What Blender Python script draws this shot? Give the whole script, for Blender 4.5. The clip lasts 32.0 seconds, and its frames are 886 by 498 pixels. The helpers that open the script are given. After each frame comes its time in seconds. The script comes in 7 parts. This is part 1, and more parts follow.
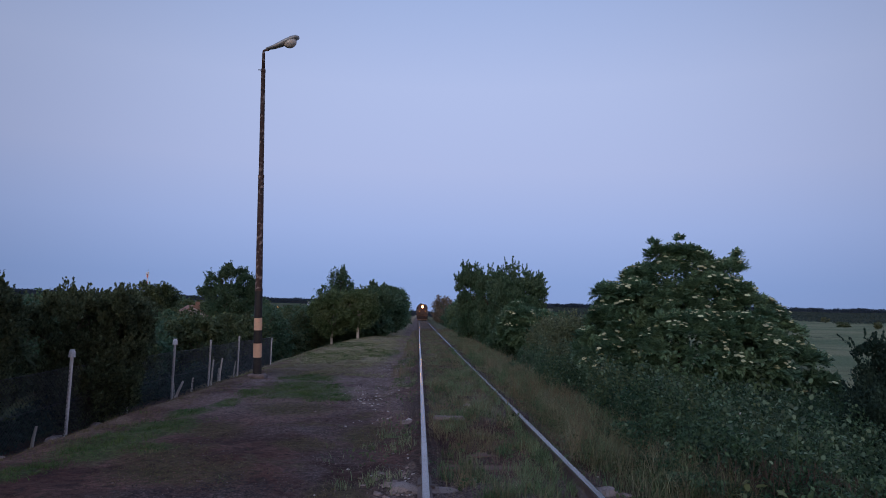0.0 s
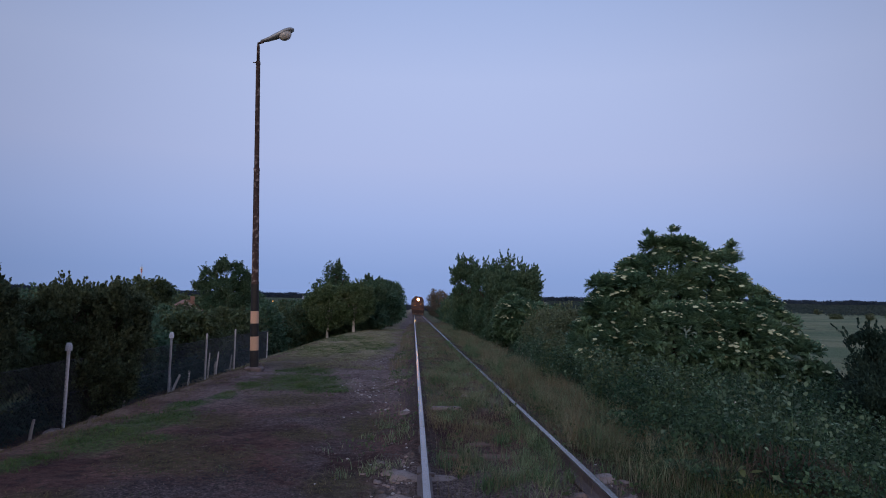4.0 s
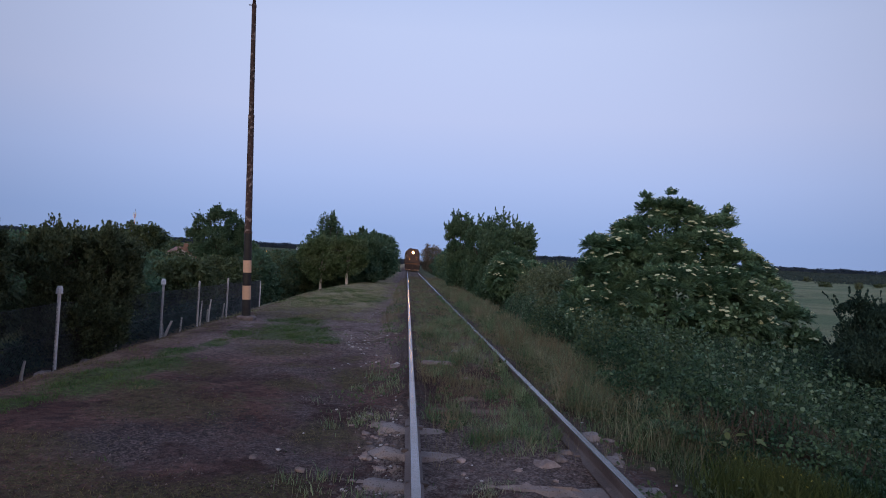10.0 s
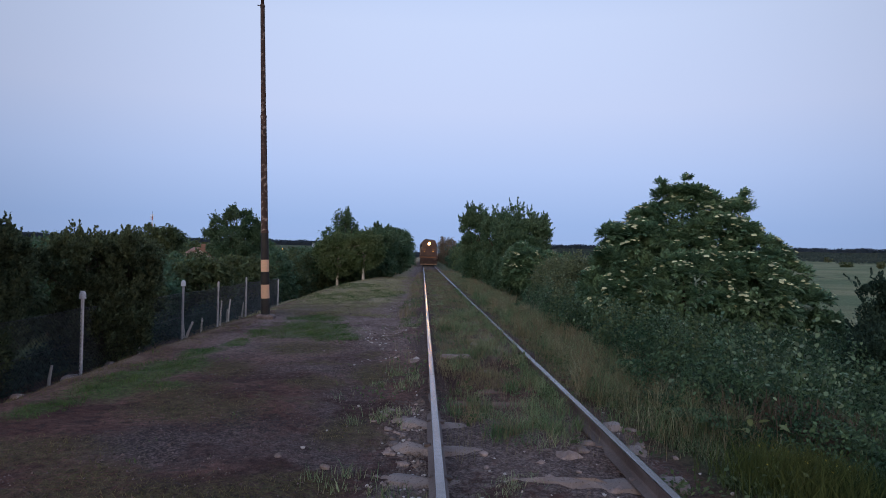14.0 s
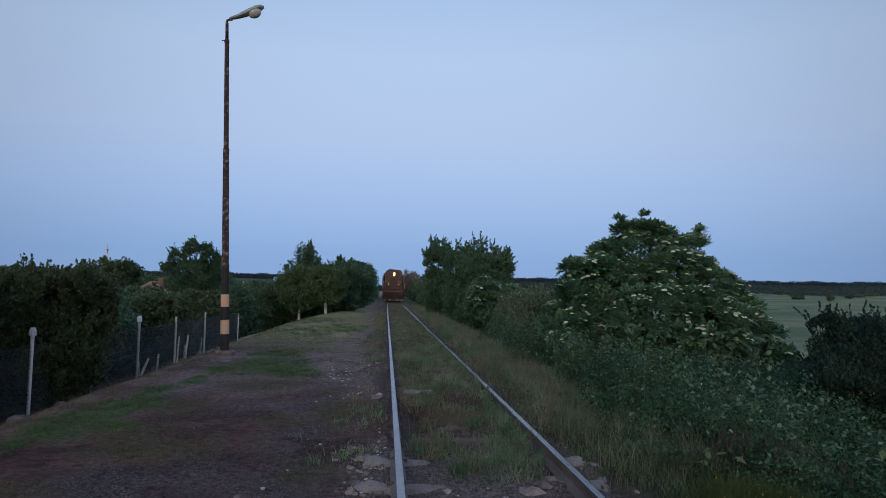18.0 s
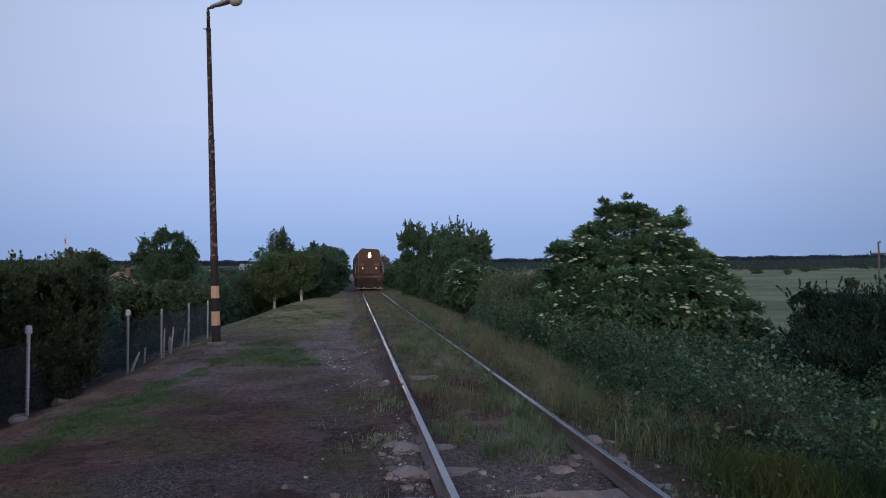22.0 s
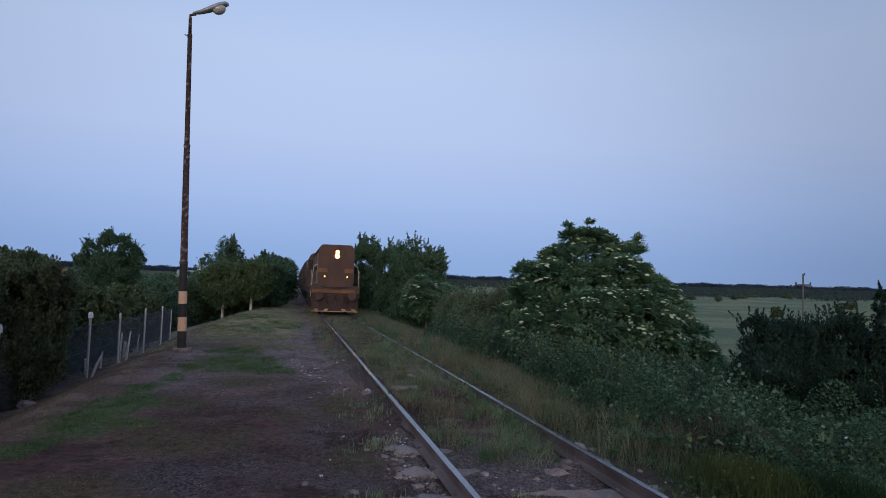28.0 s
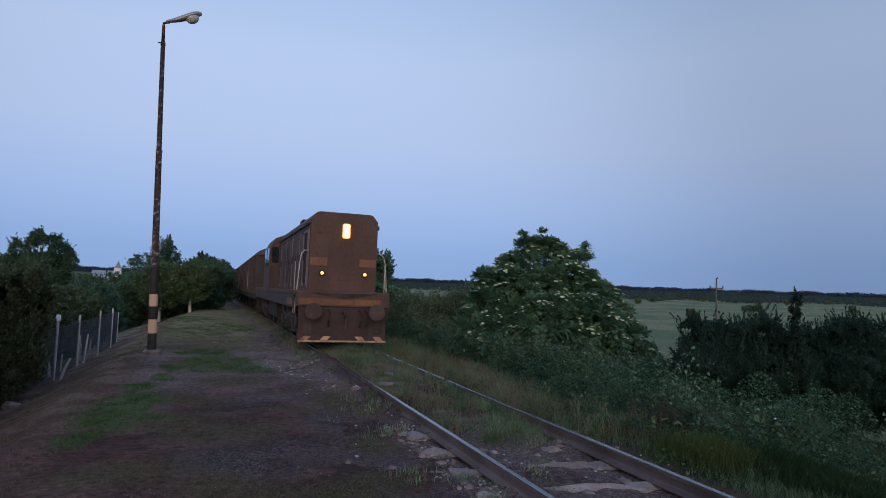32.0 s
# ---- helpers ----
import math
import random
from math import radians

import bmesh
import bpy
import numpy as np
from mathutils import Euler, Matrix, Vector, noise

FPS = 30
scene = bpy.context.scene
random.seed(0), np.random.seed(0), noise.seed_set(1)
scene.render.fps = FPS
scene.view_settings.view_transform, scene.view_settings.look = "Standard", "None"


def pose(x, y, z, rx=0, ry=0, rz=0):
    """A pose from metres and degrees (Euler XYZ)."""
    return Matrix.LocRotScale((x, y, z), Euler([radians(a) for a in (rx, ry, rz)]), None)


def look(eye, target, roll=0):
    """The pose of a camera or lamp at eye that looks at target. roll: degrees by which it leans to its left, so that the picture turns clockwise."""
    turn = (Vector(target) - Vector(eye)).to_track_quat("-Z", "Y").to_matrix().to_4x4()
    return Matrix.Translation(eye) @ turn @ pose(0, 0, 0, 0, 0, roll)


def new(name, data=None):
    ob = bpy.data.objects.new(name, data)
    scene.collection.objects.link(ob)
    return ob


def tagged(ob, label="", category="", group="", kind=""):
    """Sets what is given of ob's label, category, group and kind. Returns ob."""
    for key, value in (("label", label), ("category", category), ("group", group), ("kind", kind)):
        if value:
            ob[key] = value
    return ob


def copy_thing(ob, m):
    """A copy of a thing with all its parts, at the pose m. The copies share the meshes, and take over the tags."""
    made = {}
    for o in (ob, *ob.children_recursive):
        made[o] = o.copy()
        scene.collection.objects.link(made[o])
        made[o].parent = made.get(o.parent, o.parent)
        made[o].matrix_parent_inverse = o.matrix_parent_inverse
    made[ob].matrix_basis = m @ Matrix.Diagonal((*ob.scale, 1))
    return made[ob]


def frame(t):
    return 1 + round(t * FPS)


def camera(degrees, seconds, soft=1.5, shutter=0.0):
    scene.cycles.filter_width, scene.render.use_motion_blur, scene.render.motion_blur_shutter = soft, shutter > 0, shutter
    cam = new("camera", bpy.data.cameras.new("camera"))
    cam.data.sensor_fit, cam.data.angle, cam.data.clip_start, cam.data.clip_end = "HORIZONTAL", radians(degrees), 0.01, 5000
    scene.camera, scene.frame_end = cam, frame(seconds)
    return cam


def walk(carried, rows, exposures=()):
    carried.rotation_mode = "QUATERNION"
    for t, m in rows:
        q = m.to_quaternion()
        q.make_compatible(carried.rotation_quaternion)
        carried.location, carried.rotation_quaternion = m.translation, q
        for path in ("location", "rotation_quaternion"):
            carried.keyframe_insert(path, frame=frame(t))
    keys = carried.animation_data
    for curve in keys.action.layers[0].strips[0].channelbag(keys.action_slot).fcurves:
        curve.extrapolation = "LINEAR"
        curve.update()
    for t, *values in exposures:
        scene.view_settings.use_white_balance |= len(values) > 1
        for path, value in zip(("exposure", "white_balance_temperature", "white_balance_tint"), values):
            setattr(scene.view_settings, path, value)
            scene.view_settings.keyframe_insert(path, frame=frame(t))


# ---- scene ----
cam = camera(69.3, 32.0, 0.95)
PATH = [
    (0, (-0.861, 0.056, 1.515), (-0.791, 2.044, 1.718), 1.5),
    (0.5, (-0.879, 0.045, 1.499), (-0.803, 2.032, 1.714), 1.5),
    (1, (-0.87, 0.04, 1.509), (-0.794, 2.027, 1.727), 1.6),
    (1.5, (-0.874, -0.013, 1.505), (-0.801, 1.975, 1.717), 1.6),
    (2, (-0.898, 0.114, 1.493), (-0.827, 2.102, 1.696), 1.3),
    (2.5, (-0.905, 0.135, 1.488), (-0.823, 2.123, 1.687), 1.3),
    (3, (-0.898, 0.115, 1.458), (-0.808, 2.105, 1.644), 1.4),
    (3.5, (-0.896, 0.03, 1.475), (-0.81, 2.02, 1.659), 1.2),
    (5.5, (-0.898, 0.041, 1.467), (-0.809, 2.03, 1.655), 1.5),
    (6, (-0.884, 0.058, 1.499), (-0.818, 2.05, 1.668), 1.4),
    (6.5, (-0.885, 0.066, 1.503), (-0.829, 2.059, 1.665), 1.4),
    (7, (-0.889, 0.069, 1.496), (-0.83, 2.061, 1.66), 1.5),
    (7.5, (-0.889, 0.067, 1.491), (-0.823, 2.06, 1.655), 1.6),
    (8, (-0.883, 0.06, 1.502), (-0.819, 2.052, 1.658), 1.4),
    (8.5, (-0.882, 0.071, 1.506), (-0.813, 2.065, 1.646), 1.3),
    (9, (-0.89, 0.06, 1.509), (-0.827, 2.054, 1.64), 1.3),
    (9.5, (-0.878, 0.085, 1.479), (-0.836, 2.082, 1.583), 1.5),
    (10, (-0.892, 0.115, 1.476), (-0.783, 2.111, 1.523), 3.1),
    (10.5, (-0.891, 0.049, 1.507), (-0.777, 2.045, 1.514), 1.8),
    (11, (-0.905, 0.092, 1.495), (-0.855, 2.091, 1.483), 2.5),
    (11.5, (-0.914, 0.158, 1.508), (-0.879, 2.157, 1.493), 2.4),
    (12, (-0.909, 0.176, 1.502), (-0.911, 2.176, 1.507), 2.5),
    (12.5, (-0.928, 0.131, 1.514), (-0.999, 2.129, 1.564), 2.1),
    (13, (-0.918, 0.1, 1.512), (-0.936, 2.1, 1.57), 1.7),
    (13.5, (-0.908, 0.085, 1.496), (-0.912, 2.085, 1.514), 1.9),
    (14, (-0.903, 0.091, 1.505), (-0.84, 2.09, 1.526), 1.3),
    (14.5, (-0.924, 0.083, 1.515), (-0.868, 2.082, 1.53), 1.9),
    (16.5, (-0.893, 0.058, 1.528), (-0.739, 2.051, 1.615), 1.1),
    (17, (-0.91, 0.039, 1.531), (-0.736, 2.027, 1.657), 1.3),
    (17.5, (-0.907, 0.053, 1.514), (-0.73, 2.041, 1.649), 1.3),
    (18, (-0.906, 0.035, 1.529), (-0.732, 2.023, 1.656), 1.2),
    (18.5, (-0.904, 0.043, 1.521), (-0.731, 2.032, 1.646), 0.9),
    (19, (-0.92, 0.04, 1.513), (-0.747, 2.028, 1.636), 0.6),
    (19.5, (-0.899, 0.06, 1.515), (-0.737, 2.051, 1.62), 0.5),
    (20, (-0.964, 0.046, 1.519), (-0.819, 2.038, 1.62), 1.5),
    (20.5, (-1.088, 0.046, 1.518), (-0.948, 2.04, 1.599), 1.3),
    (21, (-1.150, 0.054, 1.534), (-0.994, 2.046, 1.621), 2.4),
    (21.5, (-1.288, 0.005, 1.567), (-1.104, 1.993, 1.693), 3.0),
    (22, (-1.483, -0.124, 1.614), (-1.205, 1.856, 1.687), -0.2),
    (22.5, (-1.490, -0.034, 1.616), (-1.204, 1.945, 1.674), 0.7),
    (23, (-1.498, -0.114, 1.628), (-1.220, 1.866, 1.681), 2.2),
    (23.5, (-1.578, -0.127, 1.645), (-1.308, 1.854, 1.700), 2.6),
    (24, (-1.840, -0.106, 1.635), (-1.514, 1.866, 1.703), -0.5),
    (24.5, (-1.925, -0.176, 1.655), (-1.510, 1.781, 1.698), 0.4),
    (25, (-1.920, -0.303, 1.688), (-1.496, 1.652, 1.726), 0.8),
    (25.5, (-1.925, -0.143, 1.656), (-1.488, 1.809, 1.707), 1.7),
    (26, (-1.948, -0.200, 1.669), (-1.544, 1.758, 1.718), 2.2),
    (26.5, (-2.030, -0.217, 1.671), (-1.615, 1.738, 1.768), 0.7),
    (28.5, (-2.276, -0.619, 1.578), (-1.809, 1.322, 1.705), 2.7),
    (29, (-2.369, -0.749, 1.584), (-1.884, 1.189, 1.684), 3.5),
    (29.5, (-2.530, -0.766, 1.604), (-2.062, 1.175, 1.700), 5.0),
    (30, (-2.768, -0.812, 1.583), (-2.245, 1.114, 1.710), 3.1),
    (30.5, (-2.915, -0.860, 1.609), (-2.350, 1.053, 1.744), 4.5),
    (31, (-3.055, -0.994, 1.587), (-2.412, 0.895, 1.726), 3.9),
    (31.5, (-3.173, -1.201, 1.641), (-2.500, 0.678, 1.767), 3.2),
    (32, (-3.395, -1.192, 1.597), (-2.733, 0.690, 1.735), 2.2),
]
EXPOSURES = ((0, 0.0, 6500, 10), (7, 0.02, 6500, 10), (7.7, 0.09, 6550, 4), (8.3, 0.09, 6550, 4), (9, 0.1, 6600, 9), (11, 0.38, 7000, 8), (13, 0.41, 7050, 5), (15, 0.35, 7050, 2), (17, 0.17, 6600, -5), (18.4, 0.17, 6600, -5), (19.2, 0.22, 6700, 3), (23, 0.28, 6800, 4), (26, 0.24, 6800, 3), (29, 0.18, 6600, 0), (32, 0.18, 6600, -1))
walk(cam, [(t, look(eye, target, roll)) for t, eye, target, roll in PATH], EXPOSURES)

# ---- sky and light ----
world = bpy.data.worlds.new("dusk_sky")
scene.world = world
world.use_nodes = True


def build_sky():
    nt = world.node_tree
    nt.nodes.clear()
    out = nt.nodes.new("ShaderNodeOutputWorld")
    bg = nt.nodes.new("ShaderNodeBackground")
    co = nt.nodes.new("ShaderNodeTexCoord")
    sep = nt.nodes.new("ShaderNodeSeparateXYZ")
    nt.links.new(co.outputs["Generated"], sep.inputs[0])
    ramp = nt.nodes.new("ShaderNodeValToRGB")
    stops = ((0.0, (0.215, 0.310, 0.585)), (0.05, (0.230, 0.332, 0.620)), (0.13, (0.310, 0.405, 0.700)),
             (0.22, (0.385, 0.458, 0.725)), (0.34, (0.410, 0.492, 0.762)), (0.48, (0.345, 0.452, 0.750)), (1.0, (0.20, 0.32, 0.63)))
    els = ramp.color_ramp.elements
    while len(els) < len(stops):
        els.new(0.5)
    for e, (p, c) in zip(els, stops):
        e.position, e.color = p, (*c, 1)
    nt.links.new(sep.outputs["Z"], ramp.inputs[0])
    # the afterglow of the set sun, behind the camera
    glow = nt.nodes.new("ShaderNodeValToRGB")
    g = glow.color_ramp.elements
    g[0].position, g[0].color = 0.0, (1.05, 0.62, 0.42, 1)
    g[1].position, g[1].color = 0.55, (0.30, 0.44, 0.78, 1)
    nt.links.new(sep.outputs["Z"], glow.inputs[0])
    west = nt.nodes.new("ShaderNodeMapRange")
    west.inputs["From Min"].default_value, west.inputs["From Max"].default_value = 0.25, -0.9
    west.interpolation_type = "SMOOTHSTEP"
    nt.links.new(sep.outputs["Y"], west.inputs["Value"])
    mix = nt.nodes.new("ShaderNodeMix")
    mix.data_type = "RGBA"
    nt.links.new(west.outputs[0], mix.inputs["Factor"])
    nt.links.new(ramp.outputs[0], mix.inputs["A"])
    nt.links.new(glow.outputs[0], mix.inputs["B"])
    # paler down the line of the track than to the sides
    along = nt.nodes.new("ShaderNodeVectorMath")
    along.operation = "DOT_PRODUCT"
    along.inputs[1].default_value = (0.078, 0.997, 0.0)
    nt.links.new(co.outputs["Generated"], along.inputs[0])
    side = nt.nodes.new("ShaderNodeMapRange")
    side.interpolation_type = "SMOOTHSTEP"
    side.inputs["From Min"].default_value, side.inputs["From Max"].default_value = 0.68, 1.0
    side.inputs["To Min"].default_value, side.inputs["To Max"].default_value = 0.74 * SKY, 1.09 * SKY
    nt.links.new(along.outputs["Value"], side.inputs["Value"])
    nt.links.new(mix.outputs["Result"], bg.inputs[0])
    nt.links.new(side.outputs[0], bg.inputs[1])
    nt.links.new(bg.outputs[0], out.inputs[0])


SKY = 1.0
build_sky()
sun = new("afterglow", bpy.data.lights.new("afterglow", "SUN"))
sun.data.energy, sun.data.angle, sun.data.color = 0.78, radians(35), (1.0, 0.90, 0.84)
sun.matrix_world = look((-9, -30, 8), (0, 0, 0))


BEAM = 4500.0


# ---- materials ----
def mat(name, a, b, rough=0.8, metal=0.0, size=0.5, fine=0.03, bump=0.3, spec=0.3, random=0.25, island=False, c=None, emit=0.0, thin=0.0, streak=0.0):
    """Two colours mixed by noise at two scales, with a fine relief; each object or island a little lighter or darker."""
    m = bpy.data.materials.new(name)
    m.use_nodes = True
    nt = m.node_tree
    p = nt.nodes["Principled BSDF"]
    p.inputs["Roughness"].default_value, p.inputs["Metallic"].default_value = rough, metal
    p.inputs["Specular IOR Level"].default_value = spec
    co = nt.nodes.new("ShaderNodeTexCoord")
    place = co.outputs["Object"]
    if streak:
        # grime that has run down the sides
        run = nt.nodes.new("ShaderNodeMapping")
        run.inputs["Scale"].default_value = (1, 1, streak)
        nt.links.new(place, run.inputs["Vector"])
        place = run.outputs[0]
    big, small = nt.nodes.new("ShaderNodeTexNoise"), nt.nodes.new("ShaderNodeTexNoise")
    for n, s, d in ((big, size, 5), (small, fine, 3)):
        n.inputs["Scale"].default_value, n.inputs["Detail"].default_value = 1 / s, d
        nt.links.new(place, n.inputs["Vector"])
    mix = nt.nodes.new("ShaderNodeMix")
    mix.data_type = "RGBA"
    ramp = nt.nodes.new("ShaderNodeMapRange")
    ramp.inputs["From Min"].default_value, ramp.inputs["From Max"].default_value = 0.35, 0.65
    nt.links.new(big.outputs["Fac"], ramp.inputs["Value"])
    nt.links.new(ramp.outputs[0], mix.inputs["Factor"])
    mix.inputs["A"].default_value, mix.inputs["B"].default_value = (*a, 1), (*b, 1)
    top = mix
    if c:
        third = nt.nodes.new("ShaderNodeMix")
        third.data_type = "RGBA"
        r2 = nt.nodes.new("ShaderNodeMapRange")
        r2.inputs["From Min"].default_value, r2.inputs["From Max"].default_value = 0.55, 0.68
        nt.links.new(small.outputs["Fac"], r2.inputs["Value"])
        nt.links.new(r2.outputs[0], third.inputs["Factor"])
        nt.links.new(mix.outputs["Result"], third.inputs["A"])
        third.inputs["B"].default_value = (*c, 1)
        top = third
    hsv = nt.nodes.new("ShaderNodeHueSaturation")
    if island:
        info = nt.nodes.new("ShaderNodeNewGeometry").outputs["Random Per Island"]
    else:
        info = nt.nodes.new("ShaderNodeObjectInfo").outputs["Random"]
    val = nt.nodes.new("ShaderNodeMapRange")
    val.inputs["To Min"].default_value, val.inputs["To Max"].default_value = 1 - random, 1 + random
    nt.links.new(info, val.inputs["Value"])
    fin = nt.nodes.new("ShaderNodeMapRange")
    fin.inputs["To Min"].default_value, fin.inputs["To Max"].default_value = 0.7, 1.3
    nt.links.new(small.outputs["Fac"], fin.inputs["Value"])
    mul = nt.nodes.new("ShaderNodeMath")
    mul.operation = "MULTIPLY"
    nt.links.new(val.outputs[0], mul.inputs[0])
    nt.links.new(fin.outputs[0], mul.inputs[1])
    nt.links.new(mul.outputs[0], hsv.inputs["Value"])
    nt.links.new(top.outputs["Result"], hsv.inputs["Color"])
    nt.links.new(hsv.outputs[0], p.inputs["Base Color"])
    if bump:
        bn = nt.nodes.new("ShaderNodeBump")
        bn.inputs["Strength"].default_value, bn.inputs["Distance"].default_value = bump, fine * 0.6
        nt.links.new(small.outputs["Fac"], bn.inputs["Height"])
        nt.links.new(bn.outputs[0], p.inputs["Normal"])
    if thin:
        # light that comes through a leaf
        tr, both = nt.nodes.new("ShaderNodeBsdfTranslucent"), nt.nodes.new("ShaderNodeMixShader")
        both.inputs[0].default_value = thin
        nt.links.new(hsv.outputs[0], tr.inputs["Color"])
        nt.links.new(p.outputs[0], both.inputs[1])
        nt.links.new(tr.outputs[0], both.inputs[2])
        nt.links.new(both.outputs[0], nt.nodes["Material Output"].inputs["Surface"])
    if emit:
        p.inputs["Emission Color"].default_value, p.inputs["Emission Strength"].default_value = (*a, 1), emit
    return m


def ground_material():
    """Earth, gravel and turf: which lies where follows a slow noise and the distance from the track."""
    m = bpy.data.materials.new("earth_gravel_turf")
    m.use_nodes = True
    nt = m.node_tree
    p = nt.nodes["Principled BSDF"]
    p.inputs["Roughness"].default_value, p.inputs["Specular IOR Level"].default_value = 0.95, 0.15
    geo = nt.nodes.new("ShaderNodeNewGeometry")
    sep = nt.nodes.new("ShaderNodeSeparateXYZ")
    nt.links.new(geo.outputs["Position"], sep.inputs[0])

    def noise_at(size, detail=6):
        n = nt.nodes.new("ShaderNodeTexNoise")
        n.inputs["Scale"].default_value, n.inputs["Detail"].default_value = 1 / size, detail
        nt.links.new(geo.outputs["Position"], n.inputs["Vector"])
        return n.outputs["Fac"]

    def ranged(v, lo, hi):
        r = nt.nodes.new("ShaderNodeMapRange")
        r.interpolation_type = "SMOOTHSTEP"
        r.inputs["From Min"].default_value, r.inputs["From Max"].default_value = lo, hi
        nt.links.new(v, r.inputs["Value"])
        return r.outputs[0]

    def blend(f, a, b):
        x = nt.nodes.new("ShaderNodeMix")
        x.data_type = "RGBA"
        nt.links.new(f, x.inputs["Factor"])
        for key, v in (("A", a), ("B", b)):
            if isinstance(v, tuple):
                x.inputs[key].default_value = (*v, 1)
            else:
                nt.links.new(v, x.inputs[key])
        return x.outputs["Result"]

    def times(a, b):
        x = nt.nodes.new("ShaderNodeMath")
        x.operation = "MULTIPLY"
        nt.links.new(a, x.inputs[0])
        nt.links.new(b, x.inputs[1])
        return x.outputs[0]

    mid, small, tiny, slow = noise_at(0.8), noise_at(0.12), noise_at(0.025, 3), noise_at(2.6, 4)
    wide = noise_at(1.7, 5)
    def cover(name):
        n = nt.nodes.new("ShaderNodeAttribute")
        n.attribute_name = name
        return n.outputs["Fac"]

    def plus(a, b):
        x = nt.nodes.new("ShaderNodeMath")
        x.operation = "ADD"
        nt.links.new(a, x.inputs[0])
        nt.links.new(b, x.inputs[1])
        return x.outputs[0]

    soil = blend(ranged(mid, 0.38, 0.62), (0.088, 0.043, 0.037), (0.152, 0.082, 0.069))
    soil = blend(ranged(small, 0.52, 0.66), soil, (0.060, 0.036, 0.032))
    gravel = blend(ranged(tiny, 0.4, 0.66), (0.066, 0.047, 0.047), (0.150, 0.112, 0.109))
    rag = plus(small, plus(mid, wide))
    col = blend(ranged(plus(cover("gravelly"), rag), 1.60, 2.80), soil, gravel)
    col = blend(times(ranged(wide, 0.52, 0.62), ranged(tiny, 0.62, 0.36)), col, (0.048, 0.038, 0.040))
    col = blend(times(ranged(noise_at(1.3, 4), 0.50, 0.58), ranged(small, 0.30, 0.50)), col, (0.058, 0.030, 0.027))
    dusty = times(ranged(sep.outputs["Y"], 7.5, 14.0), times(ranged(sep.outputs["X"], -5.4, -4.2), ranged(sep.outputs["X"], -0.7, -1.3)))
    col = blend(times(dusty, ranged(rag, 0.95, 1.75)), col, blend(ranged(tiny, 0.4, 0.66), (0.185, 0.130, 0.122), (0.350, 0.268, 0.250)))
    dead = blend(ranged(small, 0.4, 0.6), (0.085, 0.062, 0.042), (0.120, 0.090, 0.058))
    col = blend(times(ranged(noise_at(1.1, 5), 0.55, 0.66), ranged(small, 0.36, 0.52)), col, dead)
    olive = blend(ranged(small, 0.35, 0.65), (0.060, 0.058, 0.026), (0.105, 0.085, 0.045))
    col = blend(times(ranged(plus(cover("withered"), rag), 1.50, 2.60), ranged(tiny, 0.30, 0.62)), col, olive)
    turf = blend(ranged(small, 0.35, 0.65), (0.050, 0.094, 0.028), (0.092, 0.112, 0.045))
    col = blend(times(ranged(plus(cover("turf"), rag), 1.75, 2.45), ranged(tiny, 0.24, 0.56)), col, turf)
    away = ranged(sep.outputs["Y"], 17.0, 24.0)
    straw = blend(ranged(small, 0.35, 0.65), (0.250, 0.218, 0.122), (0.400, 0.320, 0.205))
    col = blend(times(times(away, ranged(sep.outputs["X"], -1.5, -2.6)), ranged(mid, 0.30, 0.50)), col, straw)
    litter = blend(ranged(mid, 0.35, 0.62), (0.078, 0.060, 0.050), (0.190, 0.156, 0.118))
    col = blend(times(times(ranged(sep.outputs["X"], -0.95, -0.7), ranged(sep.outputs["Y"], 7.5, 11.0)), ranged(rag, 1.25, 1.75)), col, litter)
    # dark strip along the rails: shade beside them painted in, with rust and oil
    apart = nt.nodes.new("ShaderNodeMath")
    apart.operation = "ABSOLUTE"
    nt.links.new(sep.outputs["X"], apart.inputs[0])
    beside = times(ranged(apart.outputs[0], 0.48, 0.66), ranged(apart.outputs[0], 1.12, 0.86))
    col = blend(times(beside, ranged(rag, 1.15, 1.65)), col, blend(ranged(tiny, 0.4, 0.66), (0.060, 0.042, 0.039), (0.130, 0.094, 0.086)))
    bared = times(ranged(apart.outputs[0], 1.30, 0.95), ranged(sep.outputs["Y"], 7.6, 6.4))
    col = blend(times(bared, ranged(rag, 1.05, 1.55)), col, blend(ranged(tiny, 0.38, 0.64), (0.092, 0.064, 0.059), (0.200, 0.152, 0.143)))
    earth = times(ranged(sep.outputs["X"], -4.7, -5.2), ranged(sep.outputs["X"], -7.4, -6.6))
    tan = blend(ranged(mid, 0.40, 0.60), (0.120, 0.072, 0.056), (0.205, 0.142, 0.110))
    col = blend(times(times(earth, ranged(sep.outputs["Y"], 5.5, 10.0)), ranged(wide, 0.28, 0.48)), col, tan)
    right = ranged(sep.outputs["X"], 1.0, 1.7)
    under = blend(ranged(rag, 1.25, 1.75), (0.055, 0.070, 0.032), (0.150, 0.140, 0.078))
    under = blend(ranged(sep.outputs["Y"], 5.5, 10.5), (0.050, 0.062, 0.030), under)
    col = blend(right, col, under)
    field = blend(ranged(noise_at(22), 0.38, 0.62), (0.132, 0.168, 0.088), (0.225, 0.226, 0.126))
    field = blend(times(ranged(noise_at(5), 0.56, 0.66), ranged(noise_at(70), 0.42, 0.60)), field, (0.070, 0.088, 0.048))
    col = blend(ranged(sep.outputs["X"], 14.0, 22.0), col, field)
    scrub = blend(ranged(noise_at(9), 0.4, 0.6), (0.045, 0.065, 0.028), (0.085, 0.095, 0.045))
    col = blend(ranged(sep.outputs["X"], -7.2, -9.0), col, scrub)
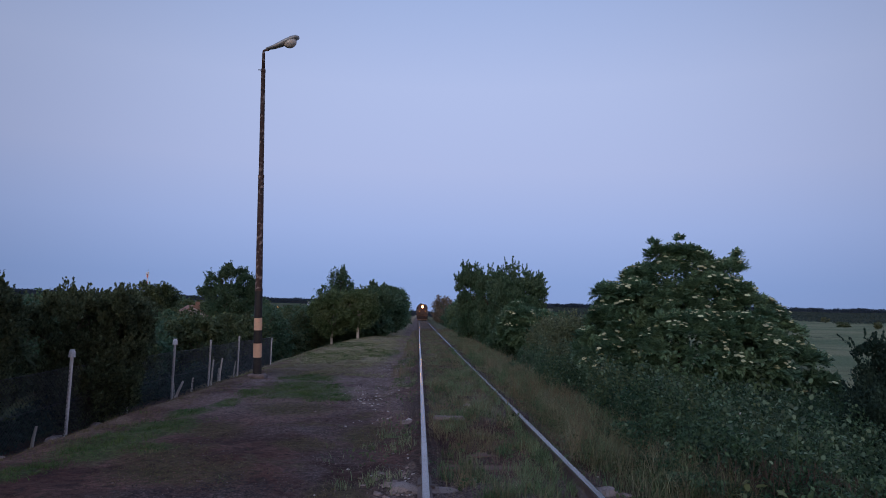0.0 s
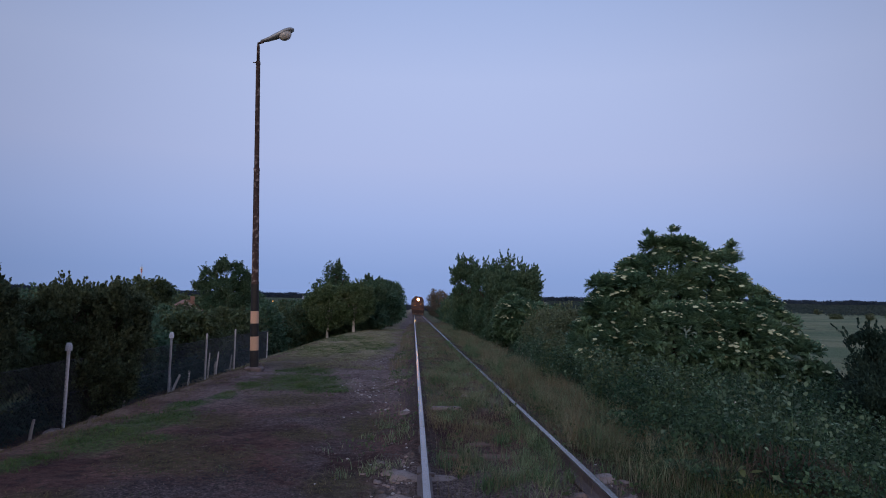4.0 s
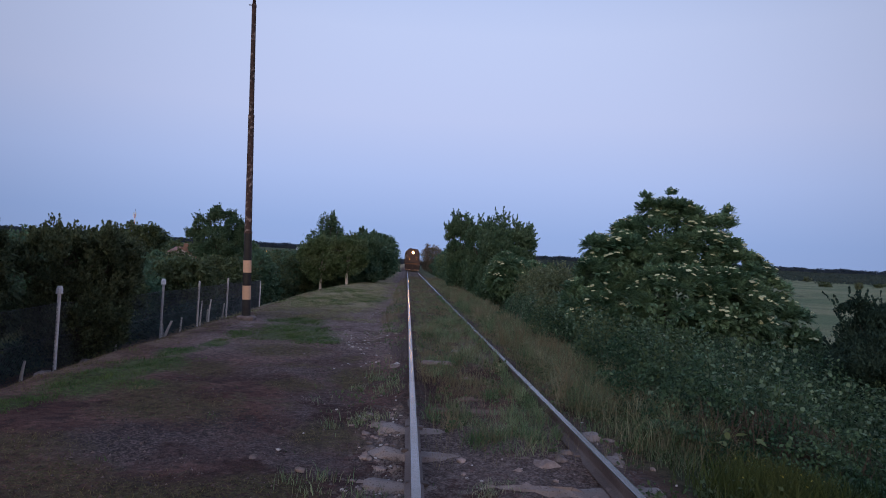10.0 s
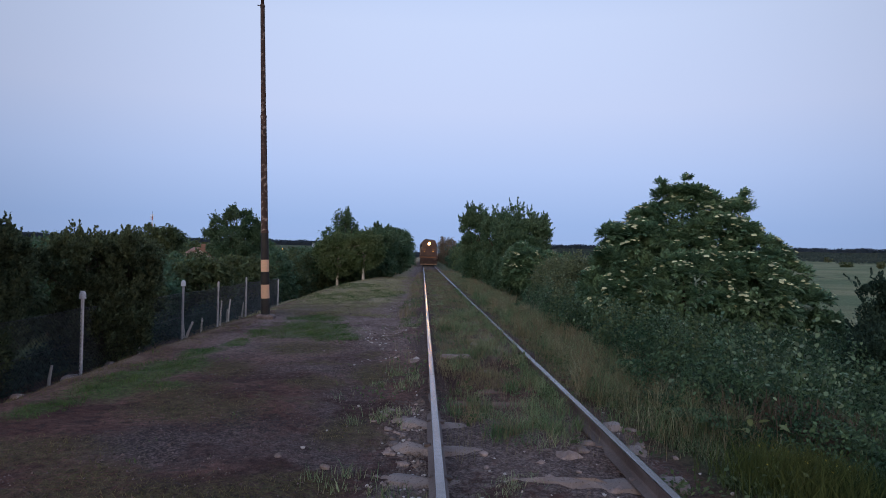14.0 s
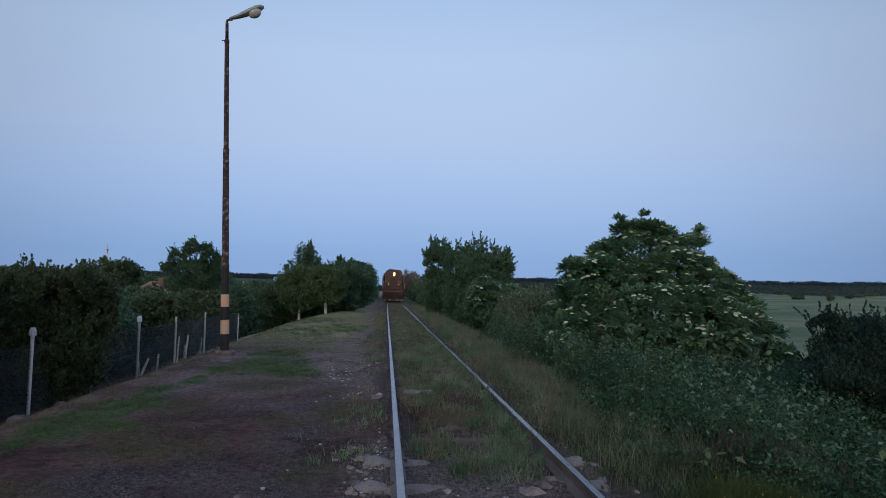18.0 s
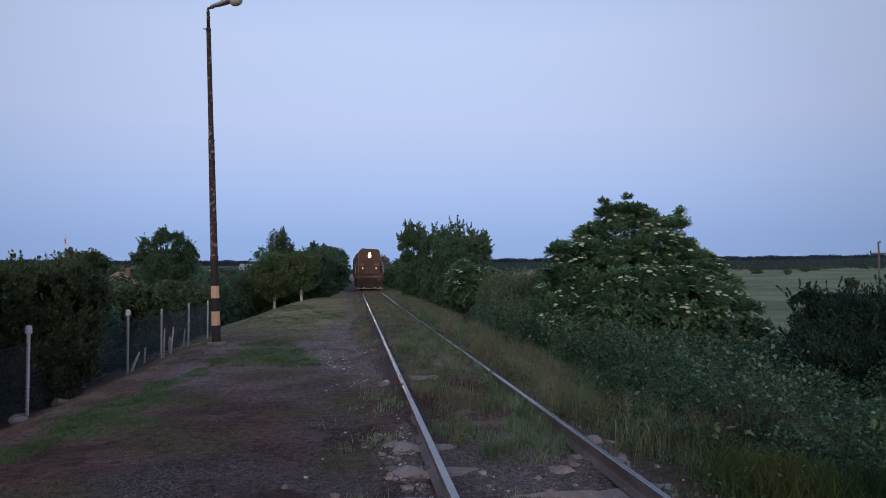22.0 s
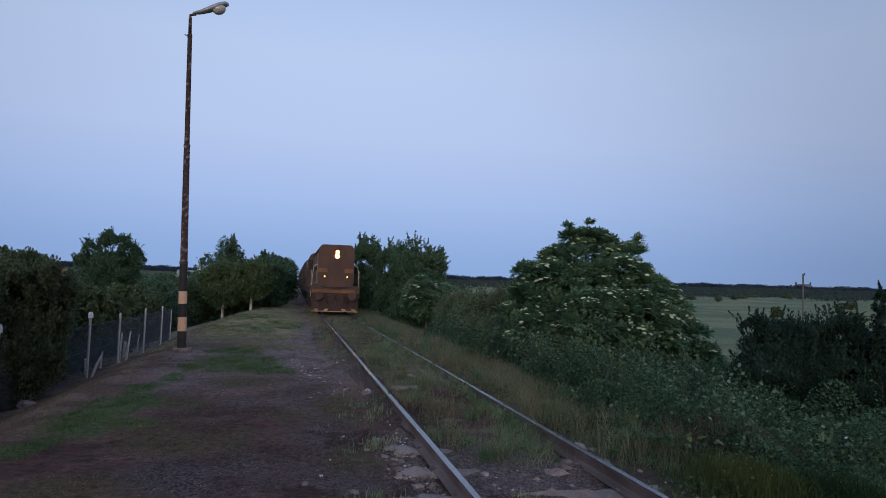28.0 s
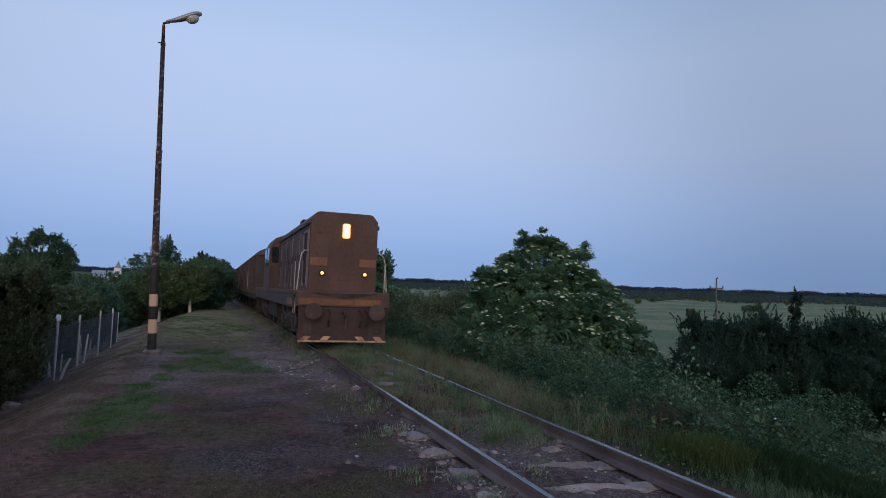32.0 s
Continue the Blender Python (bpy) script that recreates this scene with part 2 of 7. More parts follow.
    # grain of the surface at two small scales
    grain = nt.nodes.new("ShaderNodeHueSaturation")
    nt.links.new(col, grain.inputs["Color"])
    coarse, fine = (nt.nodes.new("ShaderNodeMapRange") for _ in range(2))
    for r, source, lo, hi in ((coarse, noise_at(0.07, 5), 0.66, 1.38), (fine, noise_at(0.018, 4), 0.78, 1.24)):
        r.inputs["From Min"].default_value, r.inputs["From Max"].default_value = 0.32, 0.68
        r.inputs["To Min"].default_value, r.inputs["To Max"].default_value = lo, hi
        nt.links.new(source, r.inputs["Value"])
    nt.links.new(times(coarse.outputs[0], fine.outputs[0]), grain.inputs["Value"])
    nt.links.new(grain.outputs[0], p.inputs["Base Color"])
    b = nt.nodes.new("ShaderNodeBump")
    b.inputs["Strength"].default_value, b.inputs["Distance"].default_value = 0.9, 0.05
    nt.links.new(tiny, b.inputs["Height"])
    nt.links.new(b.outputs[0], p.inputs["Normal"])
    return m


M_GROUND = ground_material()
M_RAIL = mat("rusty_rail_side", (0.108, 0.080, 0.075), (0.175, 0.138, 0.132), 0.7, 0.2, 0.6, 0.02, 0.5)
M_HEAD = mat("polished_rail_head", (0.24, 0.23, 0.24), (0.19, 0.175, 0.175), 0.27, 1.0, 0.9, 0.05, 0.05, random=0.05)
M_CONC = mat("weathered_concrete", (0.245, 0.192, 0.182), (0.355, 0.292, 0.278), 0.92, 0, 0.2, 0.02, 0.7, c=(0.15, 0.115, 0.105))
M_TIE = mat("old_sleeper_wood", (0.120, 0.072, 0.056), (0.170, 0.105, 0.082), 0.9, 0, 0.3, 0.02, 0.6)
M_STONE = mat("pale_ballast_stone", (0.165, 0.122, 0.114), (0.300, 0.236, 0.222), 0.9, 0, 0.1, 0.015, 0.7, random=0.4)
M_CHIP = mat("pale_stone_chips", (0.36, 0.32, 0.31), (0.48, 0.44, 0.43), 0.9, 0, 0.1, 0.015, 0.5, random=0.3)
M_RUBBLE = mat("ballast_rubble", (0.165, 0.128, 0.120), (0.300, 0.242, 0.230), 0.9, 0, 0.3, 0.02, 0.4, random=0.5)
M_GRIT = mat("grey_grit", (0.060, 0.042, 0.041), (0.150, 0.114, 0.108), 0.9, 0, 0.3, 0.02, 0.4, random=0.7, island=True)
M_GRASS = mat("meadow_grass", (0.090, 0.160, 0.074), (0.260, 0.330, 0.188), 0.75, 0, 0.7, 0.1, 0, spec=0.18, random=0.45, island=True, thin=0.5)
# dark bank green, darkened further for lens falloff in the view's corner
M_BANK = mat("dimmed_bank_grass", (0.022, 0.046, 0.016), (0.040, 0.064, 0.026), 0.75, 0, 1.2, 0.1, 0, spec=0.12, random=0.35, island=True, thin=0.5)
M_MOUND = mat("straw_green_turf", (0.260, 0.285, 0.138), (0.390, 0.360, 0.212), 0.75, 0, 1.2, 0.1, 0, spec=0.18, random=0.35, island=True, thin=0.5)
M_WITHER = mat("withered_short_grass", (0.130, 0.116, 0.056), (0.200, 0.156, 0.090), 0.75, 0, 0.9, 0.1, 0, spec=0.18, random=0.35, island=True, thin=0.5)
M_VERGE = mat("olive_brown_grass", (0.140, 0.166, 0.090), (0.350, 0.338, 0.218), 0.75, 0, 0.7, 0.1, 0, spec=0.18, random=0.45, island=True, thin=0.5)
M_WEED = mat("broad_weed_leaves", (0.070, 0.110, 0.050), (0.130, 0.165, 0.085), 0.75, 0, 0.8, 0.1, 0, spec=0.18, random=0.35, island=True, thin=0.4)
M_DRY = mat("dry_seeding_grass", (0.215, 0.180, 0.110), (0.300, 0.250, 0.155), 0.75, 0, 1.0, 0.1, 0, spec=0.18, random=0.3, island=True, thin=0.5)
M_TURF = mat("short_turf", (0.062, 0.124, 0.038), (0.122, 0.168, 0.062), 0.75, 0, 1.0, 0.1, 0, spec=0.15, random=0.4, island=True, thin=0.5)
M_ELDER = mat("elder_leaves", (0.084, 0.172, 0.104), (0.190, 0.305, 0.182), 0.6, 0, 0.7, 0.1, 0, spec=0.22, random=0.40, island=True, thin=0.35)
M_BRAMBLE = mat("bramble_leaves", (0.032, 0.076, 0.042), (0.098, 0.162, 0.089), 0.65, 0, 0.5, 0.1, 0, spec=0.15, random=0.55, island=True, thin=0.3)
M_DARK = mat("dark_hedge_leaves", (0.076, 0.104, 0.058), (0.130, 0.158, 0.086), 0.75, 0, 0.7, 0.1, 0, spec=0.18, random=0.45, island=True, thin=0.35)
M_HEDGE = mat("garden_hedge_leaves", (0.085, 0.120, 0.060), (0.132, 0.164, 0.084), 0.75, 0, 0.9, 0.1, 0, spec=0.18, random=0.4, island=True, thin=0.35)
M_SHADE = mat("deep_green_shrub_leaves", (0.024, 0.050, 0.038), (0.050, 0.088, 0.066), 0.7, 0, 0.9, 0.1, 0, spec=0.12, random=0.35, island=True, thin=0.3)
M_WILLOW = mat("grey_green_leaves", (0.150, 0.190, 0.105), (0.200, 0.225, 0.135), 0.75, 0, 0.8, 0.1, 0, spec=0.18, random=0.3, island=True, thin=0.35)
M_OAK = mat("broad_tree_leaves", (0.074, 0.148, 0.088), (0.130, 0.202, 0.122), 0.7, 0, 1.2, 0.1, 0, spec=0.2, random=0.35, island=True, thin=0.35)
M_PALE = mat("light_shrub_leaves", (0.106, 0.172, 0.082), (0.168, 0.222, 0.114), 0.75, 0, 1.2, 0.1, 0, spec=0.18, random=0.35, island=True, thin=0.35)
# distance haze is painted into this grey-blue leaf colour
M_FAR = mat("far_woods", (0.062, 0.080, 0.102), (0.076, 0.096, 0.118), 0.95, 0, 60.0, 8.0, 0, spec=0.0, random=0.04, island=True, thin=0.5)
M_TAN = mat("dry_tan_tree_leaves", (0.205, 0.165, 0.122), (0.265, 0.215, 0.162), 0.8, 0, 1.2, 0.1, 0, spec=0.15, random=0.3, island=True, thin=0.35)
# lighter copy of the bramble leaves: light on the top leaves painted in
M_CREST = mat("top_lit_bramble_leaves", (0.070, 0.130, 0.077), (0.170, 0.240, 0.150), 0.6, 0, 0.6, 0.1, 0, spec=0.2, random=0.45, island=True, thin=0.35)
# greyed and blued like the woods: haze put into the colour
M_SCRUB = mat("far_hazy_scrub", (0.070, 0.094, 0.084), (0.092, 0.114, 0.098), 0.95, 0, 40.0, 5.0, 0, spec=0.0, random=0.06, island=True, thin=0.5)
M_FLOWER = mat("cream_elder_flowers", (0.40, 0.43, 0.24), (0.56, 0.58, 0.38), 0.8, 0, 0.1, 0.01, 0.5, random=0.35)
M_PETAL = mat("white_bindweed_petals", (0.75, 0.76, 0.78), (0.8, 0.8, 0.8), 0.7, 0, 0.1, 0.01, 0, random=0.15, island=True)
M_YELLOW = mat("yellow_weed_flowers", (0.24, 0.22, 0.04), (0.30, 0.27, 0.06), 0.8, 0, 0.1, 0.01, 0, island=True)
M_LIMEWEED = mat("yellow_green_weeds", (0.060, 0.088, 0.028), (0.110, 0.128, 0.045), 0.75, 0, 0.8, 0.1, 0, spec=0.12, random=0.35, island=True, thin=0.5)
M_BARK = mat("grey_brown_bark", (0.075, 0.058, 0.045), (0.125, 0.100, 0.080), 0.9, 0, 0.3, 0.03, 0.8)
M_GREYWOOD = mat("silvered_pole_wood", (0.105, 0.088, 0.088), (0.145, 0.122, 0.120), 0.9, 0, 0.4, 0.04, 0.4)
M_LIME = mat("limewashed_bark", (0.72, 0.68, 0.64), (0.60, 0.55, 0.50), 0.85, 0, 0.2, 0.02, 0.4)
M_POLE = mat("rusted_pole_paint", (0.042, 0.028, 0.029), (0.078, 0.048, 0.043), 0.75, 0.2, 0.35, 0.09, 0.5, c=(0.24, 0.19, 0.18))
M_BLACK = mat("black_band_paint", (0.020, 0.019, 0.020), (0.035, 0.032, 0.032), 0.6, 0, 0.2, 0.03, 0.3)
M_PEACH = mat("faded_peach_band_paint", (0.60, 0.37, 0.25), (0.57, 0.355, 0.245), 0.7, 0, 0.2, 0.02, 0.3, c=(0.50, 0.33, 0.24))
M_LAMP = mat("grey_lamp_housing", (0.34, 0.36, 0.38), (0.26, 0.27, 0.29), 0.5, 0.3, 0.2, 0.03, 0.2)
M_BOWL = mat("frosted_lamp_bowl", (0.50, 0.48, 0.46), (0.40, 0.38, 0.37), 0.25, 0, 0.1, 0.02, 0.1, spec=0.6)
M_POST = mat("pale_concrete_post", (0.50, 0.48, 0.48), (0.62, 0.60, 0.60), 0.9, 0, 0.2, 0.02, 0.5)
M_WHITE = mat("white_cap_paint", (0.74, 0.74, 0.76), (0.68, 0.68, 0.70), 0.6, 0, 0.1, 0.02, 0.1)
M_WIRE = mat("dull_fence_wire", (0.066, 0.069, 0.080), (0.100, 0.103, 0.115), 0.6, 0.5, 0.5, 0.05, 0.1)
M_STICK = mat("bleached_stick_wood", (0.46, 0.43, 0.41), (0.58, 0.55, 0.52), 0.9, 0, 0.2, 0.02, 0.5)
M_HULL = mat("grimy_brown_loco_paint", (0.106, 0.063, 0.053), (0.148, 0.086, 0.067), 0.7, 0.05, 0.9, 0.09, 0.12, spec=0.2, random=0.05, c=(0.084, 0.055, 0.050), streak=0.5)
M_STRIPE = mat("faded_orange_stripe", (0.25, 0.108, 0.050), (0.160, 0.082, 0.054), 0.65, 0, 0.4, 0.08, 0.2, c=(0.14, 0.075, 0.052), streak=0.5)
M_STREAK = mat("pale_door_edges", (0.22, 0.18, 0.165), (0.15, 0.115, 0.105), 0.6, 0, 0.3, 0.04, 0.15)
# greyer lilac than the hull: the sky's sheen on the side put into the colour
M_DOOR = mat("sky_sheen_brown_doors", (0.100, 0.068, 0.062), (0.140, 0.098, 0.090), 0.8, 0.0, 0.5, 0.08, 0.12, spec=0.15, random=0.2, c=(0.075, 0.050, 0.044), streak=0.4)
M_SILL = mat("grey_sill_paint", (0.082, 0.064, 0.060), (0.060, 0.046, 0.043), 0.75, 0.0, 0.5, 0.05, 0.2, spec=0.15, c=(0.11, 0.09, 0.085))
M_PILOT = mat("sooty_maroon_plough_paint", (0.082, 0.052, 0.047), (0.118, 0.074, 0.064), 0.75, 0.1, 0.5, 0.06, 0.2, c=(0.070, 0.048, 0.044))
M_DUST = mat("dusty_buffer_paint", (0.088, 0.058, 0.050), (0.120, 0.084, 0.072), 0.8, 0.0, 0.3, 0.04, 0.3, spec=0.15)
M_NETTLE = mat("pale_green_vine_leaves", (0.130, 0.190, 0.080), (0.200, 0.245, 0.110), 0.6, 0, 0.8, 0.1, 0, spec=0.25, random=0.3, island=True, thin=0.3)
M_IRON = mat("sooty_underframe", (0.040, 0.034, 0.033), (0.075, 0.058, 0.052), 0.8, 0.3, 0.3, 0.04, 0.4)
M_RAILING = mat("pale_handrail_paint", (0.46, 0.37, 0.29), (0.52, 0.43, 0.35), 0.6, 0, 0.2, 0.03, 0.2)
M_CHEV = mat("worn_orange_chevron", (0.58, 0.36, 0.22), (0.30, 0.17, 0.11), 0.7, 0, 0.15, 0.03, 0.2)
M_GLASS = mat("dark_cab_glass", (0.015, 0.017, 0.020), (0.02, 0.022, 0.026), 0.12, 0, 0.3, 0.1, 0, spec=0.6)
M_WAGON = mat("red_brown_wagon_boards", (0.072, 0.050, 0.047), (0.102, 0.073, 0.068), 0.85, 0, 0.6, 0.05, 0.3, spec=0.15)
M_SCRAWL = mat("pale_paint_patch", (0.42, 0.33, 0.28), (0.30, 0.22, 0.19), 0.8, 0, 0.2, 0.05, 0.1)
M_ROOFGREY = mat("grey_wagon_roof", (0.10, 0.09, 0.09), (0.14, 0.125, 0.12), 0.7, 0.2, 0.6, 0.06, 0.2)
M_BEAM = mat("headlight_glow", (1.0, 0.42, 0.10), (1.0, 0.42, 0.10), 0.5, 0, 1, 1, 0, random=0, emit=BEAM)
# emission added for the orange glare around the headlight; no lamp itself
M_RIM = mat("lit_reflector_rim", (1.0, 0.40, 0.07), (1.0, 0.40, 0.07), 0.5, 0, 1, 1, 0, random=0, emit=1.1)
# tube walls emit on their own, in place of lamp light thrown on them
M_BOUND = mat("self_glowing_reflector", (1.0, 0.62, 0.26), (1.0, 0.62, 0.26), 0.5, 0, 1, 1, 0, random=0, emit=6.0)
M_MARK = mat("marker_light_glow", (1.0, 0.45, 0.10), (1.0, 0.45, 0.10), 0.5, 0, 1, 1, 0, random=0, emit=2.6)
M_STREET = mat("street_light_glow", (1.0, 0.45, 0.10), (1.0, 0.45, 0.10), 0.5, 0, 1, 1, 0, random=0, emit=2.2)
M_WALL = mat("pale_render_wall", (0.52, 0.43, 0.37), (0.58, 0.49, 0.43), 0.9, 0, 1.0, 0.1, 0.2)
M_TILE = mat("faded_roof_tiles", (0.20, 0.115, 0.085), (0.25, 0.145, 0.11), 0.85, 0, 0.8, 0.1, 0.4)
M_SIGNRED = mat("red_mast_paint", (0.45, 0.08, 0.06), (0.5, 0.1, 0.07), 0.7, 0, 1.0, 0.1, 0.1)


# ---- mesh helpers ----
class Shape:
    """Gathers vertices and faces of one mesh."""

    def __init__(self):
        self.v, self.f = [], []

    def add(self, verts, faces):
        n = len(self.v)
        self.v += [tuple(p) for p in verts]
        self.f += [tuple(n + i for i in f) for f in faces]
        return self

    def box(self, x0, x1, y0, y1, z0, z1, bevel=0.0):
        if not bevel:
            v = [(x, y, z) for x in (x0, x1) for y in (y0, y1) for z in (z0, z1)]
            return self.add(v, [(0, 1, 3, 2), (4, 6, 7, 5), (0, 4, 5, 1), (2, 3, 7, 6), (0, 2, 6, 4), (1, 5, 7, 3)])
        b = min(bevel, (x1 - x0) / 2.01, (y1 - y0) / 2.01, (z1 - z0) / 2.01)
        bm = bmesh.new()
        bmesh.ops.create_cube(bm, size=1, matrix=Matrix.Translation(((x0 + x1) / 2, (y0 + y1) / 2, (z0 + z1) / 2)) @ Matrix.Diagonal((x1 - x0, y1 - y0, z1 - z0, 1)))
        bmesh.ops.bevel(bm, geom=bm.edges[:], offset=b, segments=1, affect="EDGES")
        bm.verts.index_update()
        self.add([p.co for p in bm.verts], [[p.index for p in f.verts] for f in bm.faces])
        bm.free()
        return self

    def tube(self, points, radii, sides=8, cap=True):
        pts = [Vector(p) for p in points]
        if not hasattr(radii, "__len__"):
            radii = [radii] * len(pts)
        rings, n0 = [], len(self.v)
        for i, p in enumerate(pts):
            d = (pts[min(i + 1, len(pts) - 1)] - pts[max(i - 1, 0)]).normalized()
            a = d.orthogonal().normalized() if abs(d.z) > 0.9 else d.cross(Vector((0, 0, 1))).normalized()
            if abs(d.z) > 0.9:
                a = (Vector((1, 0, 0)) - d * d.x).normalized()
            b = d.cross(a)
            for k in range(sides):
                w = 2 * math.pi * k / sides
                self.v.append(tuple(p + radii[i] * (math.cos(w) * a + math.sin(w) * b)))
        for i in range(len(pts) - 1):
            for k in range(sides):
                q, k2 = n0 + i * sides, (k + 1) % sides
                self.f.append((q + k, q + k2, q + sides + k2, q + sides + k))
        if cap:
            self.f.append(tuple(n0 + k for k in reversed(range(sides))))
            self.f.append(tuple(n0 + (len(pts) - 1) * sides + k for k in range(sides)))
        return self

    def extrude_y(self, outline, y0, y1):
        """A profile in x and z, drawn out along y."""
        n = len(outline)
        v = [(x, y0, z) for x, z in outline] + [(x, y1, z) for x, z in outline]
        f = [tuple(range(n)), tuple(reversed(range(n, 2 * n)))]
        f += [(i, n + i, n + (i + 1) % n, (i + 1) % n) for i in range(n)]
        return self.add(v, f)

    def extrude_x(self, outline, x0, x1):
        n = len(outline)
        v = [(x0, y, z) for y, z in outline] + [(x1, y, z) for y, z in outline]
        f = [tuple(range(n)), tuple(reversed(range(n, 2 * n)))]
        f += [(i, n + i, n + (i + 1) % n, (i + 1) % n) for i in range(n)]
        return self.add(v, f)

    def stone(self, centre, size, rnd, flat=0.6):
        bm = bmesh.new()
        bmesh.ops.create_icosphere(bm, subdivisions=2 if size > 0.05 else 1, radius=1)
        skew = rnd.uniform(0, 6)
        for p in bm.verts:
            p.co *= rnd.uniform(0.82, 1.10) * (1 + 0.25 * math.sin(p.co.x * 3.1 + skew) * math.cos(p.co.y * 2.7 + skew * 2))
        bm.verts.index_update()
        turn = Euler((0, 0, rnd.uniform(0, 6.3))).to_matrix()
        sx, sy = size * rnd.uniform(0.8, 1.25), size * rnd.uniform(0.6, 1.0)
        self.add([Vector(centre) + turn @ Vector((p.co.x * sx, p.co.y * sy, p.co.z * size * flat)) for p in bm.verts],
                 [[p.index for p in f.verts] for f in bm.faces])
        bm.free()
        return self

    def mesh(self, name, material, smooth=False):
        me = bpy.data.meshes.new(name)
        me.from_pydata(self.v, [], self.f)
        bm = bmesh.new()
        bm.from_mesh(me)
        bmesh.ops.recalc_face_normals(bm, faces=bm.faces[:])
        bm.to_mesh(me)
        bm.free()
        me.materials.append(material)
        if smooth:
            me.polygons.foreach_set("use_smooth", [True] * len(me.polygons))
        return me


def part(name, shape, material, parent=None, label="", smooth=False):
    ob = new(name, shape.mesh(name, material, smooth))
    ob.parent = parent
    if label:
        tagged(ob, label)
    return ob


def thing(name, label, category, at=(0, 0, 0), group="", kind=""):
    ob = new(name)
    ob.empty_display_size = 0.2
    ob.location = at
    return tagged(ob, label, category, group, kind)


def raw_mesh(name, verts, faces_per, material):
    """A mesh of loose pieces of faces_per corners each, quick for many thousands; five corners make a blade, bent at its middle."""
    verts = np.asarray(verts, np.float32).reshape(-1, 3)
    n = len(verts) // faces_per
    if faces_per == 5:
        me = bpy.data.meshes.new(name)
        me.vertices.add(len(verts))
        me.vertices.foreach_set("co", verts.ravel())
        corners = (np.arange(n, dtype=np.int32)[:, None] * 5 + np.array([0, 1, 2, 4, 4, 2, 3], np.int32)).ravel()
        me.loops.add(len(corners))
        me.loops.foreach_set("vertex_index", corners)
        me.polygons.add(2 * n)
        me.polygons.foreach_set("loop_start", (np.arange(n, dtype=np.int32)[:, None] * 7 + np.array([0, 4], np.int32)).ravel())
        me.polygons.foreach_set("loop_total", np.tile(np.array([4, 3], np.int32), n))
        me.update(calc_edges=True)
        me.validate()
        me.materials.append(material)
        return me
    me = bpy.data.meshes.new(name)
    me.vertices.add(len(verts))
    me.vertices.foreach_set("co", verts.ravel())
    me.loops.add(len(verts))
    me.loops.foreach_set("vertex_index", np.arange(len(verts), dtype=np.int32))
    me.polygons.add(n)
    me.polygons.foreach_set("loop_start", np.arange(n, dtype=np.int32) * faces_per)
    me.polygons.foreach_set("loop_total", np.full(n, faces_per, np.int32))
    me.update(calc_edges=True)
    me.validate()
    me.materials.append(material)
    return me


RNG = np.random.default_rng(11)


def unit(n):
    v = RNG.normal(size=(n, 3))
    return v / np.linalg.norm(v, axis=1, keepdims=True)


def leaves(points, size, outward=None, droop=0.2, broad=False):
    """A folded leaf at each point: two corners on the midrib and one on each side, or two on each side of a broad one; returns its four or six corners."""
    n = len(points)
    axis = unit(n)
    if outward is not None:
        axis = axis * 0.8 + outward * 0.8
    axis[:, 2] -= droop
    axis /= np.linalg.norm(axis, axis=1, keepdims=True)
    up = unit(n) * 0.7 + np.array((0, 0, 1.0))
    side = np.cross(axis, up)
    side /= np.linalg.norm(side, axis=1, keepdims=True) + 1e-6
    nor = np.cross(side, axis)
    s = (size * RNG.uniform(0.6, 1.35, n))[:, None]
    p = np.asarray(points)
    if broad:
        shape = ((-0.5, 0), (-0.22, 0.34), (0.20, 0.28), (0.5, 0), (0.20, -0.28), (-0.22, -0.34))
        return np.stack([p + axis * s * u + side * s * w + nor * s * abs(w) * 0.2 for u, w in shape], 1).reshape(-1, 3)
    a = p - axis * s * 0.5
    b = p + side * s * 0.30 + nor * s * 0.06
    c = p + axis * s * 0.5
    d = p - side * s * 0.30 + nor * s * 0.06
    return np.stack([a, b, c, d], 1).reshape(-1, 3)


def sprays(points, size, outward, droop=0.35, stray=0.6):
    """A feathered leaf at each point: three pairs of leaflets on a drooping rib, and one at its tip."""
    n = len(points)
    axis = unit(n) * stray + outward * 0.9
    axis[:, 2] -= droop
    axis /= np.linalg.norm(axis, axis=1, keepdims=True)
    side = np.cross(axis, unit(n) * 0.35 + np.array((0, 0, 1.0)))
    side /= np.linalg.norm(side, axis=1, keepdims=True) + 1e-6
    nor = np.cross(side, axis)
    s = (size * RNG.uniform(0.7, 1.25, n))[:, None]
    p, out = np.asarray(points), []
    for along, across in ((0.15, 1), (0.15, -1), (0.42, 1), (0.42, -1), (0.68, 1), (0.68, -1), (0.8, 0)):
        root = p + axis * s * along
        way = side * across * 0.85 + axis * (0.55 if across else 1.0) - nor * 0.25
        way /= np.linalg.norm(way, axis=1, keepdims=True)
        wide = np.cross(way, nor)
        l = s * (0.46 if across else 0.5)
        out.append(np.stack([root, root + way * l * 0.5 + wide * l * 0.31, root + way * l, root + way * l * 0.5 - wide * l * 0.31], 1))
    return np.stack(out, 1).reshape(-1, 3)


def lumpy(direction, seed, amount):
    k = np.array([[1.7, 2.9, 2.3], [4.1, -3.2, 3.7], [-6.3, 5.1, 7.2]]) + seed
    w = sum(np.sin(direction @ q * 1.6 + seed * (i + 1)) for i, q in enumerate(k)) / 3
    return 1 + amount * w


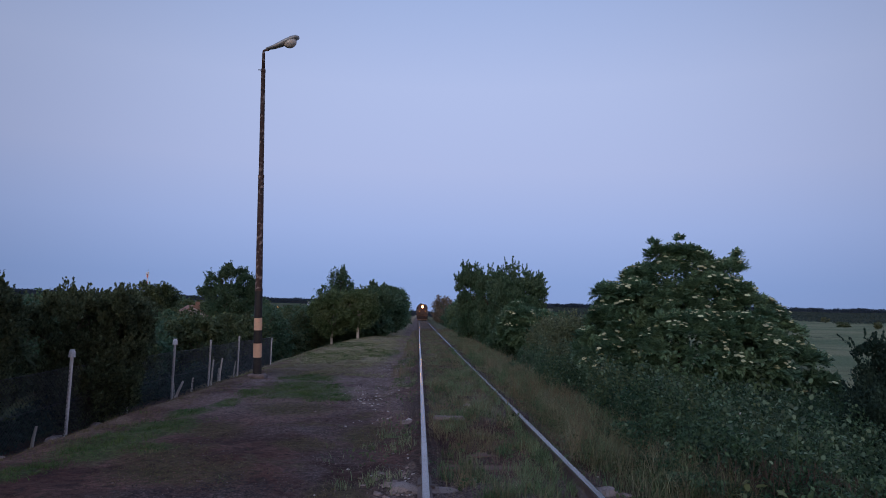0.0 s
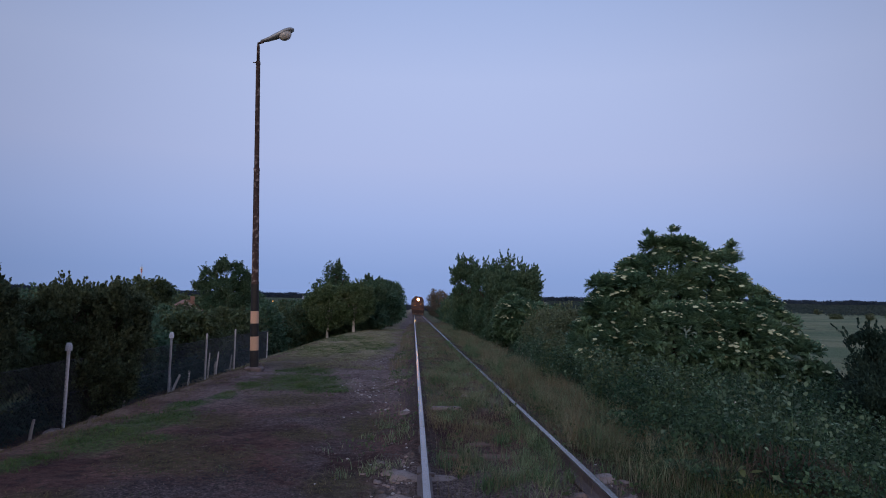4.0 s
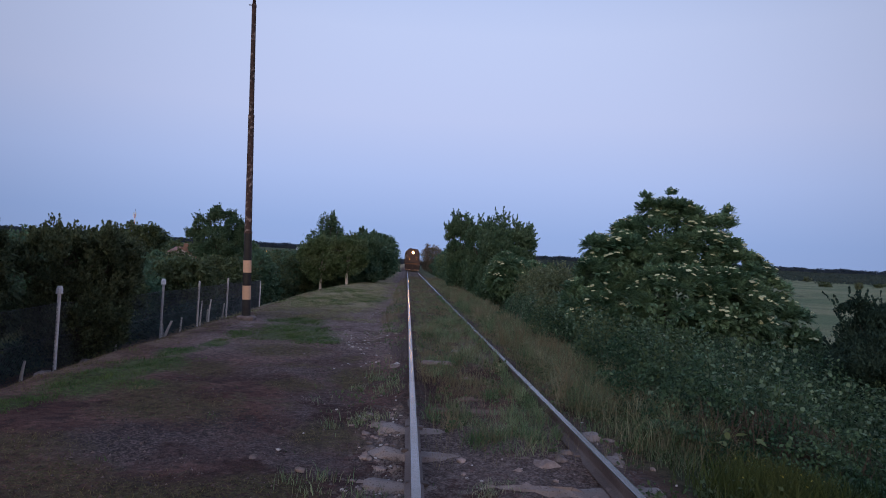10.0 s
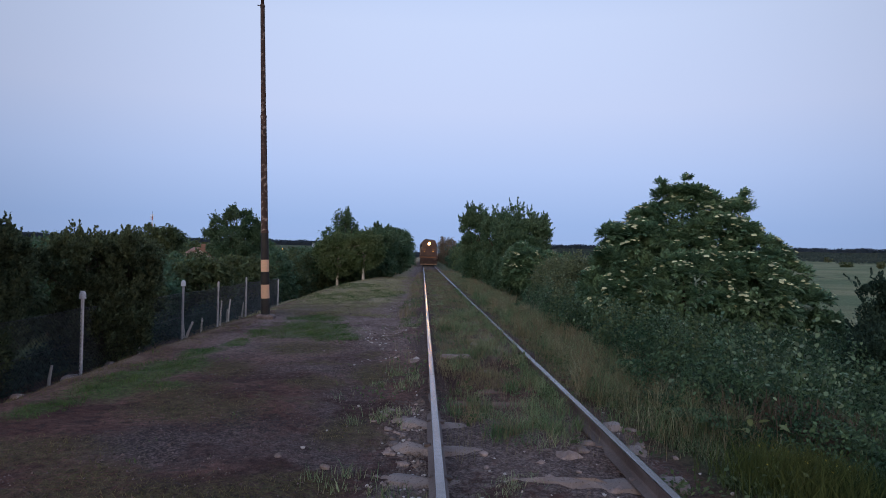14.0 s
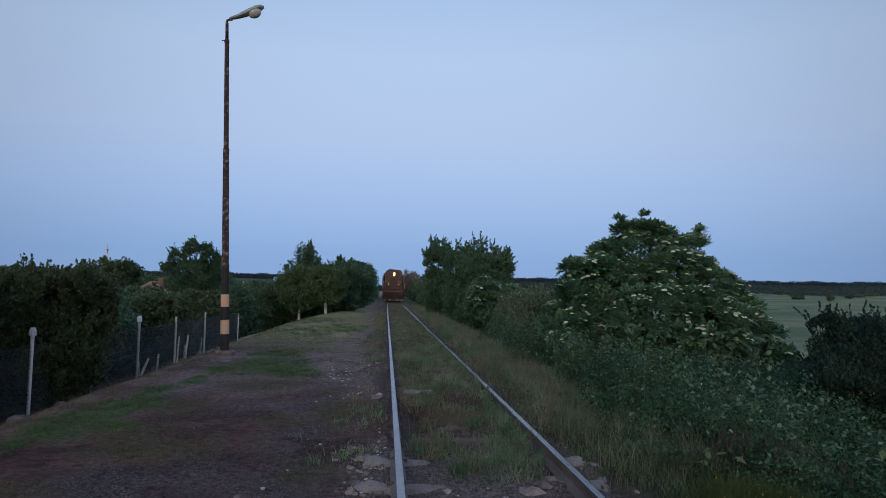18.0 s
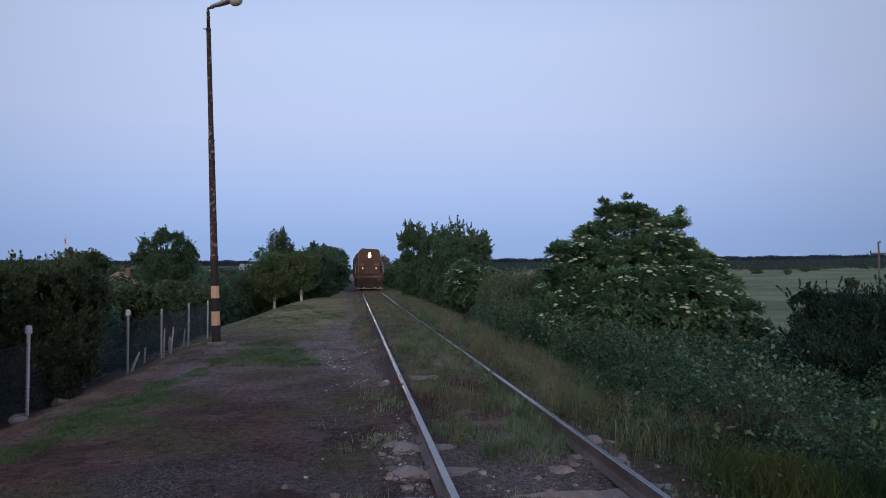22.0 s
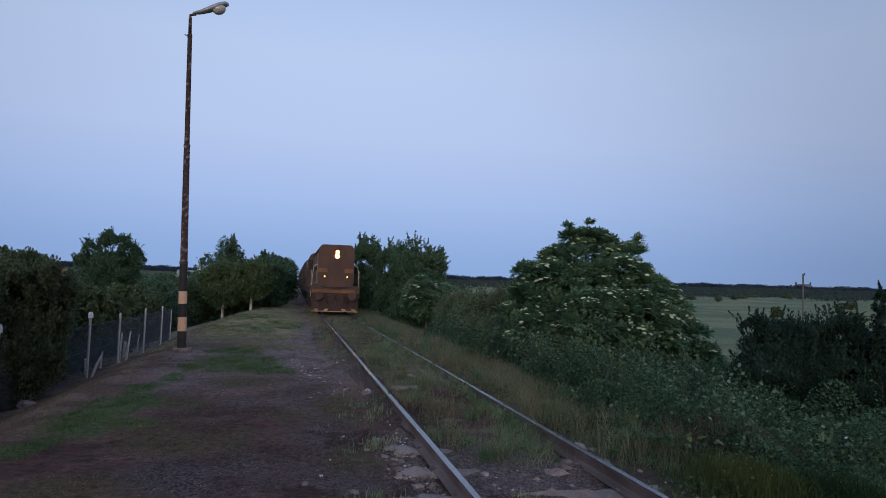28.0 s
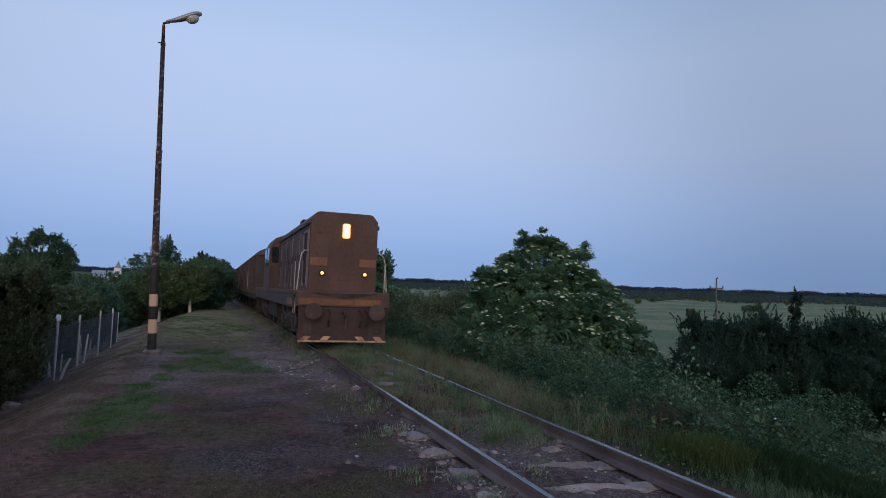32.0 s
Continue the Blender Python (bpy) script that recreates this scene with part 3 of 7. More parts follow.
def crown_points(blobs, n, shell=0.5, rough=0.22):
    """Points through lumpy balls (x, y, z, rx, ry, rz), most of them towards the outside; and the way out at each."""
    vol = np.array([b[3] * b[4] + b[4] * b[5] + b[3] * b[5] for b in blobs])
    counts = (n * vol / vol.sum()).astype(int)
    ps, outs = [], []
    for i, (b, k) in enumerate(zip(blobs, counts)):
        d = unit(k)
        # twigs: many leaves share a direction, so that the outline breaks into tufts
        twigs = unit(max(k // 26, 6))
        d = d * 0.22 + twigs[RNG.integers(0, len(twigs), k)]
        d /= np.linalg.norm(d, axis=1, keepdims=True)
        r = RNG.uniform(shell ** 2, 1, k) ** 0.5 * lumpy(d, 0.37 * i + b[0], rough)
        ps.append(np.array(b[:3]) + d * r[:, None] * np.array(b[3:6]))
        outs.append(d)
    return np.concatenate(ps), np.concatenate(outs)


def boughs(blobs, count, reach):
    """Bough ends over lumpy balls (x, y, z, rx, ry, rz): where each sits, its way out and its size; none lies deep inside another ball."""
    area = np.array([b[3] * b[4] + b[4] * b[5] + b[3] * b[5] for b in blobs])
    share = np.maximum((count * area / area.sum()).astype(int), 2)
    where, way, wide = [], [], []
    for b, k in zip(blobs, share):
        d = unit(k)
        d[:, 2] = np.where(d[:, 2] < -0.5, -d[:, 2], d[:, 2])
        p = np.array(b[:3]) + d * np.maximum(np.array(b[3:6]) - 0.95 * reach, 0.3 * np.array(b[3:6])) * RNG.uniform(0.85, 1.05, (k, 1))
        hidden = np.zeros(k, bool)
        for c in blobs:
            if c is not b:
                hidden |= (((p - np.array(c[:3])) / np.array(c[3:6])) ** 2).sum(1) < 0.40
        where.append(p[~hidden])
        way.append(d[~hidden])
        wide.append(np.minimum(reach * RNG.uniform(0.65, 1.25, (~hidden).sum()), 0.75 * min(b[3:6]) + 0.05))
    return np.concatenate(where), np.concatenate(way), np.concatenate(wide)


def trunk_shape(base, blobs, radius, rnd, lean=0.2):
    """A tapered trunk with a limb out to each ball of the crown."""
    s = Shape()
    cx = sum(b[0] for b in blobs) / len(blobs)
    cy = sum(b[1] for b in blobs) / len(blobs)
    top = max(b[2] for b in blobs)
    b0 = Vector(base)
    fork = Vector((b0.x + (cx - b0.x) * 0.4, b0.y + (cy - b0.y) * 0.4, b0.z + (top - b0.z) * 0.42))
    s.tube([b0 - Vector((0, 0, 0.3)), b0 + Vector((0, 0, 0.1)), (b0 + fork) / 2 + Vector((rnd.uniform(-lean, lean) * radius * 3, 0, 0)), fork],
           [radius * 1.35, radius, radius * 0.8, radius * 0.65], 9)
    for b in blobs:
        e = Vector(b[:3])
        mid = (fork + e) / 2 + Vector((rnd.uniform(-0.1, 0.1), rnd.uniform(-0.1, 0.1), 0.12))
        s.tube([fork, mid, e], [radius * 0.5, radius * 0.32, radius * 0.12], 6)
        for _ in range(3):
            d = Vector((rnd.uniform(-1, 1), rnd.uniform(-1, 1), rnd.uniform(0.1, 1))).normalized()
            s.tube([e, e + Vector((d.x * b[3], d.y * b[4], d.z * b[5])) * 0.85], [radius * 0.12, radius * 0.03], 4)
    return s


def plant(name, label, category, base, blobs, n, size, material, radius=0.06, bark=None, shell=0.5, rough=0.22, group="", droop=0.2, seed=1, reach=0.0):
    rnd = random.Random(seed)
    ob = thing(name, label, category, base, group)
    local = [(b[0] - base[0], b[1] - base[1], b[2] - base[2], *b[3:]) for b in blobs]
    part("trunk", trunk_shape((0, 0, 0), local[:7], radius, rnd), bark or M_BARK, ob)
    ps, outs = crown_points(local, n, shell, rough)
    if reach:
        # leaves in domes on the bough ends, and some within
        count = int(1.6 * sum(b[3] * b[4] + b[4] * b[5] + b[3] * b[5] for b in local) / reach ** 2)
        ends, way, wide = boughs(local, count, reach)
        pick = np.repeat(np.arange(len(ends)), (n * wide ** 2 / (wide ** 2).sum()).astype(int))
        lift = unit(len(pick)) + way[pick] * 0.75 + np.array((0, 0, 0.5))
        lift /= np.linalg.norm(lift, axis=1, keepdims=True)
        ps = np.concatenate([ends[pick] + lift * (wide[pick] * RNG.uniform(0.5, 1.08, len(pick)))[:, None], ps[:n // 4] * 0.9])
        outs = np.concatenate([lift, outs[:n // 4]])
        # leafy twigs that stand out of the crown
        twig = RNG.integers(0, len(ends), int(1.5 * len(ends)))
        twig = twig[way[twig][:, 2] > -0.35]
        lead = way[twig] * 0.7 + unit(len(twig)) * 0.55 + np.array((0, 0, 0.75))
        lead /= np.linalg.norm(lead, axis=1, keepdims=True)
        long = reach * RNG.uniform(0.7, 1.7, len(twig))
        per = max(int(8 * reach / size * 0.6), 8)
        along = np.repeat(np.arange(len(twig)), per)
        f = RNG.uniform(0.3, 1.0, len(along))
        spine = ends[twig[along]] + lead[along] * (wide[twig[along]] * 0.7 + f * long[along])[:, None] + unit(len(along)) * (size * 0.55 * (1.25 - f))[:, None]
        ps = np.concatenate([ps, spine])
        outs = np.concatenate([outs, lead[along] * 0.8 + unit(len(along)) * 0.5])
    keep = ps[:, 2] > -0.1
    crown = new("crown", raw_mesh("crown", leaves(ps[keep], size, outs[keep], droop), 4, material))
    crown.parent = ob
    return ob


# ---- the lie of the land ----
def smooth(a, b, v):
    t = np.clip((v - a) / (b - a), 0, 1)
    return t * t * (3 - 2 * t)


def height(x, y):
    x, y = np.asarray(x, float), np.asarray(y, float)
    edge = -5.0 + 1.9 * smooth(30, 60, y)
    z = np.full(np.broadcast(x, y).shape, -0.19)
    z = z + 0.05 * smooth(-1.4, -2.4, x)
    z = z + 0.026 * smooth(1.5, 1.2, np.abs(x)) * (0.6 + 0.8 * np.sin(x * 3.1 + y * 1.7) * np.sin(y * 2.9 + x))
    z = z + 0.07 * smooth(8.3, 10.5, y) * smooth(1.6, 1.15, np.abs(x))
    z = z + 0.06 * smooth(6.3, 7.4, y) * smooth(0.24, 0.10, np.abs(np.abs(x) - 0.7525))
    # down to the fence and the gardens
    z = z - 0.72 * smooth(edge, edge - 2.2, x) - 0.9 * smooth(edge - 1.8, edge - 6, x) - 1.3 * smooth(-11, -45, x)
    # down the other bank to the field
    z = z - 1.1 * smooth(2.2, 6.0, x) - 1.7 * smooth(6.0, 24.0, x)
    z = z + 0.022 * np.sin(x * 2.3 + y * 0.7) * np.sin(y * 1.9 - x) + 0.015 * np.sin(x * 7.1) * np.sin(y * 6.3 + 1)
    r = np.hypot(x, y)
    z = z + np.clip(r - 160, 0, 740) / 740 * np.where(x > 0, 17.0, 15.0) * smooth(20, 120, np.abs(x)) * (y > -200)
    return z


def within(x, y, patches):
    """How thickly the oval patches (x, y, half width, half length) cover a place."""
    w = np.zeros(np.broadcast(x, y).shape)
    for cx, cy, rx, ry in patches:
        d = np.hypot((x - cx) / rx, (y - cy) / ry)
        w = np.maximum(w, smooth(1.5, 0.3, d))
    return w


GREEN = ((-4.75, 6.7, 0.26, 0.6), (-4.58, 8.0, 0.52, 1.0), (-4.36, 9.3, 0.52, 0.85), (-4.48, 10.6, 0.30, 0.6), (-4.22, 11.8, 0.24, 0.6), (-3.9, 7.9, 0.25, 0.4),
         (-3.3, 14.0, 1.0, 1.9), (-2.6, 12.9, 0.6, 0.9), (-3.6, 16.3, 0.8, 1.0), (-4.1, 13.3, 0.4, 0.8), (-4.0, 24.5, 1.6, 3.6), (-2.6, 27.0, 1.0, 4.0), (-4.2, 33, 1.6, 3.5))
WITHERED = ((-3.25, 6.9, 0.75, 0.6), (-2.3, 8.35, 0.42, 0.4), (-3.3, 4.75, 0.5, 0.35), (-3.7, 7.6, 0.5, 0.7), (-3.6, 9.2, 0.5, 0.6), (-4.1, 5.3, 0.7, 0.5),
            (-3.6, 17.8, 1.4, 1.3), (-2.9, 11.3, 0.8, 0.8), (-3.6, 20.5, 1.7, 2.2), (-1.5, 9.3, 0.35, 0.9), (-1.6, 6.2, 0.3, 0.5), (-2.2, 4.4, 0.5, 0.3), (-2.9, 4.3, 0.9, 0.5), (-1.75, 4.75, 0.4, 0.3))
GRAVELLY = ((-2.9, 5.6, 1.0, 0.75), (-1.7, 5.5, 0.8, 1.0), (-2.7, 9.1, 0.75, 0.8), (-1.8, 7.4, 0.5, 1.6), (-1.8, 12.8, 0.5, 3.0), (-1.7, 19.5, 0.5, 4.0),
            (-1.6, 3.6, 0.6, 0.9), (-1.0, 4.8, 0.5, 2.0))


def build_ground():
    def steps(dense0, dense1, step, far0, far1):
        a = list(np.arange(dense0, dense1, step))
        d, lo = step, []
        p = dense0
        while p > far0:
            d *= 1.16
            p -= d
            lo.append(p)
        d, p, hi = step, a[-1], []
        while p < far1:
            d *= 1.16
            p += d
            hi.append(p)
        return np.array(lo[::-1] + a + hi)
    xs, ys = steps(-9, 7, 0.11, -3500, 3500), steps(-4, 26, 0.16, -2500, 4200)
    X, Y = np.meshgrid(xs, ys)
    Z = height(X, Y)
    near = (np.abs(X) < 9) & (Y > -4) & (Y < 30)
    Z = Z + near * RNG.normal(0, 0.006, Z.shape)
    nx, ny = len(xs), len(ys)
    idx = np.arange(nx * ny).reshape(ny, nx)
    faces = np.stack([idx[:-1, :-1], idx[:-1, 1:], idx[1:, 1:], idx[1:, :-1]], -1).reshape(-1, 4)
    me = bpy.data.meshes.new("ground")
    me.from_pydata(np.stack([X, Y, Z], -1).reshape(-1, 3).tolist(), [], faces.tolist())
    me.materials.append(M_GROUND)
    for name, patches in (("turf", GREEN), ("withered", WITHERED), ("gravelly", GRAVELLY)):
        me.attributes.new(name, "FLOAT", "POINT").data.foreach_set("value", within(X, Y, patches).reshape(-1).astype(np.float32))
    me.polygons.foreach_set("use_smooth", [True] * len(me.polygons))
    tagged(new("ground", me), "brown earth and gravel path with worn turf, banks and green fields", "ground", kind="structure")


build_ground()


# ---- the track ----
def rail_profile(cx):
    half = [(0.070, -0.155), (0.070, -0.145), (0.022, -0.128), (0.010, -0.110), (0.010, -0.050), (0.034, -0.038), (0.036, -0.010)]
    return [(cx + x, z) for x, z in half] + [(cx - x, z) for x, z in reversed(half)]


def build_track():
    for side in (-0.7525, 0.7525):
        rail = thing("rail", "rusty steel rail with a bright polished running surface", "rail", (side, 0, 0), "rails of the track")
        s = Shape()
        for y0, y1 in ((-12, 8.2), (8.212, 60), (60, 230)):
            s.extrude_y(rail_profile(0), y0, y1)
        part("web_and_foot", s, M_RAIL, rail)
        h = Shape()
        for y0, y1 in ((-12, 8.2), (8.212, 60), (60, 230)):
            h.extrude_y([(-0.033, -0.0095), (0.033, -0.0095), (0.031, -0.002), (0.022, 0.0), (-0.022, 0.0), (-0.031, -0.002)], y0, y1)
        part("running_surface", h, M_HEAD, rail, "bright worn running surface")
        for k in (-1, 1):
            f = Shape().box(k * 0.013 - 0.006 * (k < 0), k * 0.013 + 0.006 * (k > 0) + 0.012 * k * 0, 7.9, 8.5, -0.115, -0.05, 0.004)
            plate = part("fishplate", f, M_RAIL, rail)
            for q in range(4):
                y = 7.98 + 0.147 * q
                part("bolt", Shape().tube([(k * 0.016, y, -0.085), (k * 0.046, y, -0.085)], 0.014, 6), M_RAIL, plate)


def build_sleepers():
    rnd = random.Random(5)
    # concrete ones, bared beside the path; each with raised rail seats and a sunk waist
    def concrete(mid=-0.185):
        s = Shape()
        stations = [-1.12, -1.06, -0.98, -0.84, -0.66, -0.5, -0.4, -0.22, 0.0, 0.22, 0.4, 0.5, 0.66, 0.84, 0.98, 1.06, 1.12]
        rings = []
        for x in stations:
            seat = 1 if 0.45 < abs(x) < 1.1 else 0.2 if abs(x) >= 1.1 else 0
            w = 0.075 + 0.055 * seat + rnd.uniform(-0.03, 0.015)
            z = mid + (-0.150 - mid) * seat + (0.035 if 0.9 < abs(x) < 1.1 else 0.0) + rnd.uniform(-0.035, 0.006) * (0.3 if 0.6 < abs(x) < 0.9 else 1)
            ring = [(-w, -0.34), (-w - 0.01, z - 0.05), (-w + 0.03 + rnd.uniform(-0.015, 0.02), z - rnd.uniform(0, 0.02)), (0, z + 0.004), (w - 0.03 + rnd.uniform(-0.02, 0.015), z - rnd.uniform(0, 0.02)), (w + 0.01, z - 0.05), (w, -0.34)]
            rings.append([(x + rnd.uniform(-0.02, 0.02), a, b) for a, b in ring])
        base = len(s.v)
        m = len(rings[0])
        for r in rings:
            s.v += r
        for q in range(len(rings) - 1):
            for k in range(m):
                a, b = base + q * m + k, base + q * m + (k + 1) % m
                s.f.append((a, b, b + m, a + m))
        s.f.append(tuple(base + k for k in range(m)))
        s.f.append(tuple(base + (len(rings) - 1) * m + k for k in range(m)))
        return s
    ys = [-3.6, -2.95, -2.2, -1.6, -0.9, -0.2, 0.45, 1.1, 1.75, 2.4, 2.70, 3.40, 4.12, 4.87, 5.68, 6.46]
    for y in ys:
        ob = thing("sleeper", "chipped pale concrete sleeper half buried in soil", "sleeper", (rnd.uniform(-0.02, 0.02), y, rnd.uniform(-0.012, 0.004)), "sleepers of the track")
        ob.rotation_euler = (0, 0, rnd.uniform(-0.02, 0.02))
        part("beam", concrete(-0.130 if y in (4.12, 4.87) else -0.165 if y == 5.68 else -0.185), M_CONC, ob)
        for side in (-0.7525, 0.7525):
            for k in (-1, 1):
                part("rail_clip", Shape().box(side + k * 0.055 - 0.03, side + k * 0.055 + 0.03, -0.03, 0.03, -0.158, -0.125, 0.008), M_RAIL, ob)
    wood = Shape().box(-1.25, 1.25, -0.12, 0.12, -0.32, -0.165, 0.012)
    first = None
    for y in np.arange(7.46, 60, 0.72):
        at = pose(rnd.uniform(-0.04, 0.04), y, rnd.uniform(-0.03, 0.0), 0, 0, rnd.uniform(-1.5, 1.5))
        if first is None:
            first = thing("sleeper", "weathered brown timber sleeper sunk in grass", "sleeper", (0, y, 0), "sleepers of the track")
            part("beam", wood, M_TIE, first)
            first.matrix_basis = at
        else:
            copy_thing(first, at)


build_track()
build_sleepers()


# ---- stones and gravel ----
def build_stones():
    rnd = random.Random(9)
    big = [(-1.12, 5.82, 0.07), (-1.15, 5.05, 0.06), (-1.02, 5.35, 0.06), (-1.1, 4.36, 0.07), (-1.05, 6.62, 0.07), (-0.92, 10.05, 0.12), (-1.10, 10.2, 0.07),
           (0.60, 5.76, 0.08), (0.55, 4.30, 0.09), (0.10, 4.92, 0.06), (-0.05, 4.02, 0.07), (0.12, 11.75, 0.12), (-0.2, 12.0, 0.10), (0.03, 9.3, 0.09),
           (-1.62, 13.6, 0.05), (-1.70, 15.4, 0.05), (-1.05, 14.1, 0.05), (-1.55, 13.9, 0.04), (-1.72, 14.2, 0.045), (-1.4, 14.6, 0.04), (-1.66, 21.2, 0.05), (-1.5, 20.5, 0.04),
           (-2.03, 5.32, 0.05), (-1.63, 5.12, 0.05), (-1.2, 6.3, 0.06), (-1.15, 5.6, 0.05), (1.12, 5.9, 0.07), (1.2, 6.4, 0.06), (1.0, 5.0, 0.07), (0.3, 5.5, 0.06), (-0.35, 5.5, 0.05),
           (0.36, 5.46, 0.13), (0.52, 5.58, 0.08), (1.02, 5.62, 0.10), (-0.98, 5.66, 0.11), (-1.00, 4.90, 0.12), (-1.02, 4.16, 0.12), (-1.10, 6.52, 0.09), (-0.95, 6.40, 0.07), (-0.98, 9.9, 0.14), (0.56, 4.78, 0.09), (0.10, 5.30, 0.07)]
    for _ in range(34):
        x = -0.8 - abs(rnd.gauss(0, 0.35)) if rnd.random() < 0.6 else rnd.uniform(0.9, 1.4)
        big.append((x, rnd.uniform(2.6, 8.5), rnd.uniform(0.018, 0.042)))
    for _ in range(85):
        big.append((-0.88 - abs(rnd.gauss(0, 0.20)), rnd.uniform(3.8, 7.0), rnd.uniform(0.015, 0.045)))
    for _ in range(26):
        big.append((-1.5 + rnd.gauss(0, 0.7), rnd.uniform(3, 24), rnd.uniform(0.016, 0.035)))
    for cx, cy, wide, long, count in ((-1.7, 13.3, 0.32, 0.9, 95), (-1.7, 20.3, 0.25, 0.8, 46), (-1.35, 10.4, 0.3, 0.6, 16), (-1.05, 5.3, 0.14, 0.9, 40), (0.2, 5.2, 0.4, 0.6, 30)):
        for _ in range(count):
            big.append((cx + rnd.gauss(0, wide), cy + rnd.gauss(0, long), 0.012 + 0.024 * rnd.random() ** 3))
    chips = Shape()
    for x, y, r in big:
        if abs(abs(x) - 0.7525) < r + 0.075 and abs(x) < 1.0 and r < 0.07:
            continue
        if abs(x) > 0.7525 and abs(x) - 0.7525 < r + 0.075:
            x = math.copysign(0.7525 + 0.08 + r * 1.1, x)
        elif abs(x) < 0.7525 and 0.7525 - abs(x) < r + 0.075:
            x = math.copysign(0.7525 - 0.08 - r * 1.1, x)
        z = float(height(x, y))
        if r < 0.024:
            chips.stone((x, y, z + r * 0.12), r, rnd)
            continue
        ob = new("stone", Shape().stone((0, 0, 0), r, rnd).mesh("stone", M_CHIP if r < 0.032 and y > 9 or (y > 10 and r > 0.11) else M_STONE))
        ob.location = (x, y, z + r * (0.12 if r < 0.055 else -0.22))
        tagged(ob, "pale chipped stone lying beside the rail" if r > 0.05 else "small pale stone lying on the path", "stone", "loose stones")
    tagged(new("stone_chips", chips.mesh("stone_chips", M_CHIP)), "small pale stone chips strewn along the rail", "gravel", kind="stuff")
    slab = new("concrete_slab", Shape().box(-0.24, 0.24, -0.08, 0.08, -0.07, 0.0, 0.03).mesh("concrete_slab", M_STONE))
    slab.matrix_world = pose(-0.36, 9.95, -0.015, 4, 0, 3)
    tagged(slab, "pale broken concrete slab lying against the rail", "slab")
    # rubble by the fence
    for x, y, r in ((-6.85, 11.2, 0.16), (-7.05, 11.6, 0.14), (-6.9, 10.6, 0.12), (-6.75, 12.5, 0.15), (-6.9, 9.9, 0.13)):
        ob = new("stone", Shape().stone((0, 0, 0), r, rnd).mesh("stone", M_STONE))
        ob.location = (x, y, float(height(x, y)) + r * 0.3)
        tagged(ob, "grey rubble stone at the foot of the fence", "stone", "rubble by the fence")
    n = 30000
    x = np.concatenate([RNG.uniform(-4.2, -0.85, n), RNG.uniform(-1.6, 1.6, n // 3)])
    y = np.concatenate([-3 + RNG.random(n) ** 1.3 * 27, 2 + RNG.random(n // 3) ** 1.5 * 26])
    clump = np.sin(x * 2.1 + 1) * np.sin(y * 1.3) + 0.6 * np.sin(x * 5 + y * 3.1)
    keep = clump + 1.1 * within(x, y, GRAVELLY) > RNG.uniform(-1.0, 1.6, len(x))
    x, y = x[keep], y[keep]
    z = height(x, y)
    s = RNG.uniform(0.004, 0.010, len(x)) + 0.010 * RNG.random(len(x)) ** 5
    corners = np.array([(1, 0, -0.2), (-0.5, 0.9, -0.2), (-0.6, -0.8, -0.2), (0.1, 0.1, 0.8)])
    turn = RNG.uniform(0, 6.3, len(x))
    c, q = np.cos(turn), np.sin(turn)
    v = corners[None] * s[:, None, None] * RNG.uniform(0.7, 1.3, (len(x), 4, 3))
    w = np.stack([v[..., 0] * c[:, None] - v[..., 1] * q[:, None], v[..., 0] * q[:, None] + v[..., 1] * c[:, None], v[..., 2]], -1) + np.stack([x, y, z], -1)[:, None]
    tri = w[:, [0, 1, 3, 1, 2, 3, 2, 0, 3]].reshape(-1, 3)
    # coarser rubble along the near rail and between the bared sleepers
    m = 1900
    x = np.concatenate([-0.84 - np.abs(RNG.normal(0, 0.2, m)), RNG.uniform(-0.66, 0.66, m // 2), 0.86 + np.abs(RNG.normal(0, 0.14, m // 3))])
    y = np.concatenate([RNG.uniform(3.0, 7.4, m), RNG.uniform(3.4, 6.1, m // 2), RNG.uniform(3.2, 6.6, m // 3)])
    s = 0.008 + 0.020 * RNG.random(len(x)) ** 2
    v = np.array([(1, 0, 0), (0, 1, 0), (-1, 0, 0), (0, -1, 0), (0, 0, 0.8)])[None] * s[:, None, None] * RNG.uniform(0.6, 1.3, (len(x), 5, 3))
    a = RNG.uniform(0, 6.3, len(x))[:, None]
    w = np.stack([v[..., 0] * np.cos(a) - v[..., 1] * np.sin(a), v[..., 0] * np.sin(a) + v[..., 1] * np.cos(a), v[..., 2] - 0.004], -1) + np.stack([x, y, height(x, y)], -1)[:, None]
    tagged(new("rubble", raw_mesh("rubble", w[:, [0, 1, 4, 1, 2, 4, 2, 3, 4, 3, 0, 4]].reshape(-1, 3), 3, M_RUBBLE)), "broken ballast rubble between the bared sleepers", "gravel", kind="stuff")
    tagged(new("gravel", raw_mesh("gravel", tri, 3, M_GRIT)), "fine grey and pale gravel scattered over the path", "gravel", kind="stuff")


build_stones()


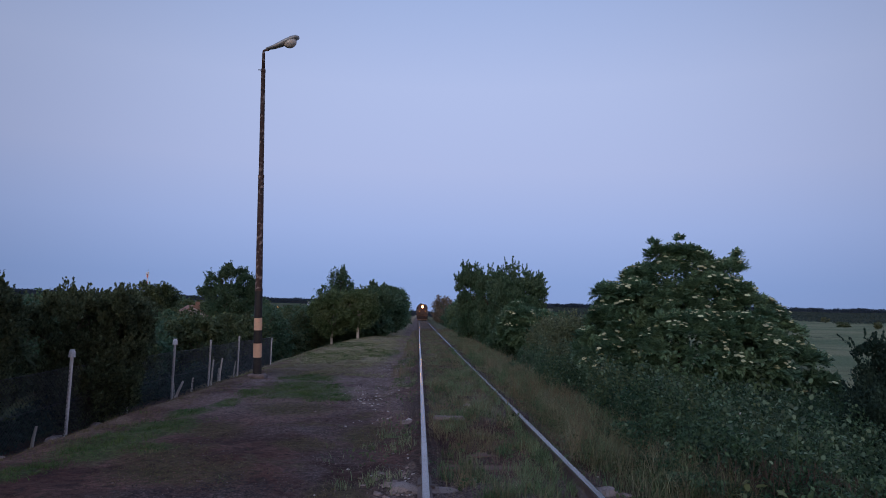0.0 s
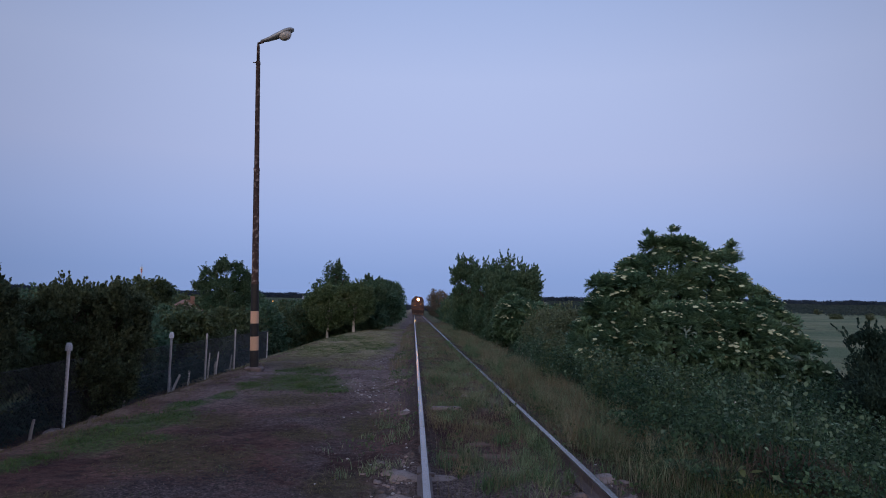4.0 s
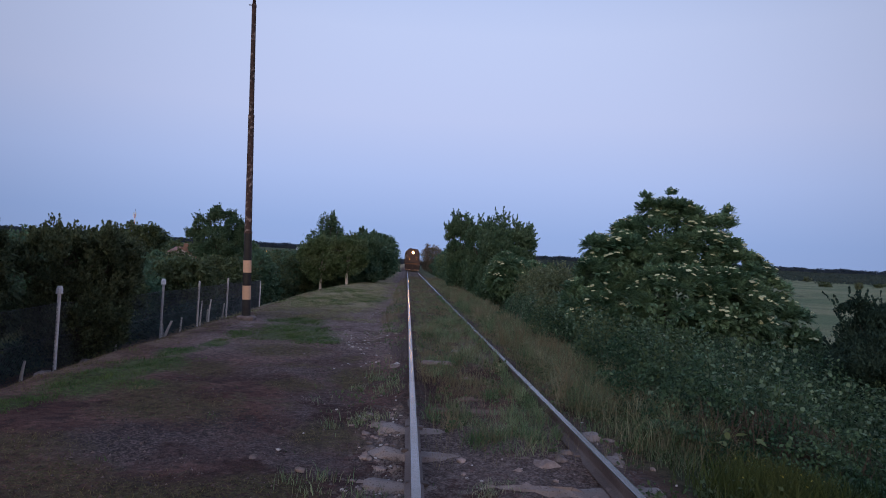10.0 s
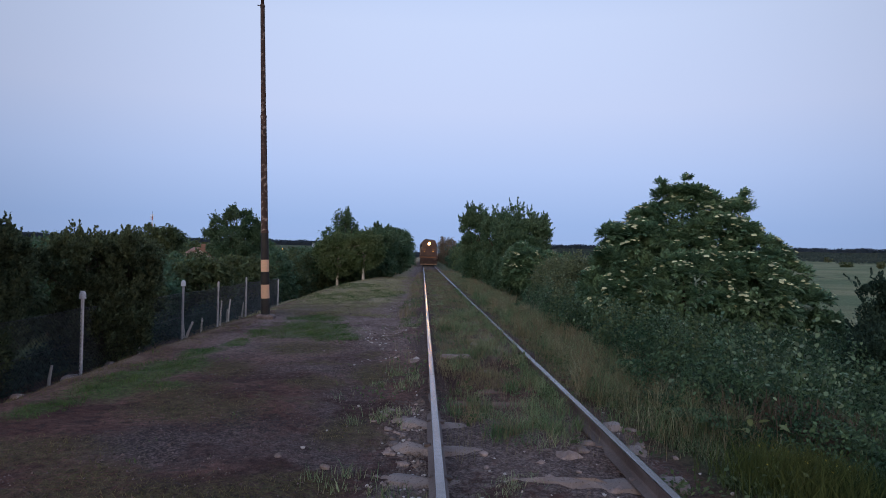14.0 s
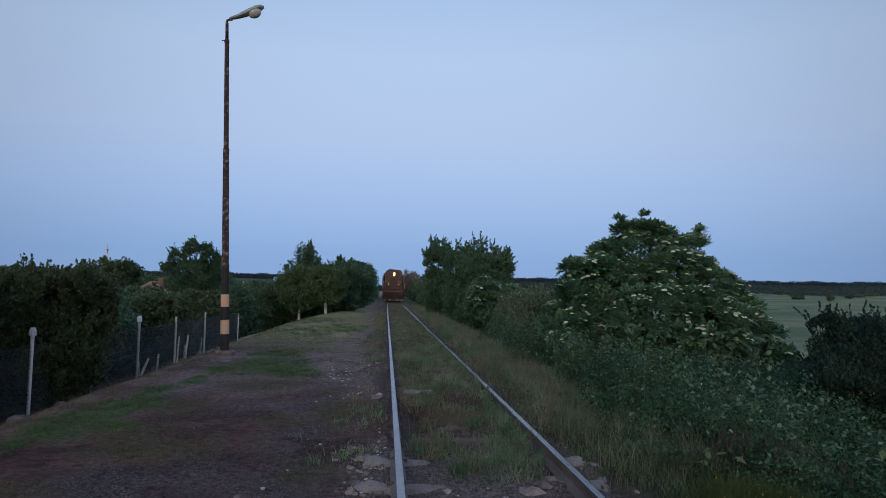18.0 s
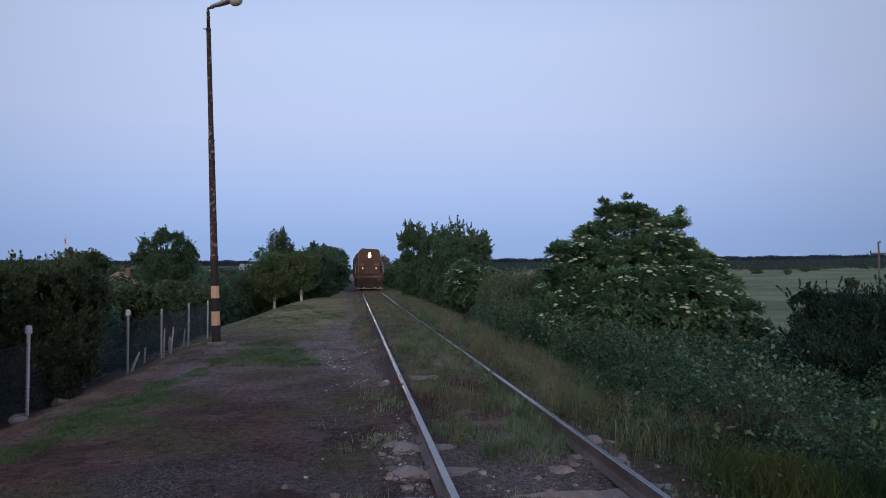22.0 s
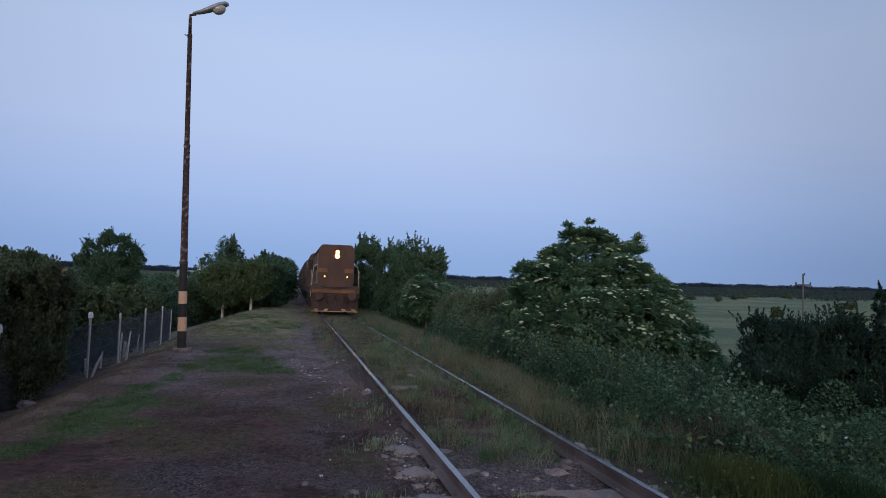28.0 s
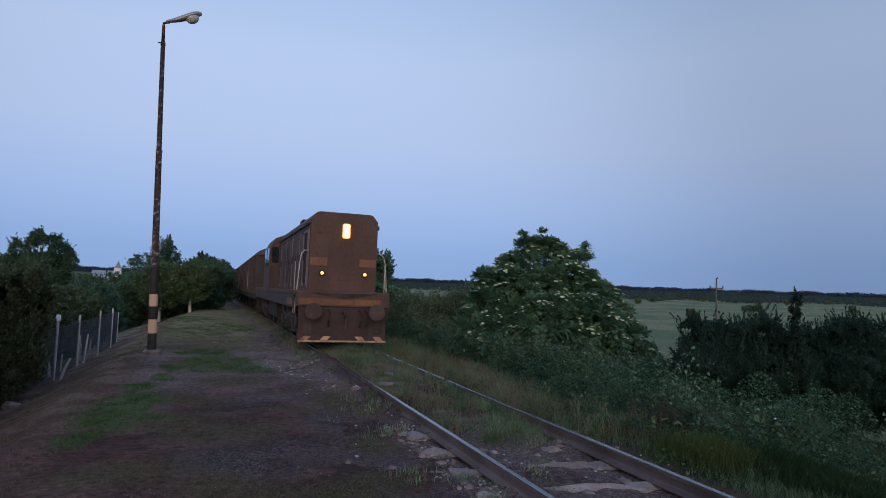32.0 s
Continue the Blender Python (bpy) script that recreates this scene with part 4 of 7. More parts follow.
# ---- grass ----
def blades(x, y, tall, width, lean=0.5):
    n = len(x)
    z = height(x, y) - 0.01
    turn = RNG.uniform(0, 6.3, n)
    h = tall * RNG.uniform(0.45, 1.25, n)
    w = width * RNG.uniform(0.7, 1.3, n)
    tip = lean * h * RNG.uniform(0.1, 1, n)
    t2 = RNG.uniform(0, 6.3, n)
    base = np.stack([x, y, z], -1)
    side = np.stack([np.cos(turn), np.sin(turn), np.zeros(n)], -1) * w[:, None] / 2
    mid = base + np.stack([np.cos(t2) * tip * 0.35, np.sin(t2) * tip * 0.35, h * 0.6], -1)
    top = base + np.stack([np.cos(t2) * tip, np.sin(t2) * tip, h], -1)
    return np.stack([base - side, base + side, mid + side * 0.7, top, mid - side * 0.7], 1).reshape(-1, 3)


def tufts(n, x0, x1, y0, y1, near, per, spread):
    """Places of blades that stand in tufts."""
    k = n // per
    cx, cy = RNG.uniform(x0, x1, k), y0 + RNG.random(k) ** near * (y1 - y0)
    pick = RNG.integers(0, k, n)
    x, y = cx[pick] + RNG.normal(0, spread, n), cy[pick] + RNG.normal(0, spread, n)
    ok = (x > x0) & (x < x1)
    return x[ok], y[ok]


def patchy(x, y, seed=0.0):
    return 0.5 + 0.28 * np.sin(x * 1.9 + seed) * np.sin(y * 0.83 + 2 * seed) + 0.22 * np.sin(x * 4.3 - y * 2.2 + seed)


def build_grass():
    def sow(n, x0, x1, y0, y1, near=1.6):
        return RNG.uniform(x0, x1, n), y0 + RNG.random(n) ** near * (y1 - y0)

    def clear(x):
        return np.abs(np.abs(x) - 0.7525) > 0.045

    def grow(name, mesh, label, x, y, tall, wide, lean, material, category="grass"):
        tagged(new(name, raw_mesh(mesh, blades(x, y, tall, wide, lean), 5, material)), label, category, kind="stuff")
    # between the rails
    x, y = tufts(130000, -0.68, 0.68, -4, 60, 1.5, 50, 0.075)
    lush = within(x, y, ((0.12, 6.3, 0.5, 0.9), (0.25, 7.2, 0.35, 0.5), (0.58, 7.4, 0.10, 1.6), (-0.25, 9.8, 0.4, 0.8), (0.3, 11.0, 0.4, 0.9), (-0.2, 14, 0.5, 1.4), (0.3, 16.5, 0.4, 1.6)))
    bare = within(x, y, ((-0.1, 7.9, 0.7, 0.45), (-0.3, 5.4, 0.45, 0.35), (0.4, 5.3, 0.4, 0.35), (-0.55, 6.0, 0.3, 0.7), (0.1, 12.0, 0.5, 0.5)))
    k = clear(x) & (patchy(x, y, 0.4) * 0.5 + 0.36 * lush - 0.50 * bare + 0.12 * smooth(8.0, 12.0, y) + 0.26 * np.sin(y * 4.36) * smooth(8.5, 10, y) > RNG.uniform(0.2, 0.85, len(x)))
    x, y, lush = x[k], y[k], lush[k]
    green = RNG.random(len(x)) < 0.28 + 0.34 * lush
    tall = (0.06 + 0.13 * lush + 0.04 * smooth(8, 14, y)) * (0.55 + 0.9 * patchy(x * 3.1, y * 2.7, 1.1))
    grow("grass_between_rails", "grass", "tufted green grass growing between the rails", x[green], y[green], tall[green], 0.005, 1.4, M_GRASS)
    grow("olive_grass_between_rails", "grass", "low olive-brown grass growing between the rails", x[~green], y[~green], tall[~green] * 0.8, 0.005, 1.7, M_VERGE)
    x, y = tufts(26000, -0.68, 0.68, 8.3, 70, 1.5, 20, 0.06)
    k = clear(x) & (patchy(x * 2.1, y * 1.7, 3.3) > RNG.uniform(0.1, 0.8, len(x)))
    grow("dry_grass_between_rails", "grass", "thin straw-coloured grass between the rails", x[k], y[k], 0.13, 0.005, 0.9, M_DRY)
    x, y = tufts(9000, 0.56, 0.69, 6.3, 30, 1.4, 18, 0.04)
    k = clear(x) & (patchy(x * 4, y * 1.3, 0.7) > RNG.uniform(0.1, 0.9, len(x)))
    grow("rail_fringe", "grass", "green weeds fringing the inside of the rail", x[k], y[k], 0.13, 0.007, 1.0, M_GRASS, "weeds")
    # the shoulder beyond the far rail
    x, y = tufts(270000, 0.86, 3.3, -4, 60, 1.6, 50, 0.10)
    edge = 1.75 + 0.85 * smooth(6.0, 14.0, y) + 1.2 * smooth(6.2, 4.4, y)
    k = (patchy(x, y, 1.3) + 0.25 * smooth(1.0, 1.6, x) + 0.22 * np.sin(x * 5.3 + y * 1.1) * np.sin(y * 3.1) - 0.75 * within(x, y, ((1.15, 5.1, 0.38, 0.75), (1.05, 6.3, 0.22, 0.6), (1.1, 3.4, 0.4, 1.0))) > RNG.uniform(0.05, 0.8, len(x))) & (x < edge)
    x, y, edge = x[k], y[k], edge[k]
    tall = (0.06 + 0.15 * smooth(0.95, 1.9, x)) * (0.6 + 0.4 * smooth(4.5, 8.0, y)) * (0.75 + 0.5 * patchy(x * 1.6, y * 1.4, 5.0))
    green = RNG.random(len(x)) < 0.35 + 0.5 * smooth(9.0, 5.5, y) + 0.25 * smooth(edge - 0.7, edge, x)
    # near blades take the grass whose colour holds the corner's dimming
    close = RNG.random(len(x)) < 0.40 * smooth(8.6, 6.0, y)
    green = green & ~close
    grow("dark_verge_grass", "grass", "dark green grass beside the rail", x[close], y[close], tall[close], 0.0045, 0.8, M_BANK)
    grow("tall_grass", "grass", "tall uncut green grass on the bank", x[green], y[green], tall[green], 0.005, 1.4, M_GRASS)
    green = green | close
    grow("olive_tall_grass", "grass", "tall olive-brown grass beside the rail", x[~green], y[~green], tall[~green], 0.005, 1.7, M_VERGE)
    x, y = tufts(16000, 0.95, 3.0, 7.5, 70, 1.5, 14, 0.07)
    k = x < 1.9 + 0.7 * smooth(8, 14, y)
    x, y = x[k], y[k]
    grow("dry_tall_grass", "grass", "straw-coloured seeding grass beside the rail", x, y, 0.14 + 0.18 * smooth(1.0, 2.2, x), 0.005, 0.6, M_DRY)
    x, y = tufts(5200, -0.66, 2.3, 5.4, 16, 1.2, 5, 0.10)
    k = clear(x) & (RNG.random(len(x)) < np.where(x > 0.8, 1.0, 0.5))
    grow("grass_stems", "grass", "thin pale flowering grass stems along the track", x[k], y[k], 0.24 + 0.10 * smooth(0.9, 2.0, x[k]), 0.0028, 0.5, M_DRY)
    # tussocks standing over the rest, each with its own height
    for name, colour, material, count in (("olive_tussocks", "olive-brown", M_VERGE, 120), ("green_tussocks", "fresh green", M_GRASS, 90), ("straw_tussocks", "straw-coloured", M_DRY, 46)):
        x, y, tall = [], [], []
        for _ in range(count):
            between = RNG.random() < 0.3
            cx, cy = (RNG.uniform(-0.6, 0.6), 6.0 + 26 * RNG.random() ** 1.4) if between else (1.05 + 1.25 * RNG.random(), (7.8 if material is M_DRY else 6.2) + 26 * RNG.random() ** 1.4)
            k = int(RNG.integers(30, 80))
            x.append(cx + RNG.normal(0, 0.055, k))
            y.append(cy + RNG.normal(0, 0.07, k))
            tall.append(np.full(k, RNG.uniform(0.10, 0.22) if between else RNG.uniform(0.22, 0.46)))
        x, y, tall = np.concatenate(x), np.concatenate(y), np.concatenate(tall)
        k = clear(x)
        grow(name, "grass", colour + " grass tussocks along the track", x[k], y[k], tall[k], 0.006, 0.8, material)
    # tall straw tufts standing on the verge
    x, y = [], []
    for cx, cy in [(2.3, 22.5), (2.45, 26.0), (2.0, 18.5), (2.2, 31.0), (1.7, 14.5), (2.4, 15.5), (1.5, 20.5), (-1.25, 17.0), (-1.1, 24.5), (-1.2, 30.0), (1.3, 27.0), (2.1, 36.0), (1.9, 11.8), (0.2, 25.0), (-0.3, 33.0), (2.3, 40.0)]:
        x.append(cx + RNG.normal(0, 0.16, 70))
        y.append(cy + RNG.normal(0, 0.20, 70))
    x, y = np.concatenate(x), np.concatenate(y)
    k = clear(x)
    grow("straw_tufts", "grass", "tall straw-coloured grass tufts beside the track", x[k], y[k], np.where(np.abs(x[k]) < 0.8, 0.16, 0.42), 0.009, 0.5, M_DRY)
    # low broad-leaved weeds in clumps
    spots = [(RNG.uniform(0.95, 2.1), 4.4 + 18 * RNG.random() ** 1.3) for _ in range(120)] + [(-1.0 - 0.5 * RNG.random() ** 2, RNG.uniform(6.6, 24)) for _ in range(30)] \
        + [(RNG.uniform(-0.55, 0.6), RNG.uniform(5.5, 22)) for _ in range(56)]
    where = []
    for cx, cy in spots:
        r = RNG.uniform(0.05, 0.15)
        k = int(RNG.integers(14, 46))
        x, y = cx + RNG.normal(0, r, k), cy + RNG.normal(0, r, k)
        where.append(np.stack([x, y, height(x, y) + RNG.uniform(0.01, 1.5 * r, k)], -1)[clear(x)])
    tagged(new("broadleaf_weeds", raw_mesh("weeds", leaves(np.concatenate(where), 0.045), 4, M_WEED)), "low broad-leaved weeds in clumps along the rails", "weeds", kind="stuff")
    # the near corner of the bank
    x, y = sow(60000, 2.0, 7.5, -4, 6.4, 1.0)
    k = y < 5.0 + 0.25 * (x - 3)
    x, y = x[k], y[k]
    grow("bank_grass", "grass", "lush green grass on the lower bank", x, y, 0.26 * (0.6 + 0.7 * patchy(x * 1.3, y * 1.5, 0.7)), 0.010, 0.9, M_BANK)
    # weeds along the near rail
    x, y = tufts(26000, -1.9, -0.84, 2.5, 60, 1.5, 60, 0.06)
    spot = within(x, y, ((-1.1, 8.6, 0.35, 0.7), (-1.25, 6.7, 0.4, 0.45), (-1.0, 10.9, 0.25, 0.6), (-1.5, 4.9, 0.3, 0.3), (-1.05, 3.5, 0.3, 0.6), (-1.10, 4.4, 0.2, 0.28), (-1.05, 16.0, 0.25, 2.0), (-1.1, 22.0, 0.3, 4.0), (-1.1, 34, 0.4, 9)))
    k = 0.65 * spot + 0.3 * patchy(x, y, 2.2) > RNG.uniform(0.2, 0.95, len(x))
    x, y = x[k], y[k]
    green = RNG.random(len(x)) < 0.6
    grow("weeds_by_rail", "grass", "sparse weeds along the near rail", x[green], y[green], 0.11, 0.006, 0.9, M_GRASS, "weeds")
    grow("olive_weeds_by_rail", "grass", "low withering weeds along the near rail", x[~green], y[~green], 0.09, 0.007, 0.9, M_VERGE, "weeds")
    x, y = tufts(2600, -1.45, -0.84, 8, 60, 1.0, 9, 0.05)
    k = RNG.random(len(x)) < 0.25 + 0.75 * smooth(14, 22, y)
    grow("dry_weeds_by_rail", "grass", "dry stalks along the near rail", x[k], y[k], 0.20, 0.005, 0.4, M_DRY, "weeds")
    # turf of the path and the mound
    x, y = sow(260000, -5.6, -1.2, 3.5, 36, 1.5)
    g = within(x, y, GREEN) * (0.50 + 0.55 * patchy(x * 3.1, y * 2.3, 0.9)) + 0.16 * np.sin(x * 9 + y * 3) * np.sin(y * 7) + 0.14 * np.sin(x * 3.7 - y * 1.9) * np.sin(y * 2.7 + x)
    k = g + 0.22 * np.sin(x * 7.3 - y * 4.1 + 1) * np.sin(y * 5.7 + x * 2.9) + 0.12 * np.sin(x * 17 - y * 9) * np.sin(y * 13 + x * 5) > RNG.uniform(0.30, 1.10, len(x))
    grow("path_turf", "grass", "short green turf in worn patches along the path", x[k], y[k], 0.030 + 0.055 * patchy(x[k] * 3, y[k] * 3) ** 2, 0.007, 1.6, M_TURF)
    x, y = sow(150000, -5.6, -1.0, 3.5, 24, 1.2)
    g = within(x, y, WITHERED) * (0.35 + 0.6 * patchy(x * 2.7, y * 3.3, 2.9)) + 0.16 * within(x, y, GREEN) + 0.15 * np.sin(x * 8 - y * 4) * np.sin(y * 6 + 1) + 0.12 * np.sin(x * 3.1 + y * 2.2)
    k = g > RNG.uniform(0.14, 1.3, len(x))
    grow("withered_path_turf", "grass", "low olive-brown grass in patches on the path", x[k], y[k], 0.034, 0.006, 2.2, M_WITHER)
    x, y = sow(60000, -5.8, -1.4, 17, 50, 1.3)
    k = patchy(x * 0.8, y * 0.5, 1.9) + 0.5 * smooth(18, 27, y) - 0.4 * smooth(-2.6, -1.6, x) > RNG.uniform(0.35, 1.0, len(x))
    grow("mound_turf", "grass", "straw-green turf on the low mound", x[k], y[k], 0.045, 0.010, 2.6, M_MOUND)
    x, y = sow(30000, -5.8, -1.6, 17, 48, 1.2)
    k = patchy(x * 0.9, y * 0.8, 3.1) + 0.4 * smooth(20, 28, y) > RNG.uniform(0.45, 1.1, len(x))
    grow("dry_mound_turf", "grass", "withered short grass on the low mound", x[k], y[k], 0.04, 0.008, 2.4, M_DRY)
    x, y = tufts(9000, -6.6, -4.7, 5, 20, 1.2, 14, 0.07)
    grow("slope_grass", "grass", "sparse withered grass on the slope to the fence", x, y, 0.05, 0.006, 1.0, M_WITHER)
    # weeds and undergrowth behind the fence; the shade there is in their dark colour
    n = 42000
    x, y = RNG.uniform(-10.5, -7.35, n), RNG.uniform(5, 30, n)
    z = height(x, y) + RNG.random(n) ** 0.6 * (0.55 + 0.35 * np.sin(x * 2.3) * np.sin(y * 1.6))
    tagged(new("undergrowth", raw_mesh("undergrowth", leaves(np.stack([x, y, z], -1), 0.08), 4, M_SHADE)), "leafy undergrowth behind the wire fence, coloured dark for shade", "undergrowth", kind="stuff")


build_grass()


# ---- the bank of brambles ----
def build_brambles():
    def cover(x, y):
        front = 1.42 + 0.85 * smooth(5.5, 14.0, y) + 0.16 * np.sin(y * 1.1) + 1.2 * smooth(6.6, 4.6, y)
        inside = smooth(front, front + 0.7, x) * smooth(4.4, 6.6, y - 0.6 * (x > 5) * (x - 5))
        return inside, (0.62 + 0.50 * smooth(2, 6, x)) * inside
    # the thicket is a crowd of low domes with dim gaps between them
    k = 540
    mx, my = RNG.uniform(1.5, 8.6, k), 4.4 + RNG.random(k) ** 1.1 * 18.4
    mr = RNG.uniform(0.28, 0.74, k)
    mh = cover(mx, my)[1] * RNG.uniform(0.40, 1.50, k)
    n = 230000
    x, y = RNG.uniform(1.5, 8.5, n), 4.5 + RNG.random(n) ** 1.25 * 18
    keep = (cover(x, y)[0] > 0.03) & (within(x, y, ((2.95, 6.2, 0.5, 0.35),)) < RNG.uniform(0.0, 1.3, n))
    x, y = x[keep], y[keep]
    rise, slope = np.zeros(len(x)), np.zeros((len(x), 3))
    for cx, cy, r, h in zip(mx, my, mr, mh):
        near = np.nonzero((np.abs(x - cx) < r) & (np.abs(y - cy) < r))[0]
        dx, dy = (x[near] - cx) / r, (y[near] - cy) / r
        v = h * np.sqrt(np.clip(1 - dx * dx - dy * dy, 0, 1))
        up = v > rise[near]
        rise[near[up]] = v[up]
        slope[near[up]] = np.stack([dx, dy, np.full(len(dx), 0.55)], -1)[up]
    low = rise < 0.10
    slope[low] = (-0.3, -0.5, 0.6)
    rise = np.maximum(rise, 0.07)
    z = height(x, y) + rise * (1.03 - 0.55 * RNG.random(len(x)) ** 1.6)
    pts = np.stack([x, y, z], -1)
    # the lighter leaves go where domes stand high, as painted light; fewer up close
    large = RNG.random(len(x)) < (0.03 + 0.14 * smooth(0.45, 0.95, rise)) * (0.25 + 0.75 * smooth(6.0, 9.0, y))
    tagged(new("bramble_thicket", raw_mesh("brambles", leaves(pts[~large], 0.046, slope[~large], 0.15), 4, M_BRAMBLE)), "tangled green bramble thicket covering the bank", "brambles", kind="stuff")
    tagged(new("bramble_crest", raw_mesh("bramble_crest", leaves(pts[large] + slope[large] * 0.02, 0.052, slope[large], 0.25, True), 6, M_CREST)), "broad bramble leaves on top of the thicket", "brambles", kind="stuff")
    # paler vine leaves in clumps
    spots = []
    for _ in range(34):
        i = int(RNG.integers(0, len(pts)))
        spots.append(pts[i] + np.stack([RNG.normal(0, 0.11, 12), RNG.normal(0, 0.11, 12), RNG.uniform(0.0, 0.10, 12)], -1))
    tagged(new("vine_leaves", raw_mesh("vine_leaves", leaves(np.concatenate(spots), 0.085, np.tile((-0.2, -0.5, 0.3), (34 * 12, 1)), 0.2, True), 6, M_NETTLE)), "pale green vine leaves in clumps over the thicket", "vines", kind="stuff")
    # arching stems that stand out of it
    s = Shape()
    rnd = random.Random(3)
    tips = []
    for _ in range(420):
        x0, y0 = rnd.uniform(2.0, 7.6), rnd.uniform(5.8, 20)
        z0 = float(height(x0, y0))
        h, a, l = rnd.uniform(0.6, 1.3), rnd.uniform(0, 6.3), rnd.uniform(0.2, 0.6)
        pts = [(x0, y0, z0), (x0 + math.cos(a) * l * 0.3, y0 + math.sin(a) * l * 0.3, z0 + h * 0.7), (x0 + math.cos(a) * l, y0 + math.sin(a) * l, z0 + h)]
        s.tube(pts, [0.005, 0.004, 0.002], 3, False)
        for q in range(9):
            f = 0.35 + 0.65 * q / 8
            p = Vector(pts[1]).lerp(Vector(pts[2]), max(0, (f - 0.5) * 2)) if f > 0.5 else Vector(pts[0]).lerp(Vector(pts[1]), f * 2)
            for _ in range(2):
                tips.append((p.x + rnd.gauss(0, 0.05), p.y + rnd.gauss(0, 0.05), p.z + rnd.gauss(0, 0.03)))
    stems = thing("bramble_canes", "upright leafy bramble canes above the thicket", "brambles", kind="stuff")
    part("cane", s, M_BRAMBLE, stems)
    t = new("cane_leaves", raw_mesh("cane_leaves", leaves(np.array(tips), 0.050, None, 0.3, True), 6, M_CREST))
    t.parent = stems
    # nettles in stands, upright out of the thicket
    tips = []
    for _ in range(46):
        cx, cy = rnd.uniform(1.9, 6.6), 6.2 + 11 * rnd.random()
        for _ in range(rnd.randint(4, 10)):
            x0, y0 = rnd.gauss(cx, 0.22), rnd.gauss(cy, 0.22)
            z0, h, a = float(height(x0, y0)), rnd.uniform(0.65, 1.15), rnd.uniform(0, 3.1)
            for q in range(9):
                f = 0.45 + 0.55 * q / 8
                w = 0.075 * (1.25 - f)
                for side in (-1, 1):
                    tips.append((x0 + side * w * math.cos(a + q * 1.57), y0 + side * w * math.sin(a + q * 1.57), z0 + h * f))
    tagged(new("nettles", raw_mesh("nettles", leaves(np.array(tips), 0.050, None, 0.35, True), 6, M_WEED)), "stands of upright nettles in the thicket", "nettles", kind="stuff")
    # bindweed flowers here and there
    pts = []
    for _ in range(30):
        x0, y0 = rnd.uniform(2.4, 6.8), rnd.uniform(6, 15)
        pts.append((x0, y0, float(height(x0, y0)) + rnd.uniform(0.55, 0.95)))
    tagged(new("bindweed_flowers", raw_mesh("bindweed", leaves(np.array(pts), 0.045, np.tile((-0.2, -0.8, 0.4), (len(pts), 1)), 0.0), 4, M_PETAL)), "small white bindweed flowers dotted over the thicket", "flowers", kind="stuff")
    # a yellowish weed clump at the foot of the bank, and a tangle of dead brown canes
    x, y = 1.95 + RNG.normal(0, 0.22, 2600), 4.75 + RNG.normal(0, 0.26, 2600)
    tagged(new("weed_clump", raw_mesh("weed_clump", blades(x, y, 0.26, 0.008, 0.9), 5, M_LIMEWEED)), "yellow-green weed clump at the foot of the bank", "weeds", kind="stuff")
    s = Shape()
    for _ in range(360):
        x0, y0 = rnd.gauss(2.95, 0.36), rnd.gauss(6.15, 0.26)
        z0, a, l, h = float(height(x0, y0)), rnd.uniform(0, 6.3), rnd.uniform(0.1, 0.25), rnd.uniform(0.2, 0.5)
        s.tube([(x0, y0, z0 + 0.1), (x0 + math.cos(a) * l * 0.5, y0 + math.sin(a) * l * 0.5, z0 + h), (x0 + math.cos(a) * l, y0 + math.sin(a) * l, z0 + h * 0.75)], [0.004, 0.003, 0.002], 3, False)
    tagged(new("dead_canes", s.mesh("dead_canes", M_BARK)), "tangle of dead brown bramble canes", "brambles", kind="stuff")
    x, y = 1.95 + RNG.normal(0, 0.14, 24), 4.75 + RNG.normal(0, 0.16, 24)
    pts = np.stack([x, y, height(x, y) + 0.20 + RNG.uniform(0, 0.06, 24)], -1)
    tagged(new("yellow_weed_flowers", raw_mesh("weed_flowers", leaves(pts, 0.02), 4, M_YELLOW)), "tiny yellow flowers of a weed clump", "flowers", kind="stuff")


build_brambles()


# ---- shrubs and trees ----
def flower_heads(parent, spots, size, rnd):
    s = Shape()
    n, rings = 11, ((0.22, 0.10), (0.42, 0.07), (0.52, 0.0))
    s.v.append((0, 0, 0.11))
    for r, z in rings:
        for k in range(n):
            a = 2 * math.pi * k / n
            q = r * rnd.uniform(0.8, 1.15)
            s.v.append((math.cos(a) * q, math.sin(a) * q, z + rnd.uniform(-0.03, 0.03)))
    s.f += [(0, 1 + k, 1 + (k + 1) % n) for k in range(n)]
    for i in range(2):
        s.f += [(1 + i * n + k, 1 + (i + 1) * n + k, 1 + (i + 1) * n + (k + 1) % n, 1 + i * n + (k + 1) % n) for k in range(n)]
    s.v.append((0, 0, -0.14))
    s.f += [(len(s.v) - 1, 1 + 2 * n + (k + 1) % n, 1 + 2 * n + k) for k in range(n)]
    me = s.mesh("flower_head", M_FLOWER)
    rest = Shape()
    for i, (p, d) in enumerate(sorted(spots, key=lambda spot: spot[0][1])):
        q = (Vector((0, 0, 1)) + Vector(d) * 0.8).normalized().to_track_quat("Z", "Y")
        k = size * rnd.choice((0.6, 0.7, 0.85, 1.0, 1.15, 1.3)) * rnd.uniform(0.85, 1.1)
        at = Matrix.LocRotScale(Vector(p), q, Vector((k, k, k)))
        if i < 300:
            ob = new("flower_head", me)
            ob.parent = parent
            ob.matrix_basis = at
        else:
            rest.add([at @ Vector(v) for v in s.v], s.f)
    if rest.v:
        tagged(part("flower_heads", rest, M_FLOWER, parent), kind="stuff")


